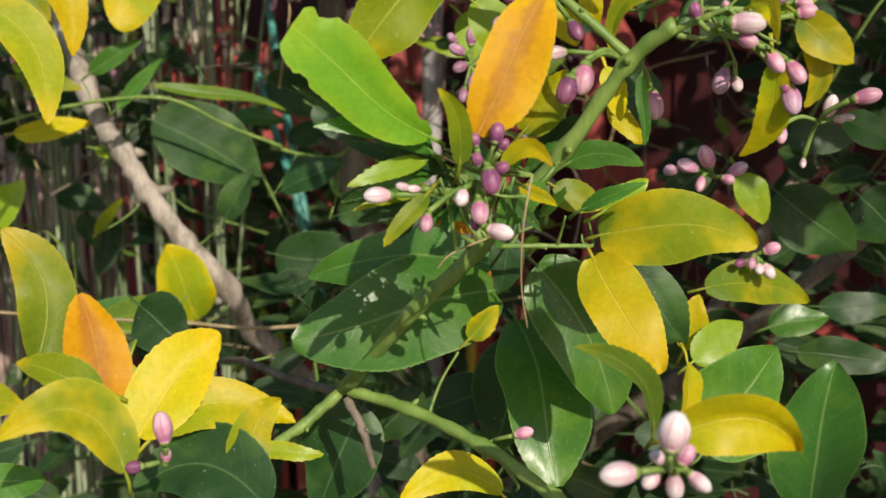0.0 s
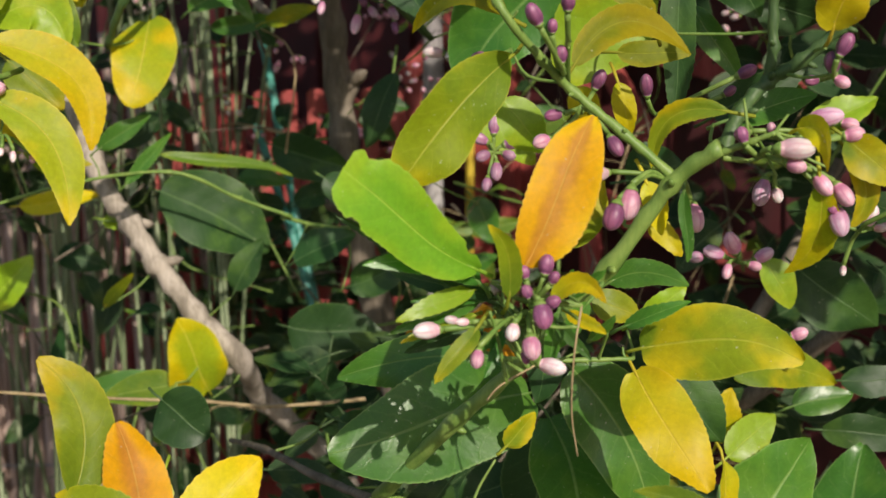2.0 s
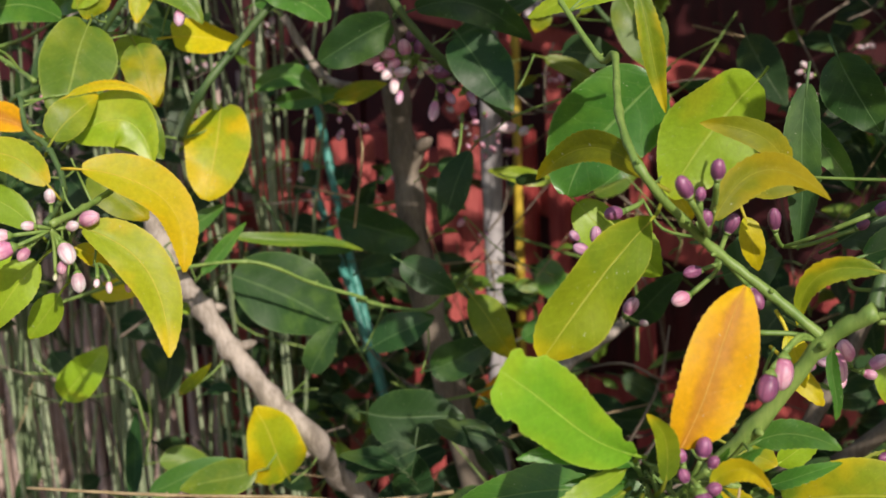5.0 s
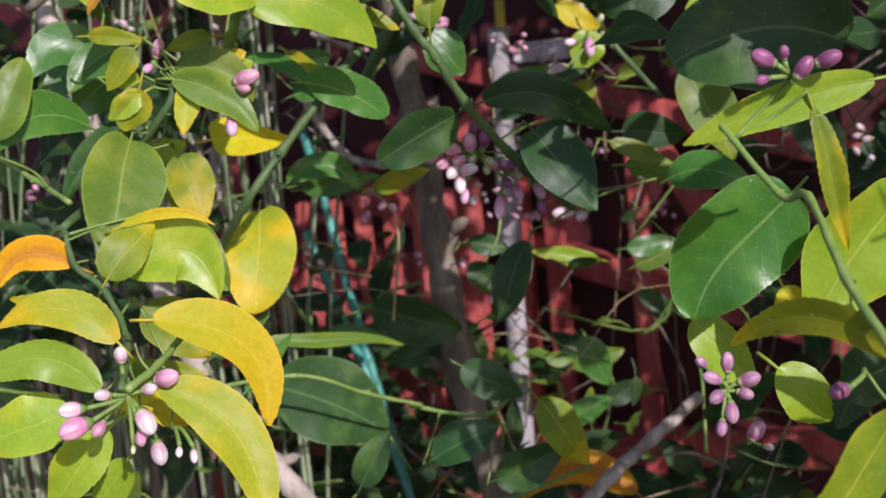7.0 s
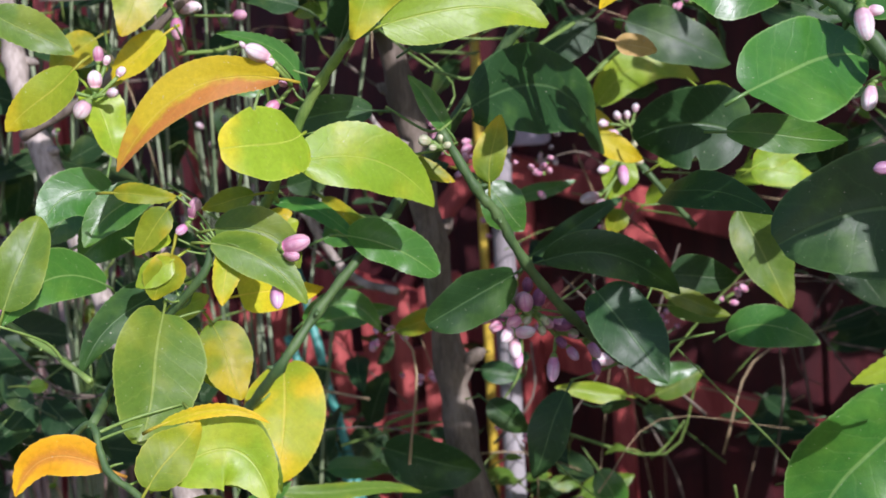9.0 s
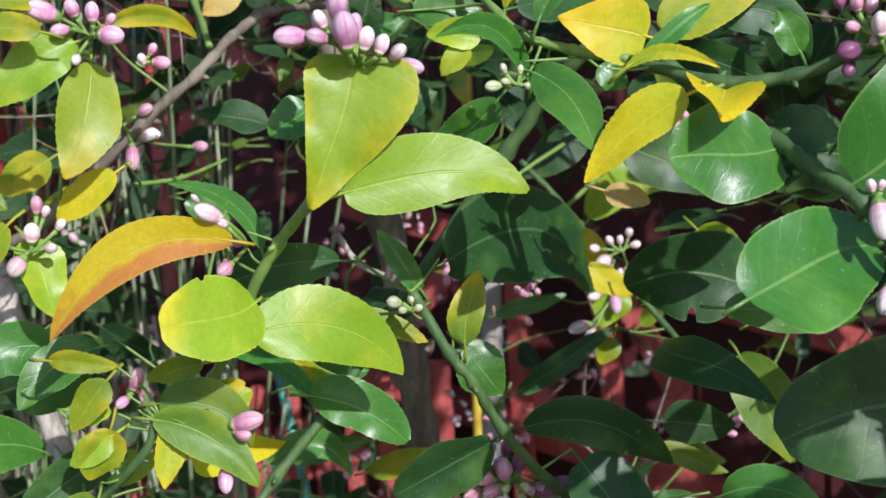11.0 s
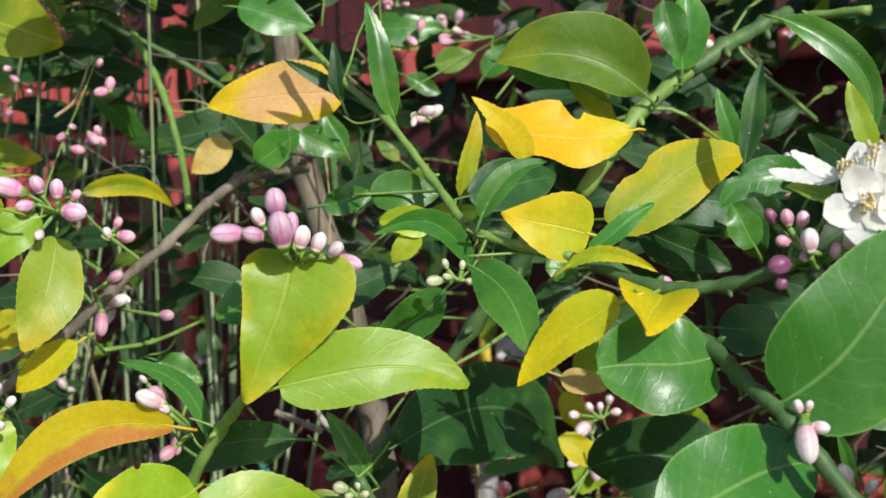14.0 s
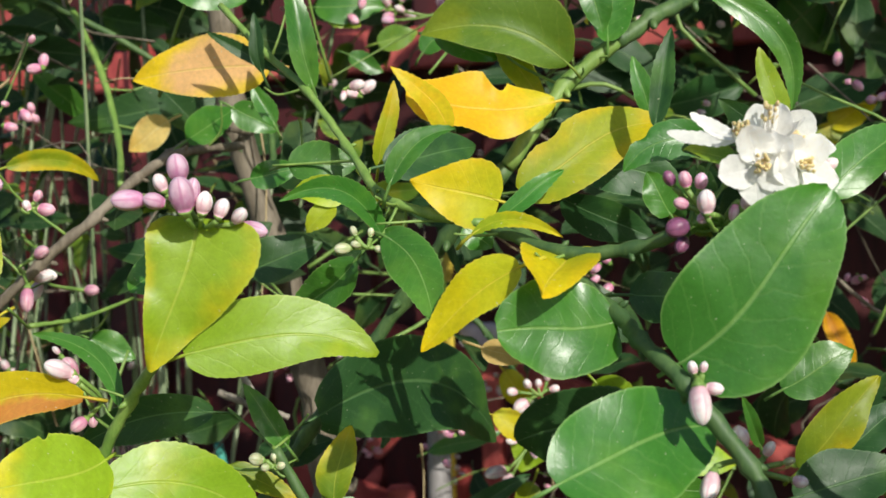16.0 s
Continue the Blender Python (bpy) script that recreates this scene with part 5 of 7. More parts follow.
leaf("olive", (-0.356, 1.120, 1.455), (-0.396, 1.100, 1.454), 0.013, (0.43, -0.87, 0.24), 0.00, 0.01, 18, 0.00)
leaf("olive", (-0.356, 1.100, 1.434), (-0.397, 1.100, 1.440), 0.018, (0.04, -0.95, 0.30), 0.00, 0.02, 17, 0.00)
leaf("yellow", (-0.329, 1.150, 1.347), (-0.368, 1.150, 1.318), 0.024, (-0.14, -0.97, 0.20), 0.00, 0.03, 17, 0.00)
leaf("olive", (-0.403, 1.300, 1.356), (-0.442, 1.300, 1.332), 0.031, (-0.10, -0.98, 0.16), 0.00, 0.05, 20, 0.00)
leaf("lime", (-0.373, 1.090, 1.312), (-0.358, 1.080, 1.266), 0.030, (0.49, -0.81, 0.34), 0.00, 0.08, 15, 0.00)
leaf("dark", (-0.190, 1.120, 1.284), (-0.277, 1.130, 1.264), 0.029, (-0.11, -0.99, -0.00), 0.09, 0.02, 15, 0.00)
leaf("green", (-0.233, 1.050, 1.301), (-0.287, 1.080, 1.341), 0.013, (-0.04, -0.82, 0.57), 0.17, 0.00, 30, 0.00)
leaf("green", (-0.199, 1.050, 1.380), (-0.224, 1.050, 1.365), 0.025, (-0.13, -0.96, 0.23), 0.00, 0.06, 12, 0.00)
leaf("blush", (-0.152, 1.200, 1.509), (-0.248, 1.220, 1.504), 0.045, (-0.21, -0.97, 0.13), 0.02, 0.04, 10, 0.00, form=(0.55, 0.95))
leaf("dark", (-0.144, 1.160, 1.500), (-0.189, 1.160, 1.527), 0.010, (0.01, -1.00, 0.02), 0.00, 0.00, 30, 0.00)
leaf("green", (-0.119, 1.120, 1.484), (-0.134, 1.120, 1.556), 0.018, (0.28, -0.96, 0.06), -0.02, 0.06, 28, 0.00)
leaf("dark", (-0.152, 1.140, 1.497), (-0.156, 1.140, 1.535), 0.010, (-0.24, -0.97, -0.02), 0.00, 0.07, 30, 0.00)
folded_leaf("amber", ((0.035, 1.141, 1.472), (-0.062, 1.116, 1.476), 0.050, (0.03, -0.84, 0.54), -0.04, -0.05, 5), ((-0.037, 1.109, 1.455), (-0.071, 1.102, 1.493), 0.016, (-0.40, -0.86, 0.30), 0.08, 0.04, 6))
leaf("yellow", (-0.018, 1.000, 1.407), (-0.065, 1.003, 1.420), 0.037, (-0.04, -1.00, 0.05), 0.00, 0.01, 10, 0.00, form=(0.42, 1.05))
leaf("mix", (-0.003, 1.020, 1.410), (0.079, 1.046, 1.449), 0.038, (0.11, -0.93, 0.36), -0.06, 0.06, 19, 0.00, form=(0.42, 0.58), bites=((-1, 0.34, 0.16, 0.10),))
leaf("dark", (-0.078, 1.060, 1.431), (-0.021, 1.100, 1.442), 0.033, (0.49, -0.80, 0.35), 0.00, 0.04, 21, 0.00)
leaf("mix", (-0.081, 1.080, 1.431), (-0.070, 1.080, 1.482), 0.012, (0.25, -0.97, -0.05), 0.00, 0.03, 19, 0.00)
leaf("green", (-0.080, 1.020, 1.388), (-0.133, 0.980, 1.411), 0.015, (0.59, -0.81, -0.05), 0.24, 0.01, 24, 0.00)
leaf("lime", (-0.100, 1.060, 1.415), (-0.130, 1.060, 1.420), 0.020, (0.03, -0.99, 0.15), 0.00, 0.01, 30, -0.30)
leaf("lime", (-0.108, 1.060, 1.410), (-0.124, 1.060, 1.394), 0.015, (-0.26, -0.93, 0.25), 0.00, 0.08, 20, 0.00)
leaf("green", (-0.080, 1.000, 1.391), (-0.058, 0.955, 1.349), 0.026, (-0.31, -0.73, 0.61), -0.10, 0.01, 14, 0.00, form=(0.5, 0.75))
leaf("green", (-0.096, 1.030, 1.378), (-0.135, 1.060, 1.347), 0.024, (-0.55, -0.83, -0.10), -0.05, 0.05, 13, 0.00)
leaf("yellow", (-0.016, 0.935, 1.374), (-0.064, 0.955, 1.333), 0.025, (-0.47, -0.88, 0.12), 0.06, 0.01, 20, 0.00, form=(0.5, 1.0))
leaf("yellow", (0.012, 0.965, 1.378), (-0.011, 0.900, 1.361), 0.041, (0.18, -0.31, 0.93), 0.00, 0.02, 30, 0.00, form=(0.45, 0.9))
leaf("green", (0.030, 0.940, 1.345), (-0.030, 0.920, 1.345), 0.050, (0.27, -0.92, 0.29), -0.02, 0.02, 6, 0.00, form=(0.40, 0.50), bites=((1, 0.40, 0.16, 0.06), (-1, 0.40, 0.0, 0.06)))
leaf("dark", (-0.123, 1.100, 1.282), (-0.001, 1.250, 1.237), 0.066, (0.79, -0.60, 0.16), -0.15, 0.06, 6, 0.00, form=(0.42, 0.6))
leaf("green", (-0.142, 1.080, 1.268), (-0.166, 1.080, 1.306), 0.016, (0.19, -0.97, 0.12), 0.00, 0.04, 25, 0.00)
leaf("olive", (-0.116, 1.090, 1.231), (-0.104, 1.100, 1.275), 0.022, (0.00, -0.97, 0.23), -0.04, 0.05, 16, 0.00)
leaf("olive", (-0.180, 1.100, 1.253), (-0.138, 1.100, 1.232), 0.015, (0.20, -0.89, 0.41), 0.00, 0.02, 11, 0.00)
leaf("dark", (0.086, 1.160, 1.244), (0.005, 1.170, 1.247), 0.065, (-0.12, -0.99, -0.05), 0.14, 0.05, 10, 0.00, form=(0.40, 0.6), bites=((-1, 0.45, 0.3, 0.08),))
leaf("green", (-0.012, 0.866, 1.283), (0.068, 0.913, 1.297), 0.055, (0.05, -0.93, 0.36), -0.04, 0.05, 8, 0.00, form=(0.42, 0.6))
leaf("dark", (0.018, 1.134, 1.212), (0.039, 0.977, 1.207), 0.030, (-0.72, -0.35, 0.60), 0.00, 0.08, 15, 0.00)
leaf("dark", (0.039, 1.070, 1.420), (0.099, 1.070, 1.392), 0.031, (0.02, -1.00, 0.05), -0.25, 0.06, 15, 0.00)
leaf("dark", (0.036, 1.130, 1.409), (0.095, 1.130, 1.380), 0.029, (-0.14, -0.95, -0.27), 0.00, 0.01, 19, 0.00)
leaf("green", (0.083, 0.950, 1.433), (0.039, 0.950, 1.418), 0.021, (-0.06, -0.98, 0.18), 0.15, 0.06, 15, 0.00, nick=0.4)
leaf("dark", (0.050, 1.000, 1.354), (0.090, 1.000, 1.349), 0.028, (0.04, -0.93, 0.35), 0.00, 0.08, 8, 0.00)
leaf("dark", (0.080, 1.020, 1.339), (0.116, 1.020, 1.334), 0.026, (-0.02, -0.98, -0.17), 0.00, 0.02, 14, 0.00)
leaf("mix", (-0.035, 0.980, 1.390), (0.009, 0.960, 1.387), 0.008, (-0.40, -0.89, 0.22), -0.16, 0.04, 25, 0.00)
leaf("peach", (-0.022, 1.100, 1.319), (0.006, 1.100, 1.310), 0.016, (0.04, -0.99, 0.13), 0.00, 0.04, 13, 0.00)
leaf("green", (-0.168, 1.200, 1.432), (-0.134, 1.200, 1.438), 0.020, (-0.03, -0.99, 0.13), 0.00, 0.03, 19, 0.00)
leaf("green", (-0.135, 1.100, 1.435), (-0.093, 1.100, 1.434), 0.026, (0.01, -0.97, 0.23), 0.00, 0.04, 16, 0.00)
leaf("green", (-0.034, 1.050, 1.394), (-0.018, 1.050, 1.381), 0.017, (0.06, -1.00, 0.07), 0.00, 0.02, 6, 0.00)
leaf("green", (-0.019, 1.000, 1.398), (0.017, 1.000, 1.422), 0.012, (-0.15, -0.96, 0.23), 0.00, 0.05, 30, 0.00)
leaf("green", (-0.076, 1.000, 1.418), (-0.040, 1.000, 1.446), 0.015, (-0.22, -0.93, 0.29), -0.14, 0.07, 30, 0.00)
leaf("green", (0.086, 1.050, 1.396), (0.073, 1.050, 1.421), 0.020, (-0.05, -1.00, -0.03), 0.00, 0.08, 13, 0.00)
leaf("green", (0.050, 0.895, 1.329), (0.118, 0.885, 1.405), 0.065, (-0.18, -0.98, 0.03), 0.04, 0.07, 10, 0.00, form=(0.40, 0.72))
leaf("green", (0.133, 0.930, 1.402), (0.184, 0.950, 1.436), 0.026, (0.01, -0.87, 0.49), -0.02, 0.06, 18, 0.00)
leaf("moss", (0.049, 1.166, 1.499), (-0.048, 1.176, 1.523), 0.057, (-0.04, -0.98, 0.20), 0.12, 0.10, 34, 0.00, form=(0.72, 0.95), skew=0.15)
leaf("green", (0.124, 1.100, 1.534), (0.177, 1.100, 1.458), 0.021, (-0.14, -0.99, -0.09), -0.21, 0.01, 28, 0.00)
leaf("lime", (0.136, 1.000, 1.443), (0.125, 1.000, 1.484), 0.013, (-0.09, -1.00, -0.02), 0.00, 0.04, 12, 0.00)
leaf("dark", (0.067, 1.000, 1.444), (0.078, 1.000, 1.496), 0.014, (-0.27, -0.96, 0.06), 0.00, 0.03, 38, 0.00)
leaf("green", (0.076, 1.050, 1.453), (0.067, 1.050, 1.488), 0.013, (-0.05, -1.00, -0.01), 0.00, 0.07, 30, 0.00)
leaf("green", (0.077, 1.170, 1.514), (0.081, 1.170, 1.568), 0.031, (0.05, -1.00, -0.00), 0.00, 0.06, 20, 0.00)
leaf("dark", (0.199, 1.500, 1.499), (0.272, 1.500, 1.516), 0.043, (0.07, -0.95, -0.30), 0.00, 0.06, 16, 0.00)
leaf("green", (0.415, 1.800, 1.650), (0.475, 1.800, 1.580), 0.053, (-0.08, -0.99, -0.07), 0.00, 0.05, 13, 0.00)
leaf("dark", (0.461, 1.800, 1.594), (0.555, 1.800, 1.588), 0.046, (0.01, -1.00, 0.09), 0.00, 0.07, 19, 0.00)
leaf("yellow", (0.354, 1.500, 1.473), (0.400, 1.500, 1.500), 0.035, (-0.22, -0.90, 0.37), 0.00, 0.06, 19, 0.00)
leaf("olive", (0.331, 1.500, 1.463), (0.392, 1.500, 1.469), 0.022, (-0.02, -0.98, 0.21), 0.00, 0.03, 10, 0.00)
leaf("orange", (0.306, 1.400, 1.304), (0.329, 1.400, 1.248), 0.019, (-0.03, -1.00, -0.01), 0.00, 0.07, 15, 0.00)
leaf("olive", (0.140, 1.000, 1.255), (0.185, 1.000, 1.304), 0.025, (-0.20, -0.96, 0.18), 0.00, 0.07, 20, 0.00)
leaf("green", (0.165, 1.100, 1.284), (0.211, 1.100, 1.307), 0.031, (-0.20, -0.89, 0.41), 0.00, 0.04, 7, 0.00)
leaf("dark", (0.119, 0.950, 1.252), (0.176, 0.950, 1.265), 0.033, (-0.11, -0.87, 0.48), 0.00, 0.03, 12, 0.00)
leaf("dark", (0.182, 1.050, 1.253), (0.220, 1.050, 1.278), 0.027, (-0.31, -0.82, 0.48), 0.00, 0.04, 21, 0.00)
leaf("green", (0.109, 0.970, 1.275), (0.094, 0.950, 1.304), 0.008, (0.23, -0.85, -0.47), 0.00, 0.03, 35, 0.00)
leaf("dark", (0.081, 0.930, 1.428), (0.063, 0.930, 1.427), 0.011, (-0.01, -0.98, 0.22), 0.00, 0.02, 9, 0.00)
leaf("dark", (0.136, 1.000, 1.433), (0.102, 1.000, 1.457), 0.016, (-0.29, -0.86, -0.42), 0.00, 0.03, 14, 0.00)
leaf("green", (-0.233, 1.300, 1.588), (-0.175, 1.300, 1.572), 0.035, (0.04, -0.99, 0.13), 0.00, 0.01, 16, 0.00)
leaf("green", (-0.130, 1.500, 1.601), (-0.066, 1.500, 1.599), 0.037, (0.00, -0.99, 0.10), 0.00, 0.07, 10, 0.00)
leaf("mix", (0.006, 1.200, 1.520), (0.038, 1.200, 1.476), 0.020, (0.05, -1.00, 0.03), 0.00, 0.02, 15, 0.00)
leaf("green", (-0.037, 1.200, 1.525), (0.006, 1.200, 1.508), 0.020, (-0.01, -1.00, -0.04), 0.00, 0.06, 20, 0.00)
leaf("green", (0.061, 1.150, 1.556), (0.070, 1.150, 1.517), 0.023, (-0.08, -1.00, -0.02), 0.00, 0.02, 21, 0.00)
leaf("green", (-0.403, 1.550, 1.556), (-0.363, 1.600, 1.510), 0.025, (0.66, -0.72, -0.22), 0.00, 0.07, 20, 0.00)
leaf("dark", (-0.226, 1.500, 1.516), (-0.361, 1.500, 1.502), 0.042, (0.00, -1.00, -0.02), 0.00, 0.05, 11, 0.00)
leaf("olive", (-0.499, 1.500, 1.499), (-0.439, 1.500, 1.490), 0.027, (0.02, -0.99, 0.16), 0.00, 0.06, 19, 0.00)
leaf("olive", (-0.463, 1.400, 1.607), (-0.392, 1.400, 1.579), 0.057, (0.02, -1.00, 0.06), 0.00, 0.05, 9, 0.00)
leaf("dark", (-0.417, 1.500, 1.613), (-0.375, 1.500, 1.622), 0.025, (0.11, -0.85, -0.52), 0.00, 0.07, 18, 0.00)
leaf("dark", (-0.266, 1.450, 1.523), (-0.226, 1.450, 1.481), 0.034, (-0.16, -0.97, -0.16), 0.00, 0.04, 8, 0.00)
leaf("peach", (-0.257, 1.420, 1.493), (-0.292, 1.420, 1.469), 0.027, (0.01, -1.00, -0.01), 0.00, 0.06, 12, 0.00)
leaf("dark", (-0.346, 1.600, 1.616), (-0.279, 1.600, 1.603), 0.040, (-0.08, -0.92, -0.39), 0.00, 0.06, 17, 0.00)
leaf("green", (-0.189, 1.300, 1.491), (-0.155, 1.300, 1.472), 0.023, (0.05, -0.99, 0.09), 0.00, 0.01, 12, 0.00)
leaf("green", (-0.154, 1.250, 1.473), (-0.169, 1.250, 1.503), 0.015, (0.16, -0.98, 0.09), 0.00, 0.01, 30, 0.00)
leaf("green", (-0.304, 1.300, 1.319), (-0.271, 1.300, 1.302), 0.022, (0.13, -0.96, 0.25), 0.00, 0.00, 16, 0.00)
leaf("olive", (-0.412, 1.300, 1.317), (-0.364, 1.300, 1.337), 0.018, (-0.11, -0.95, 0.28), 0.00, 0.02, 7, 0.00)
leaf("dark", (0.144, 0.950, 1.195), (0.035, 0.960, 1.191), 0.079, (-0.10, -0.97, 0.22), 0.13, 0.06, 19, 0.00, form=(0.42, 0.5))
leaf("moss", (0.104, 1.234, 1.181), (0.137, 1.220, 1.099), 0.047, (0.10, -0.99, 0.04), 0.00, 0.03, 19, 0.00)
leaf("green", (0.086, 0.885, 1.111), (0.026, 0.900, 1.036), 0.067, (-0.23, -0.97, -0.01), 0.07, 0.01, 17, 0.00, form=(0.42, 0.6))
leaf("lime", (0.090, 0.760, 1.179), (-0.000, 0.780, 1.154), 0.023, (-0.26, -0.95, 0.17), 0.03, 0.03, 30, 0.00)
leaf("olive", (0.060, 0.760, 1.167), (0.074, 0.760, 1.097), 0.014, (-0.09, -1.00, -0.02), 0.00, 0.03, 30, 0.00)
leaf("dark", (-0.044, 1.250, 1.040), (-0.076, 1.250, 0.968), 0.035, (-0.39, -0.91, 0.17), 0.00, 0.05, 9, 0.00)
leaf("dark", (-0.102, 1.100, 1.165), (-0.164, 1.107, 1.134), 0.040, (0.01, -0.97, -0.23), 0.03, 0.05, 21, 0.00, form=(0.42, 0.6))
leaf("green", (-0.214, 1.120, 1.199), (-0.158, 1.120, 1.163), 0.034, (0.21, -0.92, 0.32), -0.11, 0.00, 19, 0.25, form=(0.42, 0.6))
leaf("olive", (-0.229, 1.150, 1.224), (-0.186, 1.120, 1.185), 0.014, (-0.09, -0.84, 0.54), 0.00, 0.03, 30, 0.00)
leaf("dark", (-0.080, 1.100, 1.173), (0.014, 1.100, 1.141), 0.032, (-0.05, -0.99, -0.14), -0.17, 0.07, 12, 0.00)
leaf("dark", (-0.045, 1.100, 1.148), (-0.005, 1.070, 1.086), 0.051, (-0.01, -0.90, 0.43), 0.00, 0.01, 21, 0.00, form=(0.4, 0.9), warp=0.12)
leaf("dark", (0.048, 1.250, 1.130), (0.105, 1.250, 1.123), 0.033, (0.00, -1.00, 0.00), 0.00, 0.05, 7, 0.00)
leaf("moss", (0.029, 1.200, 1.126), (0.082, 1.200, 1.102), 0.016, (0.08, -0.98, 0.17), 0.00, 0.01, 13, 0.00)
leaf("green", (0.072, 1.180, 1.092), (0.134, 1.150, 1.084), 0.034, (-0.34, -0.82, 0.45), -0.13, 0.07, 7, 0.00)
leaf("olive", (-0.049, 1.200, 0.908), (-0.010, 1.200, 0.845), 0.035, (0.15, -0.99, 0.09), 0.00, 0.07, 7, 0.00)
leaf("dark", (-0.113, 1.200, 0.944), (-0.063, 1.200, 0.912), 0.033, (0.03, -1.00, 0.05), 0.00, 0.01, 6, 0.00)
leaf("dark", (-0.145, 1.200, 0.864), (-0.085, 1.200, 0.890), 0.038, (-0.20, -0.86, 0.47), 0.00, 0.05, 20, 0.00)
leaf("dark", (-0.091, 1.200, 0.839), (-0.029, 1.200, 0.864), 0.039, (-0.03, -1.00, 0.07), 0.00, 0.05, 22, 0.00)
leaf("orange", (0.069, 1.450, 0.721), (-0.056, 1.450, 0.724), 0.041, (0.02, -0.82, 0.57), 0.25, 0.02, 7, 0.00)
leaf("lime", (0.036, 0.950, 1.024), (0.074, 0.950, 0.975), 0.033, (0.24, -0.95, 0.18), 0.00, 0.05, 12, 0.00)
leaf("green", (-0.117, 1.100, 1.228), (-0.093, 1.100, 1.195), 0.032, (0.11, -0.99, 0.08), 0.00, 0.03, 9, 0.00)
leaf("green", (-0.232, 1.200, 1.189), (-0.174, 1.200, 1.197), 0.025, (-0.05, -0.95, 0.31), 0.00, 0.03, 17, 0.00)
leaf("dark", (-0.165, 1.300, 1.221), (-0.123, 1.300, 1.232), 0.025, (-0.06, -0.97, 0.24), 0.00, 0.06, 18, 0.00)
leaf("lime", (0.050, 1.500, 1.268), (0.156, 1.500, 1.283), 0.043, (-0.03, -0.98, 0.19), -0.27, 0.08, 8, 0.00)
leaf("dark", (0.040, 1.320, 1.341), (0.130, 1.320, 1.299), 0.047, (0.08, -0.98, 0.17), 0.00, 0.07, 7, 0.00)
leaf("lime", (0.065, 1.200, 1.281), (0.093, 1.200, 1.248), 0.034, (-0.09, -0.99, -0.08), 0.00, 0.07, 14, 0.00)
leaf("yellow", (0.024, 1.420, 1.264), (0.046, 1.420, 1.228), 0.024, (0.01, -1.00, 0.00), 0.00, 0.08, 7, 0.00)
leaf("lime", (0.050, 1.380, 1.220), (0.030, 1.380, 1.184), 0.034, (-0.02, -1.00, 0.01), 0.00, 0.04, 8, 0.00)
leaf("olive", (0.041, 1.380, 1.173), (0.029, 1.380, 1.151), 0.022, (-0.06, -1.00, 0.03), 0.00, 0.06, 20, 0.00)
leaf("green", (-0.040, 1.540, 1.174), (0.031, 1.540, 1.190), 0.017, (-0.04, -0.98, 0.19), 0.00, 0.04, 7, 0.00)
leaf("dark", (-0.056, 1.300, 1.150), (0.035, 1.350, 1.187), 0.021, (0.45, -0.89, 0.11), 0.00, 0.00, 12, 0.00)
leaf("lime", (0.138, 1.300, 1.207), (0.193, 1.300, 1.198), 0.030, (0.05, -0.95, 0.29), 0.00, 0.03, 8, 0.00)
leaf("lime", (0.182, 1.350, 1.206), (0.134, 1.350, 1.189), 0.025, (-0.15, -0.88, 0.44), 0.00, 0.06, 20, 0.00)
leaf("moss", (0.058, 1.300, 1.095), (0.112, 1.300, 1.080), 0.023, (0.07, -0.96, 0.26), 0.00, 0.03, 10, 0.00)
leaf("dark", (-0.225, 1.500, 1.098), (-0.199, 1.500, 1.072), 0.021, (-0.07, -0.99, -0.08), 0.00, 0.03, 19, 0.00)
leaf("dark", (-0.267, 1.500, 1.210), (-0.215, 1.500, 1.223), 0.031, (0.07, -0.96, -0.27), 0.00, 0.01, 16, 0.00)
leaf("green", (-0.252, 1.500, 0.917), (-0.189, 1.500, 0.911), 0.024, (0.05, -0.88, 0.47), 0.00, 0.08, 18, 0.00)
leaf("moss", (-0.293, 1.300, 0.963), (-0.165, 1.350, 0.933), 0.015, (0.42, -0.80, 0.44), 0.00, 0.06, 28, 0.00)
leaf("green", (-0.255, 1.300, 1.109), (-0.191, 1.300, 1.094), 0.025, (0.07, -0.95, 0.31), -0.29, 0.07, 19, 0.00)
leaf("green", (0.086, 1.500, 0.983), (0.143, 1.500, 0.987), 0.023, (-0.02, -0.95, 0.32), 0.00, 0.01, 12, 0.00)
leaf("green", (0.029, 1.500, 0.886), (0.057, 1.500, 0.831), 0.036, (0.15, -0.99, 0.08), 0.00, 0.05, 7, 0.00)
leaf("lime", (0.040, 1.400, 0.991), (-0.028, 1.400, 1.006), 0.020, (0.06, -0.96, 0.28), 0.00, 0.03, 25, 0.00)
leaf("olive", (-0.178, 1.300, 1.095), (-0.124, 1.300, 1.108), 0.021, (-0.06, -0.97, 0.24), 0.00, 0.06, 25, 0.00)
leaf("dark", (-0.093, 1.400, 0.998), (-0.055, 1.400, 0.965), 0.029, (-0.04, -1.00, -0.04), 0.00, 0.01, 22, 0.00)
leaf("dark", (-0.087, 1.500, 1.006), (-0.044, 1.500, 0.996), 0.025, (0.08, -0.94, 0.33), 0.00, 0.07, 22, 0.00)
leaf("dark", (-0.179, 1.450, 0.893), (-0.111, 1.450, 0.905), 0.032, (-0.09, -0.86, 0.50), 0.00, 0.07, 19, 0.00)
leaf("dark", (-0.214, 1.250, 0.829), (-0.183, 1.250, 0.879), 0.031, (-0.19, -0.97, 0.12), 0.00, 0.05, 22, 0.00)
leaf("dark", (0.096, 1.200, 0.877), (0.134, 1.100, 0.940), 0.030, (-0.66, -0.56, -0.49), 0.00, 0.03, 13, 0.00)
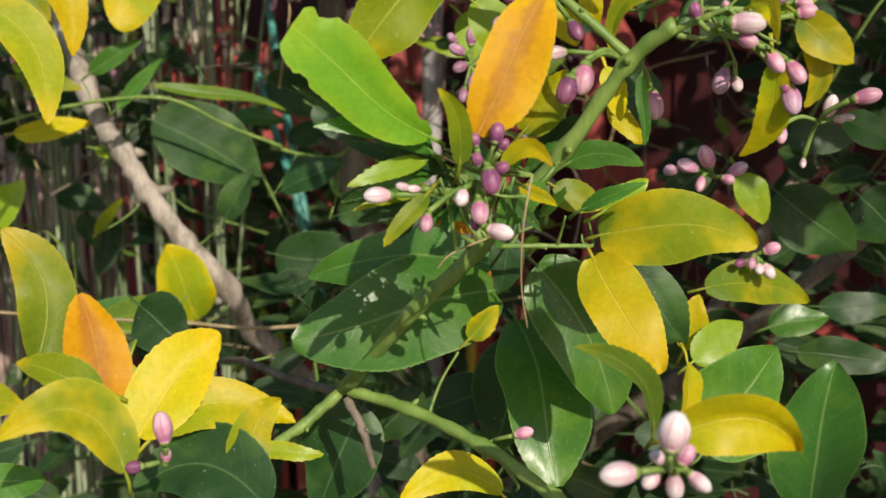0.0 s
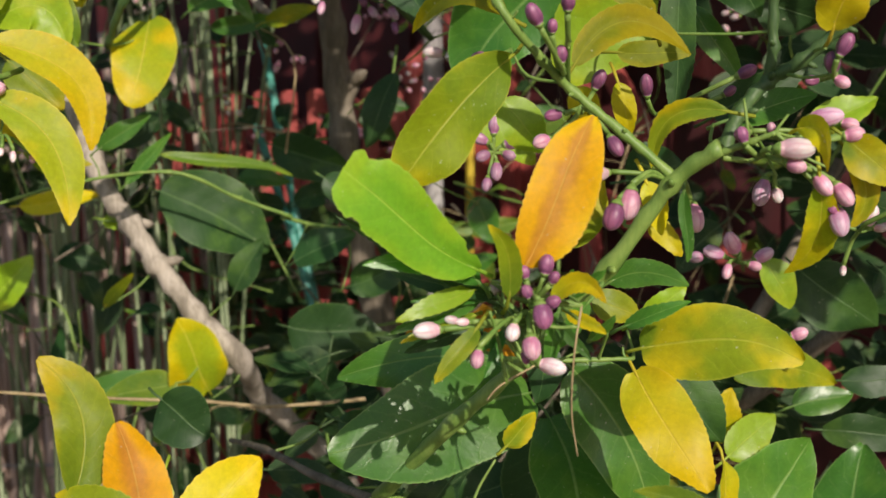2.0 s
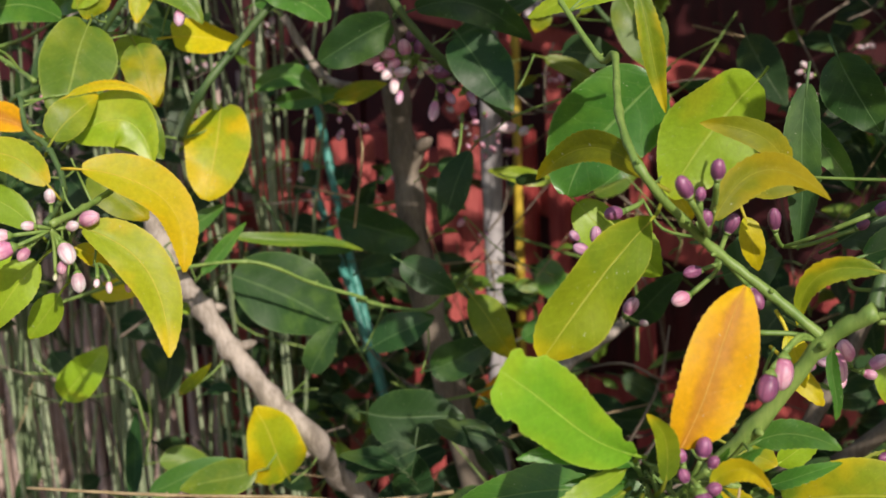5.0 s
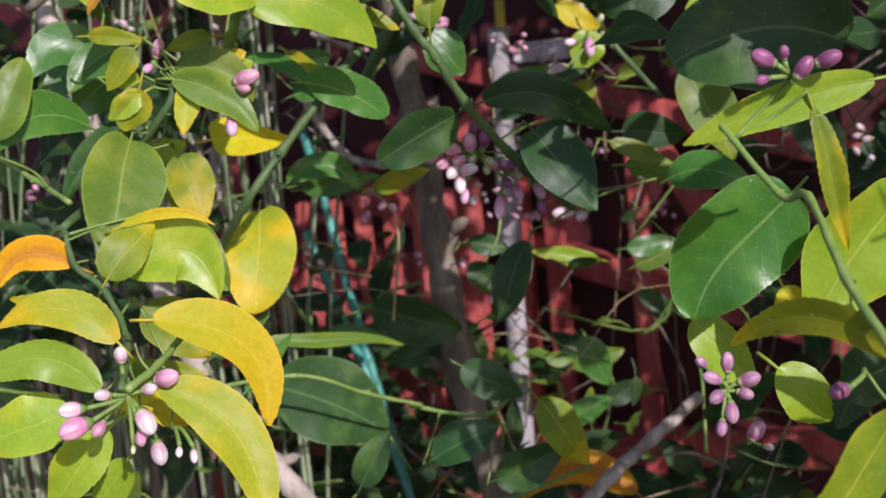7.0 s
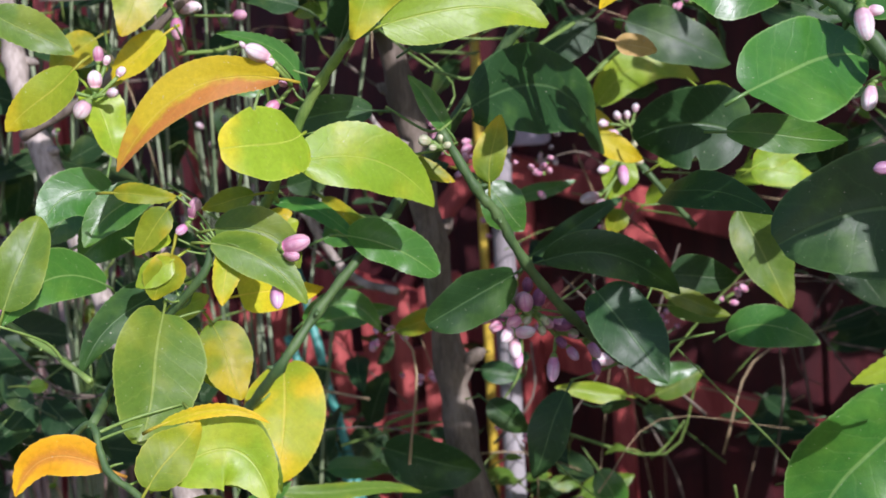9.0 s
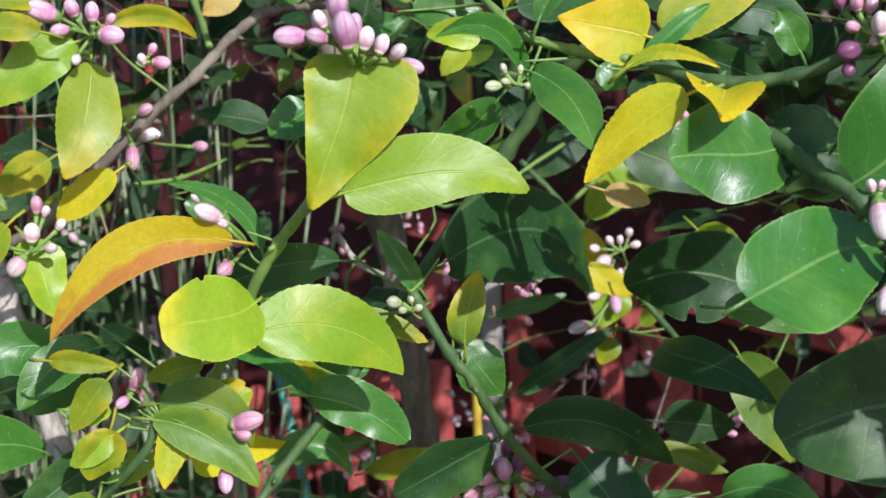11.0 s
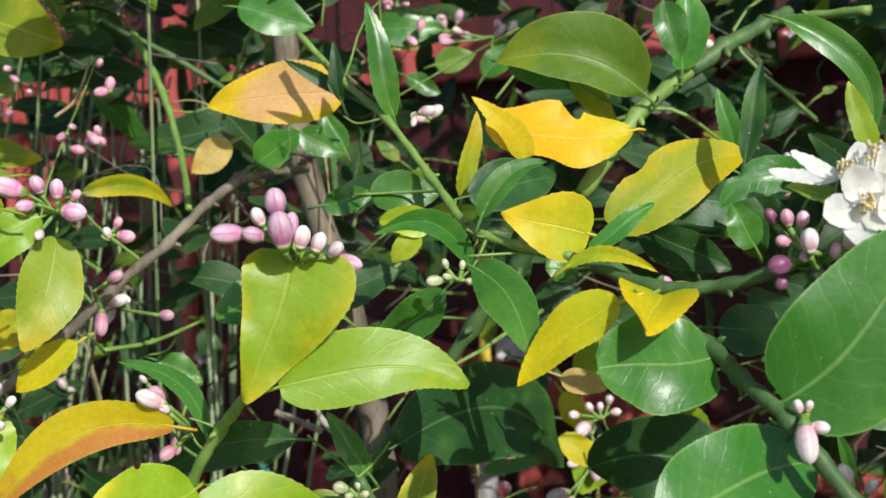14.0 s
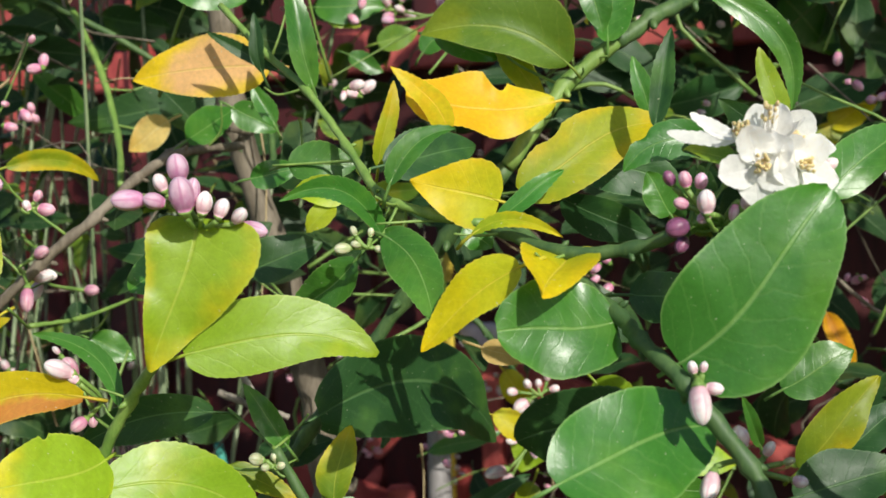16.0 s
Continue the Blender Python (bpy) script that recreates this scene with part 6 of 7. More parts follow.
leaf("dark", (0.149, 1.000, 0.956), (0.194, 1.000, 0.968), 0.047, (-0.00, -1.00, 0.02), 0.00, 0.01, 8, 0.00)
bud_cluster((0.054, 0.595, 0.934),
            ("white", (0.006, 0.567, 0.937), (-0.90, -0.44, 0.03), 0.0138, 0.0076),
            ("pink", (0.028, 0.562, 0.925), (-0.17, -0.51, -0.84), 0.0093, 0.0062),
            ("white", (0.044, 0.565, 0.936), (-0.24, -0.63, -0.74), 0.0088, 0.0066),
            ("purple", (0.057, 0.561, 0.944), (0.20, -0.34, -0.92), 0.0125, 0.0088),
            ("pink", (0.052, 0.560, 0.930), (0.10, -0.44, -0.89), 0.0114, 0.0081),
            ("white", (0.061, 0.561, 0.921), (0.89, -0.42, -0.16), 0.0136, 0.0075),
            ("purple", (0.050, 0.570, 0.924), (-0.00, -0.29, -0.96), 0.0083, 0.0046),
            ("white", (0.017, 0.574, 0.940), (-0.96, -0.15, 0.23), 0.0072, 0.0040),
            ("white", (0.022, 0.574, 0.939), (-0.92, -0.38, 0.07), 0.0067, 0.0037))
bud_cluster((0.054, 0.585, 0.947),
            ("purple", (0.060, 0.576, 0.964), (0.20, -0.06, 0.98), 0.0100, 0.0071),
            ("purple", (0.051, 0.575, 0.952), (-0.36, -0.01, 0.93), 0.0072, 0.0054),
            ("purple", (0.050, 0.575, 0.961), (-0.18, -0.07, 0.98), 0.0066, 0.0050),
            ("purple", (0.062, 0.566, 0.949), (0.84, -0.28, 0.46), 0.0076, 0.0057),
            ("purple", (0.063, 0.571, 0.959), (0.50, -0.18, 0.85), 0.0066, 0.0049))
bud_cluster((0.121, 0.629, 0.996),
            ("purple", (0.093, 0.602, 0.982), (-0.33, -0.30, -0.89), 0.0144, 0.0096),
            ("pink", (0.101, 0.607, 0.987), (-0.19, -0.30, -0.93), 0.0162, 0.0101),
            ("white", (0.089, 0.629, 0.999), (-0.85, -0.52, -0.08), 0.0132, 0.0072))
bud_cluster((0.135, 0.653, 0.991),
            ("pink", (0.143, 0.670, 0.971), (0.10, -0.53, -0.84), 0.0173, 0.0095))
bud_cluster((0.165, 0.610, 1.008),
            ("white", (0.175, 0.594, 1.012), (0.99, -0.15, -0.03), 0.0179, 0.0098),
            ("pink", (0.176, 0.597, 1.004), (0.84, -0.49, -0.25), 0.0101, 0.0068),
            ("purple", (0.153, 0.604, 1.018), (-0.28, 0.04, 0.96), 0.0085, 0.0057),
            ("pink", (0.191, 0.606, 0.994), (0.50, -0.39, -0.77), 0.0126, 0.0074),
            ("pink", (0.201, 0.607, 0.989), (0.41, -0.57, -0.71), 0.0138, 0.0080),
            ("lilac", (0.200, 0.610, 0.976), (0.10, -0.56, -0.82), 0.0162, 0.0089),
            ("pink", (0.205, 0.607, 1.017), (0.96, -0.16, 0.22), 0.0102, 0.0068),
            ("purple", (0.197, 0.611, 0.983), (0.10, -0.61, -0.78), 0.0087, 0.0058))
bud_cluster((0.186, 0.675, 0.992),
            ("lilac", (0.179, 0.675, 0.983), (-0.33, -0.52, -0.78), 0.0167, 0.0092),
            ("white", (0.187, 0.675, 0.981), (0.10, -0.61, -0.79), 0.0090, 0.0060))
bud_cluster((0.231, 0.677, 0.961),
            ("white", (0.236, 0.675, 0.969), (0.20, -0.32, 0.93), 0.0135, 0.0074),
            ("pink", (0.250, 0.658, 0.975), (0.95, -0.23, 0.22), 0.0150, 0.0082),
            ("white", (0.242, 0.678, 0.962), (0.93, -0.36, 0.06), 0.0078, 0.0043),
            ("white", (0.246, 0.678, 0.963), (0.94, -0.32, -0.04), 0.0078, 0.0043),
            ("white", (0.226, 0.687, 0.938), (-0.23, -0.64, -0.73), 0.0066, 0.0036),
            ("pink", (0.209, 0.666, 0.955), (-0.16, -0.59, -0.79), 0.0108, 0.0060))
bud_cluster((0.214, 0.889, 0.908),
            ("pink", (0.208, 0.882, 0.923), (-0.39, -0.29, 0.88), 0.0188, 0.0110),
            ("lilac", (0.195, 0.881, 0.917), (-0.83, -0.43, 0.34), 0.0180, 0.0099),
            ("lilac", (0.183, 0.881, 0.914), (-0.82, -0.57, -0.07), 0.0120, 0.0080),
            ("lilac", (0.230, 0.883, 0.914), (0.86, -0.11, 0.49), 0.0154, 0.0090),
            ("pink", (0.222, 0.875, 0.908), (0.94, -0.21, -0.28), 0.0102, 0.0068),
            ("pink", (0.203, 0.874, 0.905), (-0.32, -0.57, -0.75), 0.0127, 0.0070))
bud_cluster((0.245, 0.886, 0.852),
            ("pink", (0.255, 0.880, 0.858), (0.85, -0.34, 0.39), 0.0129, 0.0086),
            ("pink", (0.241, 0.879, 0.848), (-0.26, -0.49, -0.83), 0.0095, 0.0063),
            ("white", (0.253, 0.880, 0.842), (0.49, -0.44, -0.75), 0.0130, 0.0086),
            ("purple", (0.233, 0.879, 0.848), (-0.91, -0.37, -0.21), 0.0095, 0.0063),
            ("white", (0.246, 0.878, 0.844), (0.01, -0.62, -0.79), 0.0086, 0.0065))
bud_cluster((0.126, 0.460, 0.847),
            ("white", (0.121, 0.435, 0.869), (0.11, -0.29, 0.95), 0.0163, 0.0109),
            ("white", (0.102, 0.436, 0.853), (-0.91, -0.40, 0.03), 0.0152, 0.0086),
            ("pink", (0.127, 0.445, 0.857), (0.45, 0.05, 0.89), 0.0088, 0.0062),
            ("white", (0.115, 0.449, 0.846), (-0.69, -0.57, -0.44), 0.0085, 0.0057),
            ("white", (0.133, 0.450, 0.845), (0.72, -0.39, -0.57), 0.0103, 0.0060),
            ("white", (0.118, 0.454, 0.853), (-0.74, -0.11, 0.66), 0.0068, 0.0051),
            ("white", (0.124, 0.450, 0.843), (0.00, -0.40, -0.92), 0.0099, 0.0066))
bud_cluster((-0.092, 0.544, 0.820),
            ("pink", (-0.088, 0.532, 0.839), (-0.03, -0.25, 0.97), 0.0167, 0.0086),
            ("purple", (-0.105, 0.543, 0.817), (-0.99, -0.15, -0.07), 0.0083, 0.0059),
            ("pink", (-0.089, 0.539, 0.824), (0.11, 0.01, 0.99), 0.0066, 0.0049))
bud_cluster((0.058, 0.699, 0.778),
            ("pink", (0.075, 0.690, 0.785), (0.94, -0.16, 0.30), 0.0118, 0.0069))
bud_cluster((0.075, 0.621, 1.063),
            ("purple", (0.073, 0.601, 1.081), (0.05, -0.33, 0.94), 0.0104, 0.0065))
bud_cluster((0.074, 0.641, 1.050),
            ("purple", (0.057, 0.593, 1.075), (-0.42, -0.31, 0.85), 0.0120, 0.0070),
            ("purple", (0.066, 0.606, 1.070), (0.05, -0.36, 0.93), 0.0072, 0.0048),
            ("purple", (0.071, 0.621, 1.057), (-0.05, -0.20, 0.98), 0.0092, 0.0061))
bud_cluster((0.049, 0.674, 1.060),
            ("purple", (0.033, 0.659, 1.056), (-0.91, -0.41, -0.09), 0.0104, 0.0069))
bud_cluster((0.083, 0.651, 1.031),
            ("pink", (0.063, 0.650, 1.014), (-0.87, -0.42, -0.25), 0.0103, 0.0073),
            ("purple", (0.069, 0.650, 1.027), (-0.92, -0.39, -0.09), 0.0103, 0.0060),
            ("purple", (0.101, 0.662, 1.010), (0.40, -0.47, -0.79), 0.0130, 0.0076),
            ("purple", (0.096, 0.691, 1.043), (0.38, -0.31, 0.87), 0.0122, 0.0071))
bud_cluster((0.134, 0.742, 1.021),
            ("purple", (0.127, 0.732, 1.038), (-0.12, -0.36, 0.92), 0.0143, 0.0072),
            ("purple", (0.177, 0.705, 1.045), (0.88, -0.20, 0.43), 0.0118, 0.0069),
            ("purple", (0.172, 0.724, 1.034), (0.80, -0.28, 0.53), 0.0081, 0.0054))
bud_cluster((0.043, 0.901, 0.988),
            ("mauve", (0.034, 0.896, 0.999), (-0.88, -0.21, 0.43), 0.0136, 0.0080),
            ("mauve", (0.044, 0.897, 1.008), (0.04, -0.09, 1.00), 0.0136, 0.0079),
            ("mauve", (0.057, 0.897, 0.996), (0.92, -0.26, 0.28), 0.0145, 0.0091),
            ("mauve", (0.036, 0.896, 0.987), (-0.81, -0.45, -0.36), 0.0120, 0.0080),
            ("mauve", (0.045, 0.897, 0.976), (-0.02, -0.49, -0.87), 0.0146, 0.0085),
            ("mauve", (0.054, 0.897, 0.987), (0.82, -0.52, -0.22), 0.0111, 0.0074),
            ("mauve", (0.038, 0.896, 0.967), (-0.22, -0.33, -0.92), 0.0111, 0.0074),
            ("mauve", (0.030, 0.906, 1.007), (-0.61, -0.29, 0.73), 0.0095, 0.0063))
bud_cluster((0.185, 0.616, 1.017),
            ("lilac", (0.192, 0.608, 1.025), (0.87, -0.47, 0.17), 0.0174, 0.0087),
            ("pink", (0.206, 0.617, 1.021), (0.89, -0.42, -0.15), 0.0091, 0.0061),
            ("purple", (0.155, 0.614, 1.018), (-0.92, -0.34, -0.19), 0.0085, 0.0064),
            ("pink", (0.169, 0.615, 1.020), (-0.23, -0.15, 0.96), 0.0063, 0.0042))
bud_cluster((0.176, 0.632, 1.092),
            ("purple", (0.190, 0.626, 1.104), (0.83, -0.26, 0.50), 0.0113, 0.0062))
bud_cluster((0.198, 0.616, 1.045),
            ("purple", (0.200, 0.607, 1.058), (0.37, -0.35, 0.86), 0.0122, 0.0071),
            ("purple", (0.197, 0.616, 1.050), (-0.20, -0.35, 0.91), 0.0113, 0.0075),
            ("pink", (0.202, 0.617, 1.041), (0.76, -0.46, -0.47), 0.0085, 0.0057),
            ("purple", (0.196, 0.646, 1.041), (-0.85, -0.52, -0.06), 0.0089, 0.0052))
bud_cluster((-0.086, 1.135, 1.133),
            ("lilac", (-0.123, 1.118, 1.134), (-0.88, -0.48, 0.03), 0.0218, 0.0112),
            ("pink", (-0.107, 1.120, 1.150), (-0.33, -0.33, 0.89), 0.0142, 0.0089),
            ("pink", (-0.107, 1.115, 1.138), (-0.95, -0.24, 0.22), 0.0151, 0.0101),
            ("pink", (-0.093, 1.115, 1.142), (-0.10, -0.17, 0.98), 0.0151, 0.0107),
            ("white", (-0.108, 1.110, 1.121), (-0.64, -0.53, -0.56), 0.0141, 0.0088),
            ("white", (-0.096, 1.110, 1.122), (0.96, -0.28, 0.05), 0.0160, 0.0088),
            ("white", (-0.103, 1.112, 1.111), (-0.05, -0.56, -0.83), 0.0170, 0.0088),
            ("pink", (-0.115, 1.115, 1.127), (-0.93, -0.34, -0.14), 0.0113, 0.0080),
            ("lilac", (-0.065, 1.140, 1.120), (0.87, -0.33, -0.38), 0.0136, 0.0091),
            ("pink", (-0.075, 1.135, 1.122), (0.71, -0.41, -0.57), 0.0106, 0.0071),
            ("lilac", (-0.081, 1.130, 1.143), (0.37, -0.02, 0.93), 0.0115, 0.0077))
bud_cluster((-0.067, 1.145, 1.112),
            ("lilac", (-0.072, 1.140, 1.087), (-0.19, -0.41, -0.89), 0.0205, 0.0094),
            ("lilac", (-0.057, 1.140, 1.097), (0.47, -0.42, -0.78), 0.0127, 0.0074),
            ("pink", (-0.053, 1.140, 1.120), (0.95, -0.08, 0.30), 0.0097, 0.0065),
            ("pink", (-0.056, 1.140, 1.111), (0.94, -0.24, -0.25), 0.0088, 0.0058))
bud_cluster((0.018, 1.270, 1.061),
            ("white", (-0.007, 1.267, 1.060), (-0.98, -0.20, 0.08), 0.0221, 0.0111),
            ("white", (0.009, 1.267, 1.056), (-0.77, -0.52, -0.37), 0.0122, 0.0091))
bud_cluster((-0.307, 0.830, 1.040),
            ("pink", (-0.330, 0.805, 1.031), (-0.88, -0.40, -0.24), 0.0176, 0.0115),
            ("white", (-0.332, 0.810, 1.040), (-0.97, -0.22, 0.03), 0.0138, 0.0086),
            ("pink", (-0.320, 0.815, 1.027), (-0.46, -0.61, -0.64), 0.0106, 0.0071),
            ("white", (-0.317, 0.820, 1.044), (-0.97, -0.19, 0.12), 0.0093, 0.0062),
            ("white", (-0.312, 0.850, 1.059), (0.08, -0.19, 0.98), 0.0104, 0.0074),
            ("white", (-0.298, 0.830, 1.024), (0.45, -0.55, -0.71), 0.0170, 0.0106),
            ("pink", (-0.302, 0.830, 1.015), (0.09, -0.54, -0.84), 0.0095, 0.0063),
            ("white", (-0.294, 0.835, 1.004), (0.18, -0.44, -0.88), 0.0144, 0.0090),
            ("pink", (-0.288, 0.850, 1.043), (0.88, -0.42, 0.24), 0.0167, 0.0104),
            ("white", (-0.296, 0.840, 1.040), (0.93, -0.31, 0.19), 0.0096, 0.0068),
            ("tiny", (-0.307, 0.830, 1.009), (-0.00, -0.55, -0.84), 0.0054, 0.0030))
bud_cluster((-0.265, 1.040, 1.198),
            ("pink", (-0.247, 1.030, 1.207), (0.92, -0.31, 0.23), 0.0203, 0.0110),
            ("pink", (-0.250, 1.030, 1.200), (0.82, -0.55, -0.17), 0.0119, 0.0074),
            ("lilac", (-0.261, 1.030, 1.175), (-0.00, -0.55, -0.83), 0.0170, 0.0085))
bud_cluster((-0.368, 1.075, 1.306),
            ("white", (-0.366, 1.075, 1.317), (0.07, -0.02, 1.00), 0.0124, 0.0093),
            ("white", (-0.374, 1.068, 1.299), (-0.60, -0.22, -0.77), 0.0139, 0.0104),
            ("white", (-0.355, 1.070, 1.308), (0.82, -0.57, 0.09), 0.0093, 0.0062),
            ("white", (-0.349, 1.075, 1.321), (0.65, -0.17, 0.74), 0.0078, 0.0055),
            ("pink", (-0.363, 1.080, 1.333), (0.07, 0.01, 1.00), 0.0109, 0.0068),
            ("white", (-0.382, 1.070, 1.311), (-0.95, -0.11, 0.29), 0.0077, 0.0055),
            ("white", (-0.358, 1.080, 1.329), (0.40, -0.24, 0.89), 0.0070, 0.0050))
bud_cluster((-0.314, 1.045, 1.224),
            ("pink", (-0.308, 1.044, 1.233), (0.35, -0.42, 0.84), 0.0160, 0.0083),
            ("lilac", (-0.317, 1.045, 1.220), (-0.80, -0.29, -0.53), 0.0092, 0.0061))
bud_cluster((-0.257, 1.065, 1.313),
            ("pink", (-0.262, 1.062, 1.322), (-0.37, -0.28, 0.89), 0.0139, 0.0093),
            ("pink", (-0.257, 1.090, 1.288), (0.15, -0.58, -0.80), 0.0113, 0.0066),
            ("white", (-0.270, 1.065, 1.332), (-0.65, 0.01, 0.76), 0.0062, 0.0034))
bud_cluster((-0.320, 1.240, 1.366),
            ("white", (-0.316, 1.230, 1.371), (0.86, -0.48, -0.20), 0.0167, 0.0083),
            ("white", (-0.330, 1.250, 1.359), (-0.28, -0.60, -0.75), 0.0180, 0.0090),
            ("pink", (-0.279, 1.200, 1.360), (0.90, -0.43, -0.02), 0.0117, 0.0078))
bud_cluster((0.044, 1.380, 1.223),
            ("white", (0.008, 1.360, 1.188), (-0.94, -0.29, -0.16), 0.0210, 0.0105),
            ("lilac", (0.042, 1.370, 1.206), (-0.01, -0.39, -0.92), 0.0212, 0.0097),
            ("white", (0.024, 1.370, 1.212), (-0.90, -0.43, -0.04), 0.0133, 0.0078),
            ("white", (0.017, 1.360, 1.181), (-0.65, -0.53, -0.54), 0.0144, 0.0084),
            ("tiny", (0.042, 1.380, 1.239), (0.07, -0.03, 1.00), 0.0101, 0.0067),
            ("tiny", (0.056, 1.380, 1.232), (0.52, -0.29, 0.80), 0.0101, 0.0067),
            ("tiny", (0.031, 1.380, 1.231), (-0.84, -0.16, 0.52), 0.0101, 0.0067),
            ("tiny", (0.059, 1.380, 1.216), (0.88, -0.48, -0.01), 0.0101, 0.0067),
            ("white", (0.049, 1.380, 1.229), (0.35, -0.07, 0.94), 0.0090, 0.0060))
bud_cluster((0.050, 0.760, 1.183),
            ("purple", (0.034, 0.750, 1.194), (-0.87, -0.15, 0.47), 0.0133, 0.0083),
            ("purple", (0.033, 0.750, 1.184), (-0.96, -0.25, -0.15), 0.0075, 0.0050),
            ("purple", (0.053, 0.750, 1.188), (0.59, -0.21, 0.78), 0.0128, 0.0074),
            ("purple", (0.065, 0.750, 1.191), (0.85, -0.41, 0.32), 0.0133, 0.0078),
            ("purple", (0.044, 0.750, 1.196), (-0.10, -0.33, 0.94), 0.0075, 0.0050))
bud_cluster((0.051, 0.820, 1.243),
            ("mauve", (0.045, 0.820, 1.252), (-0.20, -0.31, 0.93), 0.0114, 0.0067),
            ("mauve", (0.065, 0.820, 1.252), (0.83, -0.40, 0.39), 0.0127, 0.0074),
            ("mauve", (0.036, 0.820, 1.244), (-1.00, -0.08, 0.01), 0.0108, 0.0063),
            ("mauve", (0.052, 0.820, 1.260), (0.08, -0.16, 0.98), 0.0095, 0.0055))
bud_cluster((0.070, 0.950, 0.938),
            ("pink", (0.071, 0.940, 0.948), (0.52, -0.29, 0.80), 0.0160, 0.0100),
            ("white", (0.081, 0.950, 0.933), (0.93, -0.29, -0.24), 0.0081, 0.0045))
bud_cluster((-0.332, 1.130, 1.431),
            ("lilac", (-0.359, 1.120, 1.448), (-0.89, -0.25, 0.37), 0.0217, 0.0130),
            ("lilac", (-0.341, 1.120, 1.449), (-0.24, -0.42, 0.88), 0.0120, 0.0085),
            ("lilac", (-0.329, 1.120, 1.446), (0.04, -0.10, 0.99), 0.0128, 0.0085),
            ("lilac", (-0.349, 1.120, 1.436), (-0.90, -0.41, -0.11), 0.0120, 0.0080),
            ("lilac", (-0.318, 1.115, 1.431), (0.97, -0.23, -0.13), 0.0165, 0.0117),
            ("pink", (-0.320, 1.130, 1.442), (0.63, -0.28, 0.73), 0.0084, 0.0059),
            ("white", (-0.341, 1.120, 1.418), (-0.32, -0.51, -0.80), 0.0075, 0.0056))
bud_cluster((-0.310, 1.150, 1.416),
            ("pink", (-0.294, 1.150, 1.415), (0.95, -0.27, -0.13), 0.0126, 0.0084),
            ("pink", (-0.299, 1.150, 1.424), (0.50, -0.33, 0.80), 0.0086, 0.0058),
            ("white", (-0.306, 1.150, 1.418), (-0.28, -0.22, 0.93), 0.0078, 0.0056))
bud_cluster((-0.333, 1.220, 1.377),
            ("pink", (-0.317, 1.220, 1.387), (0.77, -0.51, 0.39), 0.0137, 0.0085),
            ("white", (-0.319, 1.229, 1.370), (0.82, -0.57, 0.04), 0.0207, 0.0095),
            ("pink", (-0.328, 1.220, 1.355), (0.03, -0.30, -0.95), 0.0188, 0.0094))
bud_cluster((-0.174, 0.985, 1.402),
            ("lilac", (-0.206, 0.967, 1.414), (-0.96, -0.26, 0.01), 0.0177, 0.0103),
            ("lilac", (-0.193, 0.965, 1.413), (-0.88, -0.41, 0.26), 0.0122, 0.0081),
            ("lilac", (-0.182, 0.970, 1.429), (-0.07, -0.29, 0.95), 0.0154, 0.0109),
            ("white", (-0.191, 0.972, 1.422), (-0.41, -0.12, 0.90), 0.0105, 0.0070),
            ("lilac", (-0.179, 0.960, 1.415), (-0.08, -0.37, 0.92), 0.0200, 0.0125),
            ("lilac", (-0.175, 0.965, 1.416), (0.26, -0.22, 0.94), 0.0165, 0.0082),
            ("white", (-0.169, 0.965, 1.411), (0.25, -0.29, 0.92), 0.0128, 0.0080),
            ("white", (-0.161, 0.970, 1.408), (0.40, -0.08, 0.91), 0.0111, 0.0074),
            ("white", (-0.153, 0.975, 1.404), (0.64, -0.52, 0.56), 0.0112, 0.0070),
            ("lilac", (-0.147, 0.985, 1.397), (0.85, -0.47, -0.24), 0.0171, 0.0086),
            ("white", (-0.151, 0.990, 1.388), (0.45, -0.56, -0.69), 0.0089, 0.0060))
bud_cluster((-0.241, 1.045, 1.304),
            ("white", (-0.259, 1.027, 1.325), (-0.79, -0.43, 0.45), 0.0181, 0.0100),
            ("white", (-0.253, 1.030, 1.320), (-0.67, -0.14, 0.73), 0.0088, 0.0059),
            ("pink", (-0.254, 1.045, 1.292), (-0.76, -0.33, -0.56), 0.0111, 0.0074),
            ("pink", (-0.246, 1.045, 1.306), (-0.95, -0.23, 0.19), 0.0062, 0.0047))
bud_cluster((-0.148, 1.068, 1.256),
            ("tiny", (-0.159, 1.068, 1.263), (-0.90, -0.36, 0.24), 0.0094, 0.0074),
            ("tiny", (-0.148, 1.068, 1.264), (0.01, -0.41, 0.91), 0.0072, 0.0057),
            ("tiny", (-0.154, 1.068, 1.258), (-0.99, -0.15, -0.04), 0.0058, 0.0046),
            ("tiny", (-0.145, 1.066, 1.259), (0.87, -0.27, 0.41), 0.0058, 0.0046))
bud_cluster((-0.089, 1.000, 1.385),
            ("tiny", (-0.102, 1.000, 1.385), (-0.94, -0.35, -0.03), 0.0098, 0.0061),
            ("tiny", (-0.095, 1.000, 1.387), (-0.95, -0.22, 0.25), 0.0059, 0.0039),
            ("tiny", (-0.096, 1.000, 1.394), (-0.33, -0.09, 0.94), 0.0059, 0.0039),
            ("tiny", (-0.087, 1.000, 1.393), (0.13, -0.15, 0.98), 0.0052, 0.0035),
            ("tiny", (-0.083, 1.000, 1.384), (0.88, -0.43, -0.22), 0.0059, 0.0039))
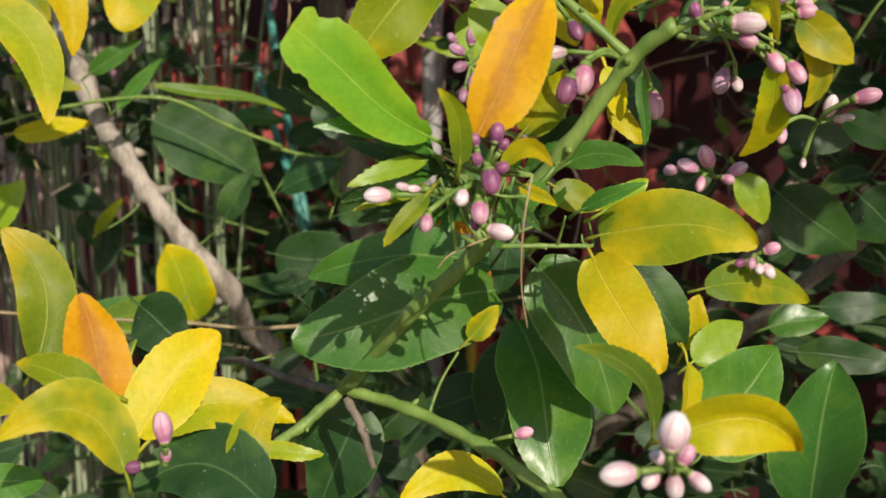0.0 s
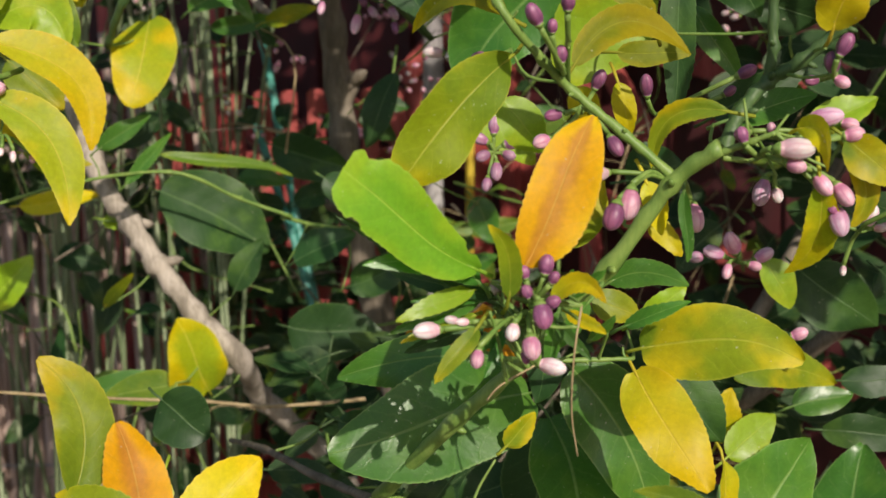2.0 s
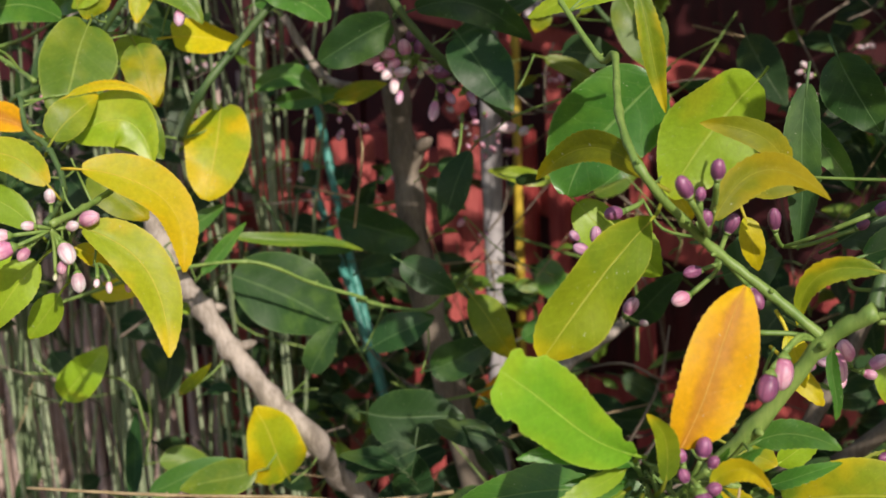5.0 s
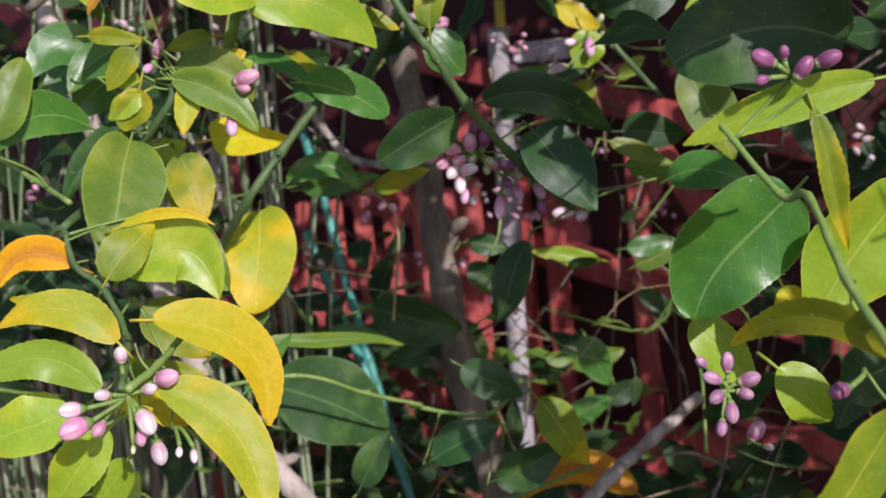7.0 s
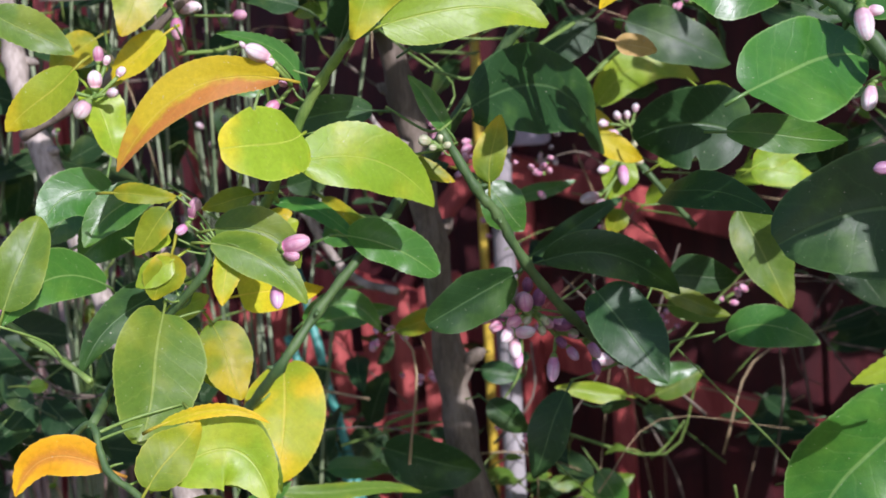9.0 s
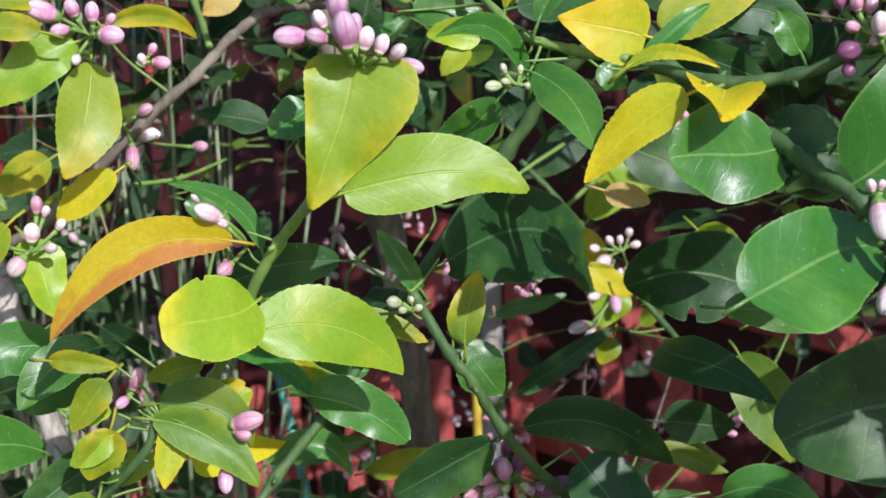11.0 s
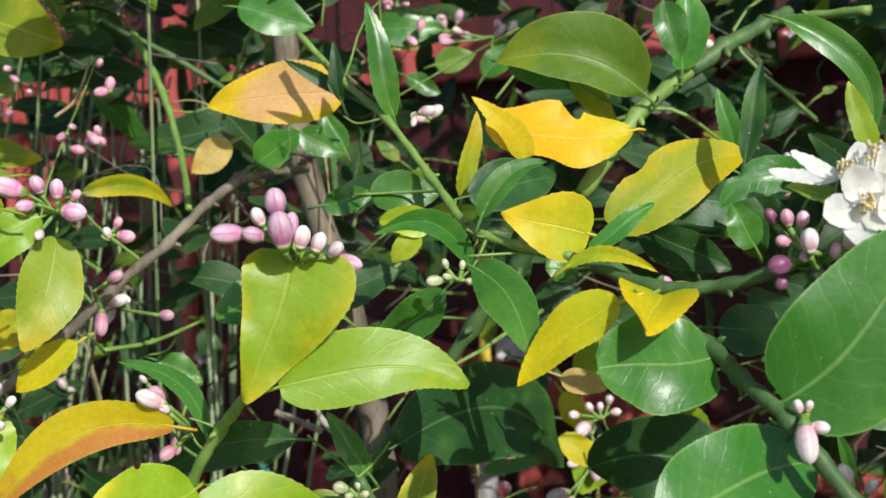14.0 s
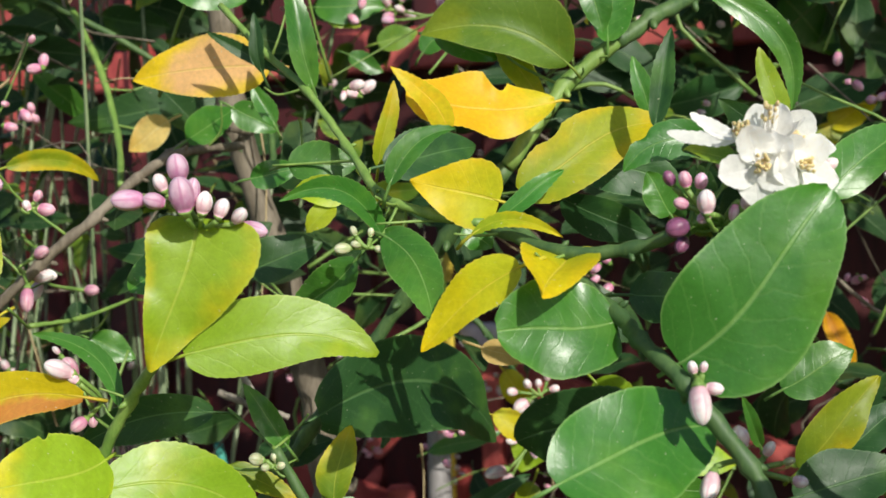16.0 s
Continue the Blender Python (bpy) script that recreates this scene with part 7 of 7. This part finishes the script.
bud_cluster((0.048, 1.360, 1.250),
            ("white", (0.031, 1.360, 1.242), (-0.79, -0.35, -0.50), 0.0164, 0.0109),
            ("white", (0.024, 1.360, 1.254), (-0.89, -0.43, 0.15), 0.0102, 0.0073),
            ("white", (0.054, 1.360, 1.266), (0.11, -0.30, 0.95), 0.0092, 0.0065),
            ("white", (0.037, 1.360, 1.260), (-0.46, -0.30, 0.84), 0.0092, 0.0065),
            ("white", (0.059, 1.360, 1.255), (0.96, -0.23, 0.16), 0.0092, 0.0065),
            ("white", (0.046, 1.360, 1.260), (0.03, -0.24, 0.97), 0.0082, 0.0058))
bud_cluster((0.078, 0.920, 1.390),
            ("pink", (0.059, 0.910, 1.412), (-0.25, -0.20, 0.95), 0.0085, 0.0060),
            ("lilac", (0.067, 0.912, 1.411), (0.11, -0.40, 0.91), 0.0085, 0.0060),
            ("purple", (0.053, 0.915, 1.413), (-0.48, -0.18, 0.86), 0.0080, 0.0056),
            ("white", (0.066, 0.900, 1.401), (-0.07, -0.18, 0.98), 0.0122, 0.0081),
            ("pink", (0.057, 0.910, 1.401), (-0.92, -0.21, 0.32), 0.0079, 0.0056),
            ("pink", (0.066, 0.905, 1.394), (-0.90, -0.27, -0.33), 0.0073, 0.0052),
            ("purple", (0.055, 0.910, 1.390), (-0.95, -0.21, -0.23), 0.0124, 0.0093),
            ("white", (0.088, 0.905, 1.401), (0.55, -0.39, 0.74), 0.0118, 0.0079),
            ("lilac", (0.082, 0.910, 1.396), (-0.36, -0.19, -0.91), 0.0091, 0.0060),
            ("purple", (0.059, 0.920, 1.382), (-0.51, -0.46, -0.73), 0.0098, 0.0065))
bud_cluster((0.117, 0.910, 1.411),
            ("white", (0.127, 0.910, 1.416), (0.73, -0.44, 0.53), 0.0097, 0.0060))
bud_cluster((0.056, 0.885, 1.318),
            ("white", (0.054, 0.878, 1.313), (-0.01, -0.37, -0.93), 0.0192, 0.0096),
            ("white", (0.053, 0.885, 1.328), (-0.25, -0.09, 0.96), 0.0065, 0.0046),
            ("white", (0.058, 0.885, 1.328), (0.21, -0.25, 0.95), 0.0054, 0.0038),
            ("white", (0.061, 0.880, 1.319), (0.88, -0.46, -0.12), 0.0086, 0.0057))
bud_cluster((0.079, 0.890, 1.281),
            ("white", (0.075, 0.890, 1.295), (-0.33, -0.35, 0.88), 0.0126, 0.0074),
            ("white", (0.059, 0.885, 1.275), (-0.39, -0.45, -0.80), 0.0157, 0.0081),
            ("white", (0.098, 0.880, 1.276), (0.84, -0.53, -0.11), 0.0076, 0.0054),
            ("white", (0.091, 0.900, 1.287), (0.45, -0.26, 0.85), 0.0084, 0.0049),
            ("tiny", (0.100, 0.900, 1.281), (0.87, -0.37, 0.32), 0.0062, 0.0034))
bud_cluster((-0.090, 1.300, 1.496),
            ("white", (-0.085, 1.300, 1.503), (0.78, -0.29, 0.55), 0.0150, 0.0088),
            ("white", (-0.098, 1.300, 1.499), (-0.92, -0.10, 0.39), 0.0132, 0.0077))
bud_cluster((-0.020, 1.500, 1.591),
            ("white", (-0.012, 1.500, 1.596), (0.65, -0.18, 0.74), 0.0149, 0.0082),
            ("white", (-0.023, 1.500, 1.572), (-0.33, -0.23, -0.92), 0.0138, 0.0076),
            ("lilac", (-0.063, 1.500, 1.587), (-1.00, -0.09, 0.04), 0.0137, 0.0076),
            ("white", (-0.052, 1.500, 1.597), (-0.87, -0.29, 0.39), 0.0114, 0.0063))
bud_cluster((-0.103, 1.250, 1.496),
            ("white", (-0.093, 1.250, 1.499), (0.88, -0.45, 0.15), 0.0135, 0.0079),
            ("white", (-0.103, 1.250, 1.492), (-0.24, -0.37, -0.90), 0.0090, 0.0049))
blossom((0.089, 0.896, 1.417), (-0.12, -0.95, 0.05), ((15, 18, 0.95), (85, 8, 0.95), (150, 15, 0.9), (215, 25, 0.9), (285, 30, 0.95)), 0.021, broad=0.80)
blossom((0.109, 0.899, 1.415), (0.22, -0.93, 0.12), ((10, 20, 0.9), (80, 12, 0.95), (160, 8, 1.0), (235, 25, 0.9), (300, 30, 0.9)), 0.020, broad=0.80)
blossom((0.099, 0.911, 1.426), (-0.05, -0.45, 0.89), ((20, 48, 0.95), (90, 20, 1.0), (160, 48, 0.95), (230, 60, 0.9), (300, 60, 0.9)), 0.023, broad=0.75, long=2.0)
blossom((0.084, 0.906, 1.429), (-0.10, -0.80, 0.55), ((322, 6, 1.10), (350, 4, 1.38)), 0.024, broad=0.34, long=1.3)
blossom((0.110, 0.917, 1.426), (0.25, -0.70, 0.66), ((0, 40, 0.9), (75, 20, 1.0), (150, 25, 1.0), (220, 45, 0.9), (290, 50, 0.9)), 0.022, broad=0.80)
leaf("moss", (0.091, 0.927, 1.420), (0.060, 0.914, 1.426), 0.014, (0.19, -0.84, 0.51), -0.03, 0.05, 25, 0.00)
bud_cluster((-0.085, 1.140, 1.129),
            ("lilac", (-0.106, 1.130, 1.151), (-0.44, -0.07, 0.90), 0.0147, 0.0086),
            ("pink", (-0.112, 1.130, 1.144), (-0.88, -0.14, 0.46), 0.0128, 0.0085),
            ("pink", (-0.105, 1.125, 1.136), (-0.93, -0.37, 0.04), 0.0137, 0.0092),
            ("lilac", (-0.093, 1.125, 1.141), (-0.10, -0.33, 0.94), 0.0157, 0.0111),
            ("purple", (-0.088, 1.135, 1.151), (0.08, -0.14, 0.99), 0.0119, 0.0079),
            ("purple", (-0.081, 1.130, 1.142), (0.27, 0.05, 0.96), 0.0157, 0.0092),
            ("pink", (-0.112, 1.120, 1.127), (-0.95, -0.17, -0.28), 0.0127, 0.0090),
            ("pink", (-0.102, 1.115, 1.129), (-0.87, -0.32, -0.37), 0.0126, 0.0089),
            ("tiny", (-0.092, 1.120, 1.129), (-0.60, -0.49, -0.63), 0.0088, 0.0066),
            ("tiny", (-0.078, 1.130, 1.125), (0.65, -0.25, -0.72), 0.0089, 0.0067),
            ("tiny", (-0.081, 1.125, 1.119), (0.12, -0.36, -0.93), 0.0079, 0.0059),
            ("purple", (-0.064, 1.140, 1.119), (0.91, -0.41, -0.10), 0.0170, 0.0099),
            ("purple", (-0.052, 1.140, 1.123), (0.85, -0.46, 0.26), 0.0159, 0.0093),
            ("tiny", (-0.056, 1.140, 1.112), (0.91, -0.30, -0.30), 0.0090, 0.0067),
            ("purple", (-0.065, 1.140, 1.106), (0.48, -0.49, -0.73), 0.0110, 0.0073),
            ("lilac", (-0.100, 1.120, 1.101), (-0.16, -0.48, -0.86), 0.0147, 0.0074))
bud_cluster((-0.047, 1.150, 1.103),
            ("lilac", (-0.039, 1.150, 1.096), (0.45, -0.24, -0.86), 0.0152, 0.0076),
            ("purple", (-0.038, 1.150, 1.083), (0.12, -0.40, -0.91), 0.0132, 0.0066))
bud_cluster((-0.291, 0.860, 1.011),
            ("white", (-0.276, 0.840, 0.999), (0.03, -0.32, -0.95), 0.0087, 0.0044),
            ("pink", (-0.267, 0.850, 0.996), (0.37, -0.35, -0.86), 0.0066, 0.0039),
            ("white", (-0.284, 0.840, 1.002), (-0.06, -0.57, -0.82), 0.0065, 0.0043))
leaf("olive", (-0.324, 1.040, 1.206), (-0.338, 1.040, 1.178), 0.025, (0.29, -0.95, -0.15), 0.00, 0.00, 7, 0.00, blunt=0.4)
leaf("lime", (-0.269, 1.050, 1.209), (-0.245, 1.060, 1.218), 0.022, (0.19, -0.87, 0.46), 0.00, 0.01, 11, 0.00)
leaf("green", (-0.265, 1.160, 1.223), (-0.204, 1.120, 1.191), 0.013, (-0.29, -0.83, 0.47), -0.11, 0.00, 6, 0.00)
leaf("moss", (-0.299, 1.035, 1.211), (-0.243, 1.030, 1.169), 0.027, (0.12, -0.96, 0.27), -0.12, 0.03, 21, 0.00)
leaf("lime", (-0.344, 1.050, 1.216), (-0.326, 1.050, 1.214), 0.018, (0.03, -0.93, 0.38), 0.00, 0.02, 17, -0.30)
leaf("green", (-0.371, 1.120, 1.242), (-0.416, 1.100, 1.221), 0.033, (0.28, -0.92, 0.28), 0.23, 0.04, 11, 0.00)
leaf("green", (-0.342, 1.120, 1.240), (-0.389, 1.100, 1.208), 0.031, (0.09, -0.89, 0.44), 0.12, 0.03, 19, 0.00)
leaf("green", (0.031, 0.599, 0.945), (-0.002, 0.583, 0.947), 0.006, (0.43, -0.84, 0.33), 0.00, 0.07, 26, 0.00, stalk=0.004)
leaf("green", (0.029, 0.599, 0.943), (-0.013, 0.582, 0.932), 0.007, (0.24, -0.88, 0.40), 0.00, 0.07, 26, 0.00, stalk=0.004)
leaf("olive", (0.028, 0.599, 0.937), (-0.007, 0.582, 0.928), 0.006, (0.31, -0.87, 0.38), 0.00, 0.05, 26, 0.00, stalk=0.004)
leaf("dark", (0.031, 0.599, 0.933), (0.014, 0.583, 0.915), 0.007, (0.50, -0.83, 0.26), 0.00, 0.05, 26, 0.00, stalk=0.004)
leaf("dark", (0.036, 0.599, 0.945), (0.011, 0.583, 0.957), 0.007, (0.41, -0.87, -0.29), 0.00, 0.07, 26, 0.00, stalk=0.004)
leaf("green", (0.032, 0.599, 0.950), (-0.002, 0.583, 0.963), 0.006, (0.48, -0.86, 0.19), 0.00, 0.04, 26, 0.00, stalk=0.004)
leaf("green", (0.041, 0.599, 0.929), (0.031, 0.584, 0.910), 0.006, (0.31, -0.82, 0.48), 0.00, 0.04, 26, 0.00, stalk=0.004)
leaf("dark", (0.066, 0.600, 0.932), (0.081, 0.586, 0.917), 0.006, (-0.43, -0.83, 0.36), 0.00, 0.03, 26, 0.00, stalk=0.004)
leaf("olive", (0.071, 0.601, 0.937), (0.088, 0.587, 0.929), 0.007, (-0.38, -0.75, 0.54), 0.00, 0.02, 26, 0.00, stalk=0.004)
leaf("lime", (0.047, 0.600, 0.949), (0.040, 0.585, 0.972), 0.005, (0.36, -0.82, -0.44), 0.00, 0.04, 26, 0.00, stalk=0.004)
leaf("green", (0.067, 0.601, 0.945), (0.073, 0.586, 0.960), 0.005, (-0.16, -0.73, -0.66), 0.00, 0.03, 26, 0.00, stalk=0.004)
leaf("lime", (0.026, 0.599, 0.948), (0.008, 0.583, 0.943), 0.005, (0.56, -0.75, 0.36), 0.00, 0.03, 26, 0.00, stalk=0.004)
leaf("green", (0.082, 0.601, 0.923), (0.092, 0.587, 0.938), 0.006, (-0.25, -0.78, -0.57), 0.00, 0.04, 26, 0.00, stalk=0.004)
leaf("green", (0.036, 0.599, 0.926), (0.023, 0.584, 0.918), 0.005, (0.37, -0.66, 0.65), 0.00, 0.07, 26, 0.00, stalk=0.004)
leaf("green", (0.074, 0.601, 0.945), (0.088, 0.587, 0.959), 0.006, (-0.64, -0.76, -0.12), 0.00, 0.05, 26, 0.00, stalk=0.004)
leaf("dark", (0.069, 0.700, 0.897), (0.061, 0.699, 0.864), 0.019, (-0.13, -0.99, 0.04), 0.00, 0.05, 8, 0.00)
leaf("orange", (0.027, 0.619, 0.917), (0.055, 0.630, 0.909), 0.006, (0.43, -0.82, 0.37), 0.00, 0.01, 20, 0.00)
leaf("olive", (0.044, 0.718, 0.833), (0.061, 0.719, 0.853), 0.015, (0.15, -0.98, -0.09), 0.00, 0.02, 19, 0.00)
leaf("dark", (-0.078, 0.940, 0.783), (-0.039, 0.942, 0.774), 0.028, (0.03, -1.00, -0.05), 0.00, 0.07, 9, 0.00)
leaf("olive", (-0.390, 1.174, 0.977), (-0.328, 1.177, 0.964), 0.019, (0.13, -0.89, 0.44), 0.00, 0.03, 22, 0.00)
leaf("lime", (-0.367, 1.195, 0.952), (-0.394, 1.174, 0.988), 0.016, (0.63, -0.78, 0.02), 0.00, 0.01, 16, 0.00)
leaf("green", (-0.321, 1.177, 0.979), (-0.271, 1.180, 1.009), 0.019, (-0.01, -1.00, 0.08), 0.00, 0.05, 19, 0.00)
leaf("green", (-0.297, 1.178, 0.946), (-0.252, 1.180, 0.992), 0.014, (-0.07, -0.99, 0.11), 0.00, 0.00, 25, 0.00)
leaf("dark", (-0.368, 1.175, 1.096), (-0.397, 1.174, 1.123), 0.023, (0.38, -0.85, 0.37), 0.00, 0.05, 12, 0.00)
leaf("dark", (-0.167, 1.150, 1.370), (-0.119, 1.150, 1.387), 0.030, (-0.07, -0.97, 0.21), 0.00, 0.04, 18, 0.00)
leaf("dark", (-0.158, 1.150, 1.326), (-0.124, 1.150, 1.354), 0.026, (0.14, -0.97, -0.17), 0.00, 0.07, 13, 0.00)
leaf("green", (-0.225, 1.300, 1.467), (-0.191, 1.350, 1.496), 0.027, (0.54, -0.67, 0.51), 0.00, 0.00, 14, 0.00)
leaf("green", (0.020, 1.000, 1.257), (0.096, 1.000, 1.246), 0.023, (0.00, -1.00, 0.01), 0.00, 0.06, 6, 0.00)
leaf("lime", (0.089, 1.150, 1.222), (0.134, 1.150, 1.244), 0.021, (-0.09, -0.98, 0.18), 0.00, 0.01, 8, 0.00)
leaf("yellow", (0.002, 1.300, 1.245), (0.043, 1.300, 1.223), 0.022, (0.06, -0.99, 0.11), 0.00, 0.03, 10, 0.00)
leaf("lime", (0.057, 1.300, 1.218), (0.094, 1.300, 1.232), 0.019, (-0.15, -0.91, 0.39), 0.00, 0.07, 26, 0.00)
leaf("lime", (0.083, 1.450, 1.170), (0.110, 1.450, 1.191), 0.018, (-0.25, -0.92, 0.32), 0.00, 0.06, 26, 0.00)
leaf("moss", (0.095, 1.500, 0.963), (0.147, 1.500, 0.983), 0.028, (-0.14, -0.92, 0.36), 0.00, 0.04, 12, 0.00)
leaf("yellow", (0.111, 1.000, 1.030), (0.125, 1.000, 1.000), 0.025, (0.11, -0.99, 0.05), 0.00, 0.03, 20, 0.00)
leaf("dark", (0.130, 1.700, 0.894), (0.172, 1.700, 0.860), 0.026, (0.13, -0.98, 0.16), 0.00, 0.08, 18, 0.00)
leaf("moss", (0.028, 1.600, 0.828), (0.091, 1.600, 0.845), 0.028, (-0.08, -0.95, 0.31), 0.00, 0.03, 24, 0.00)
leaf("green", (0.003, 1.500, 0.793), (0.057, 1.500, 0.816), 0.029, (-0.17, -0.90, 0.40), 0.00, 0.02, 19, 0.00)
leaf("lime", (-0.120, 1.500, 1.599), (-0.089, 1.500, 1.582), 0.022, (0.02, -1.00, 0.04), 0.00, 0.06, 16, 0.00)
leaf("moss", (-0.074, 1.500, 1.566), (-0.036, 1.500, 1.575), 0.024, (-0.03, -0.99, 0.10), 0.00, 0.00, 17, 0.00)
leaf("green", (-0.037, 1.400, 1.542), (-0.011, 1.400, 1.570), 0.024, (-0.23, -0.95, 0.21), 0.00, 0.01, 16, 0.00)
leaf("green", (-0.101, 1.500, 1.556), (-0.070, 1.500, 1.539), 0.019, (0.04, -1.00, 0.07), 0.00, 0.03, 25, 0.00)
leaf("lime", (0.044, 1.600, 1.622), (0.078, 1.600, 1.598), 0.026, (0.03, -1.00, 0.04), 0.00, 0.08, 6, 0.00)
bud_cluster((-0.053, 1.550, 1.605),
            ("white", (-0.064, 1.550, 1.615), (-0.39, -0.44, 0.81), 0.0155, 0.0097),
            ("lilac", (-0.047, 1.550, 1.619), (0.30, -0.27, 0.92), 0.0143, 0.0090),
            ("pink", (-0.062, 1.550, 1.599), (-0.86, -0.42, -0.29), 0.0131, 0.0082),
            ("white", (-0.041, 1.550, 1.600), (0.92, -0.24, -0.31), 0.0119, 0.0080),
            ("pink", (-0.070, 1.550, 1.607), (-0.90, -0.36, 0.22), 0.0107, 0.0072))
bud_cluster((-0.012, 1.500, 1.588),
            ("white", (-0.001, 1.500, 1.598), (0.53, -0.16, 0.83), 0.0161, 0.0094),
            ("lilac", (-0.014, 1.500, 1.601), (-0.17, -0.23, 0.96), 0.0126, 0.0079),
            ("pink", (-0.022, 1.500, 1.570), (-0.31, -0.51, -0.80), 0.0138, 0.0086),
            ("white", (-0.007, 1.500, 1.572), (0.29, -0.43, -0.86), 0.0115, 0.0077),
            ("pink", (0.004, 1.500, 1.585), (0.86, -0.49, -0.11), 0.0115, 0.0077))
bud_cluster((0.160, 1.500, 1.585),
            ("white", (0.167, 1.450, 1.571), (0.91, -0.37, -0.21), 0.0188, 0.0094),
            ("white", (0.154, 1.450, 1.565), (0.37, -0.36, -0.86), 0.0122, 0.0071),
            ("pink", (0.155, 1.500, 1.596), (-0.25, -0.29, 0.92), 0.0116, 0.0077))


def twiglets():
    """Short thin twigs that carry the leaves and buds from the nearest branch."""
    verts, faces = [], []
    for k, foot in enumerate(JOINTS):
        near = min(WOOD, key=lambda p: (p - foot).length_squared + (0.002 if p.z > foot.z else 0))
        gap = (near - foot).length
        if not 0.006 < gap < 0.075:
            continue
        rng = random.Random(k)
        sag = Vector((rng.uniform(-1, 1), rng.uniform(0, 1), rng.uniform(-1, 0.2))) * gap * 0.14
        row = curve_through([near, (near + foot) / 2 + sag, foot], 4)
        r = 0.0008 + 0.006 * gap
        tv, tf = tube_data(row, [r * (1 - 0.35 * q / len(row)) for q in range(len(row))], 6)
        off = len(verts)
        verts += tv
        faces += [tuple(i + off for i in f) for f in tf]
    return tagged(mesh_of("brushwood", verts, faces, [TWIG], lemon_tree, "thin green twigs carrying leaves and buds"), kind="stuff")


twiglets()
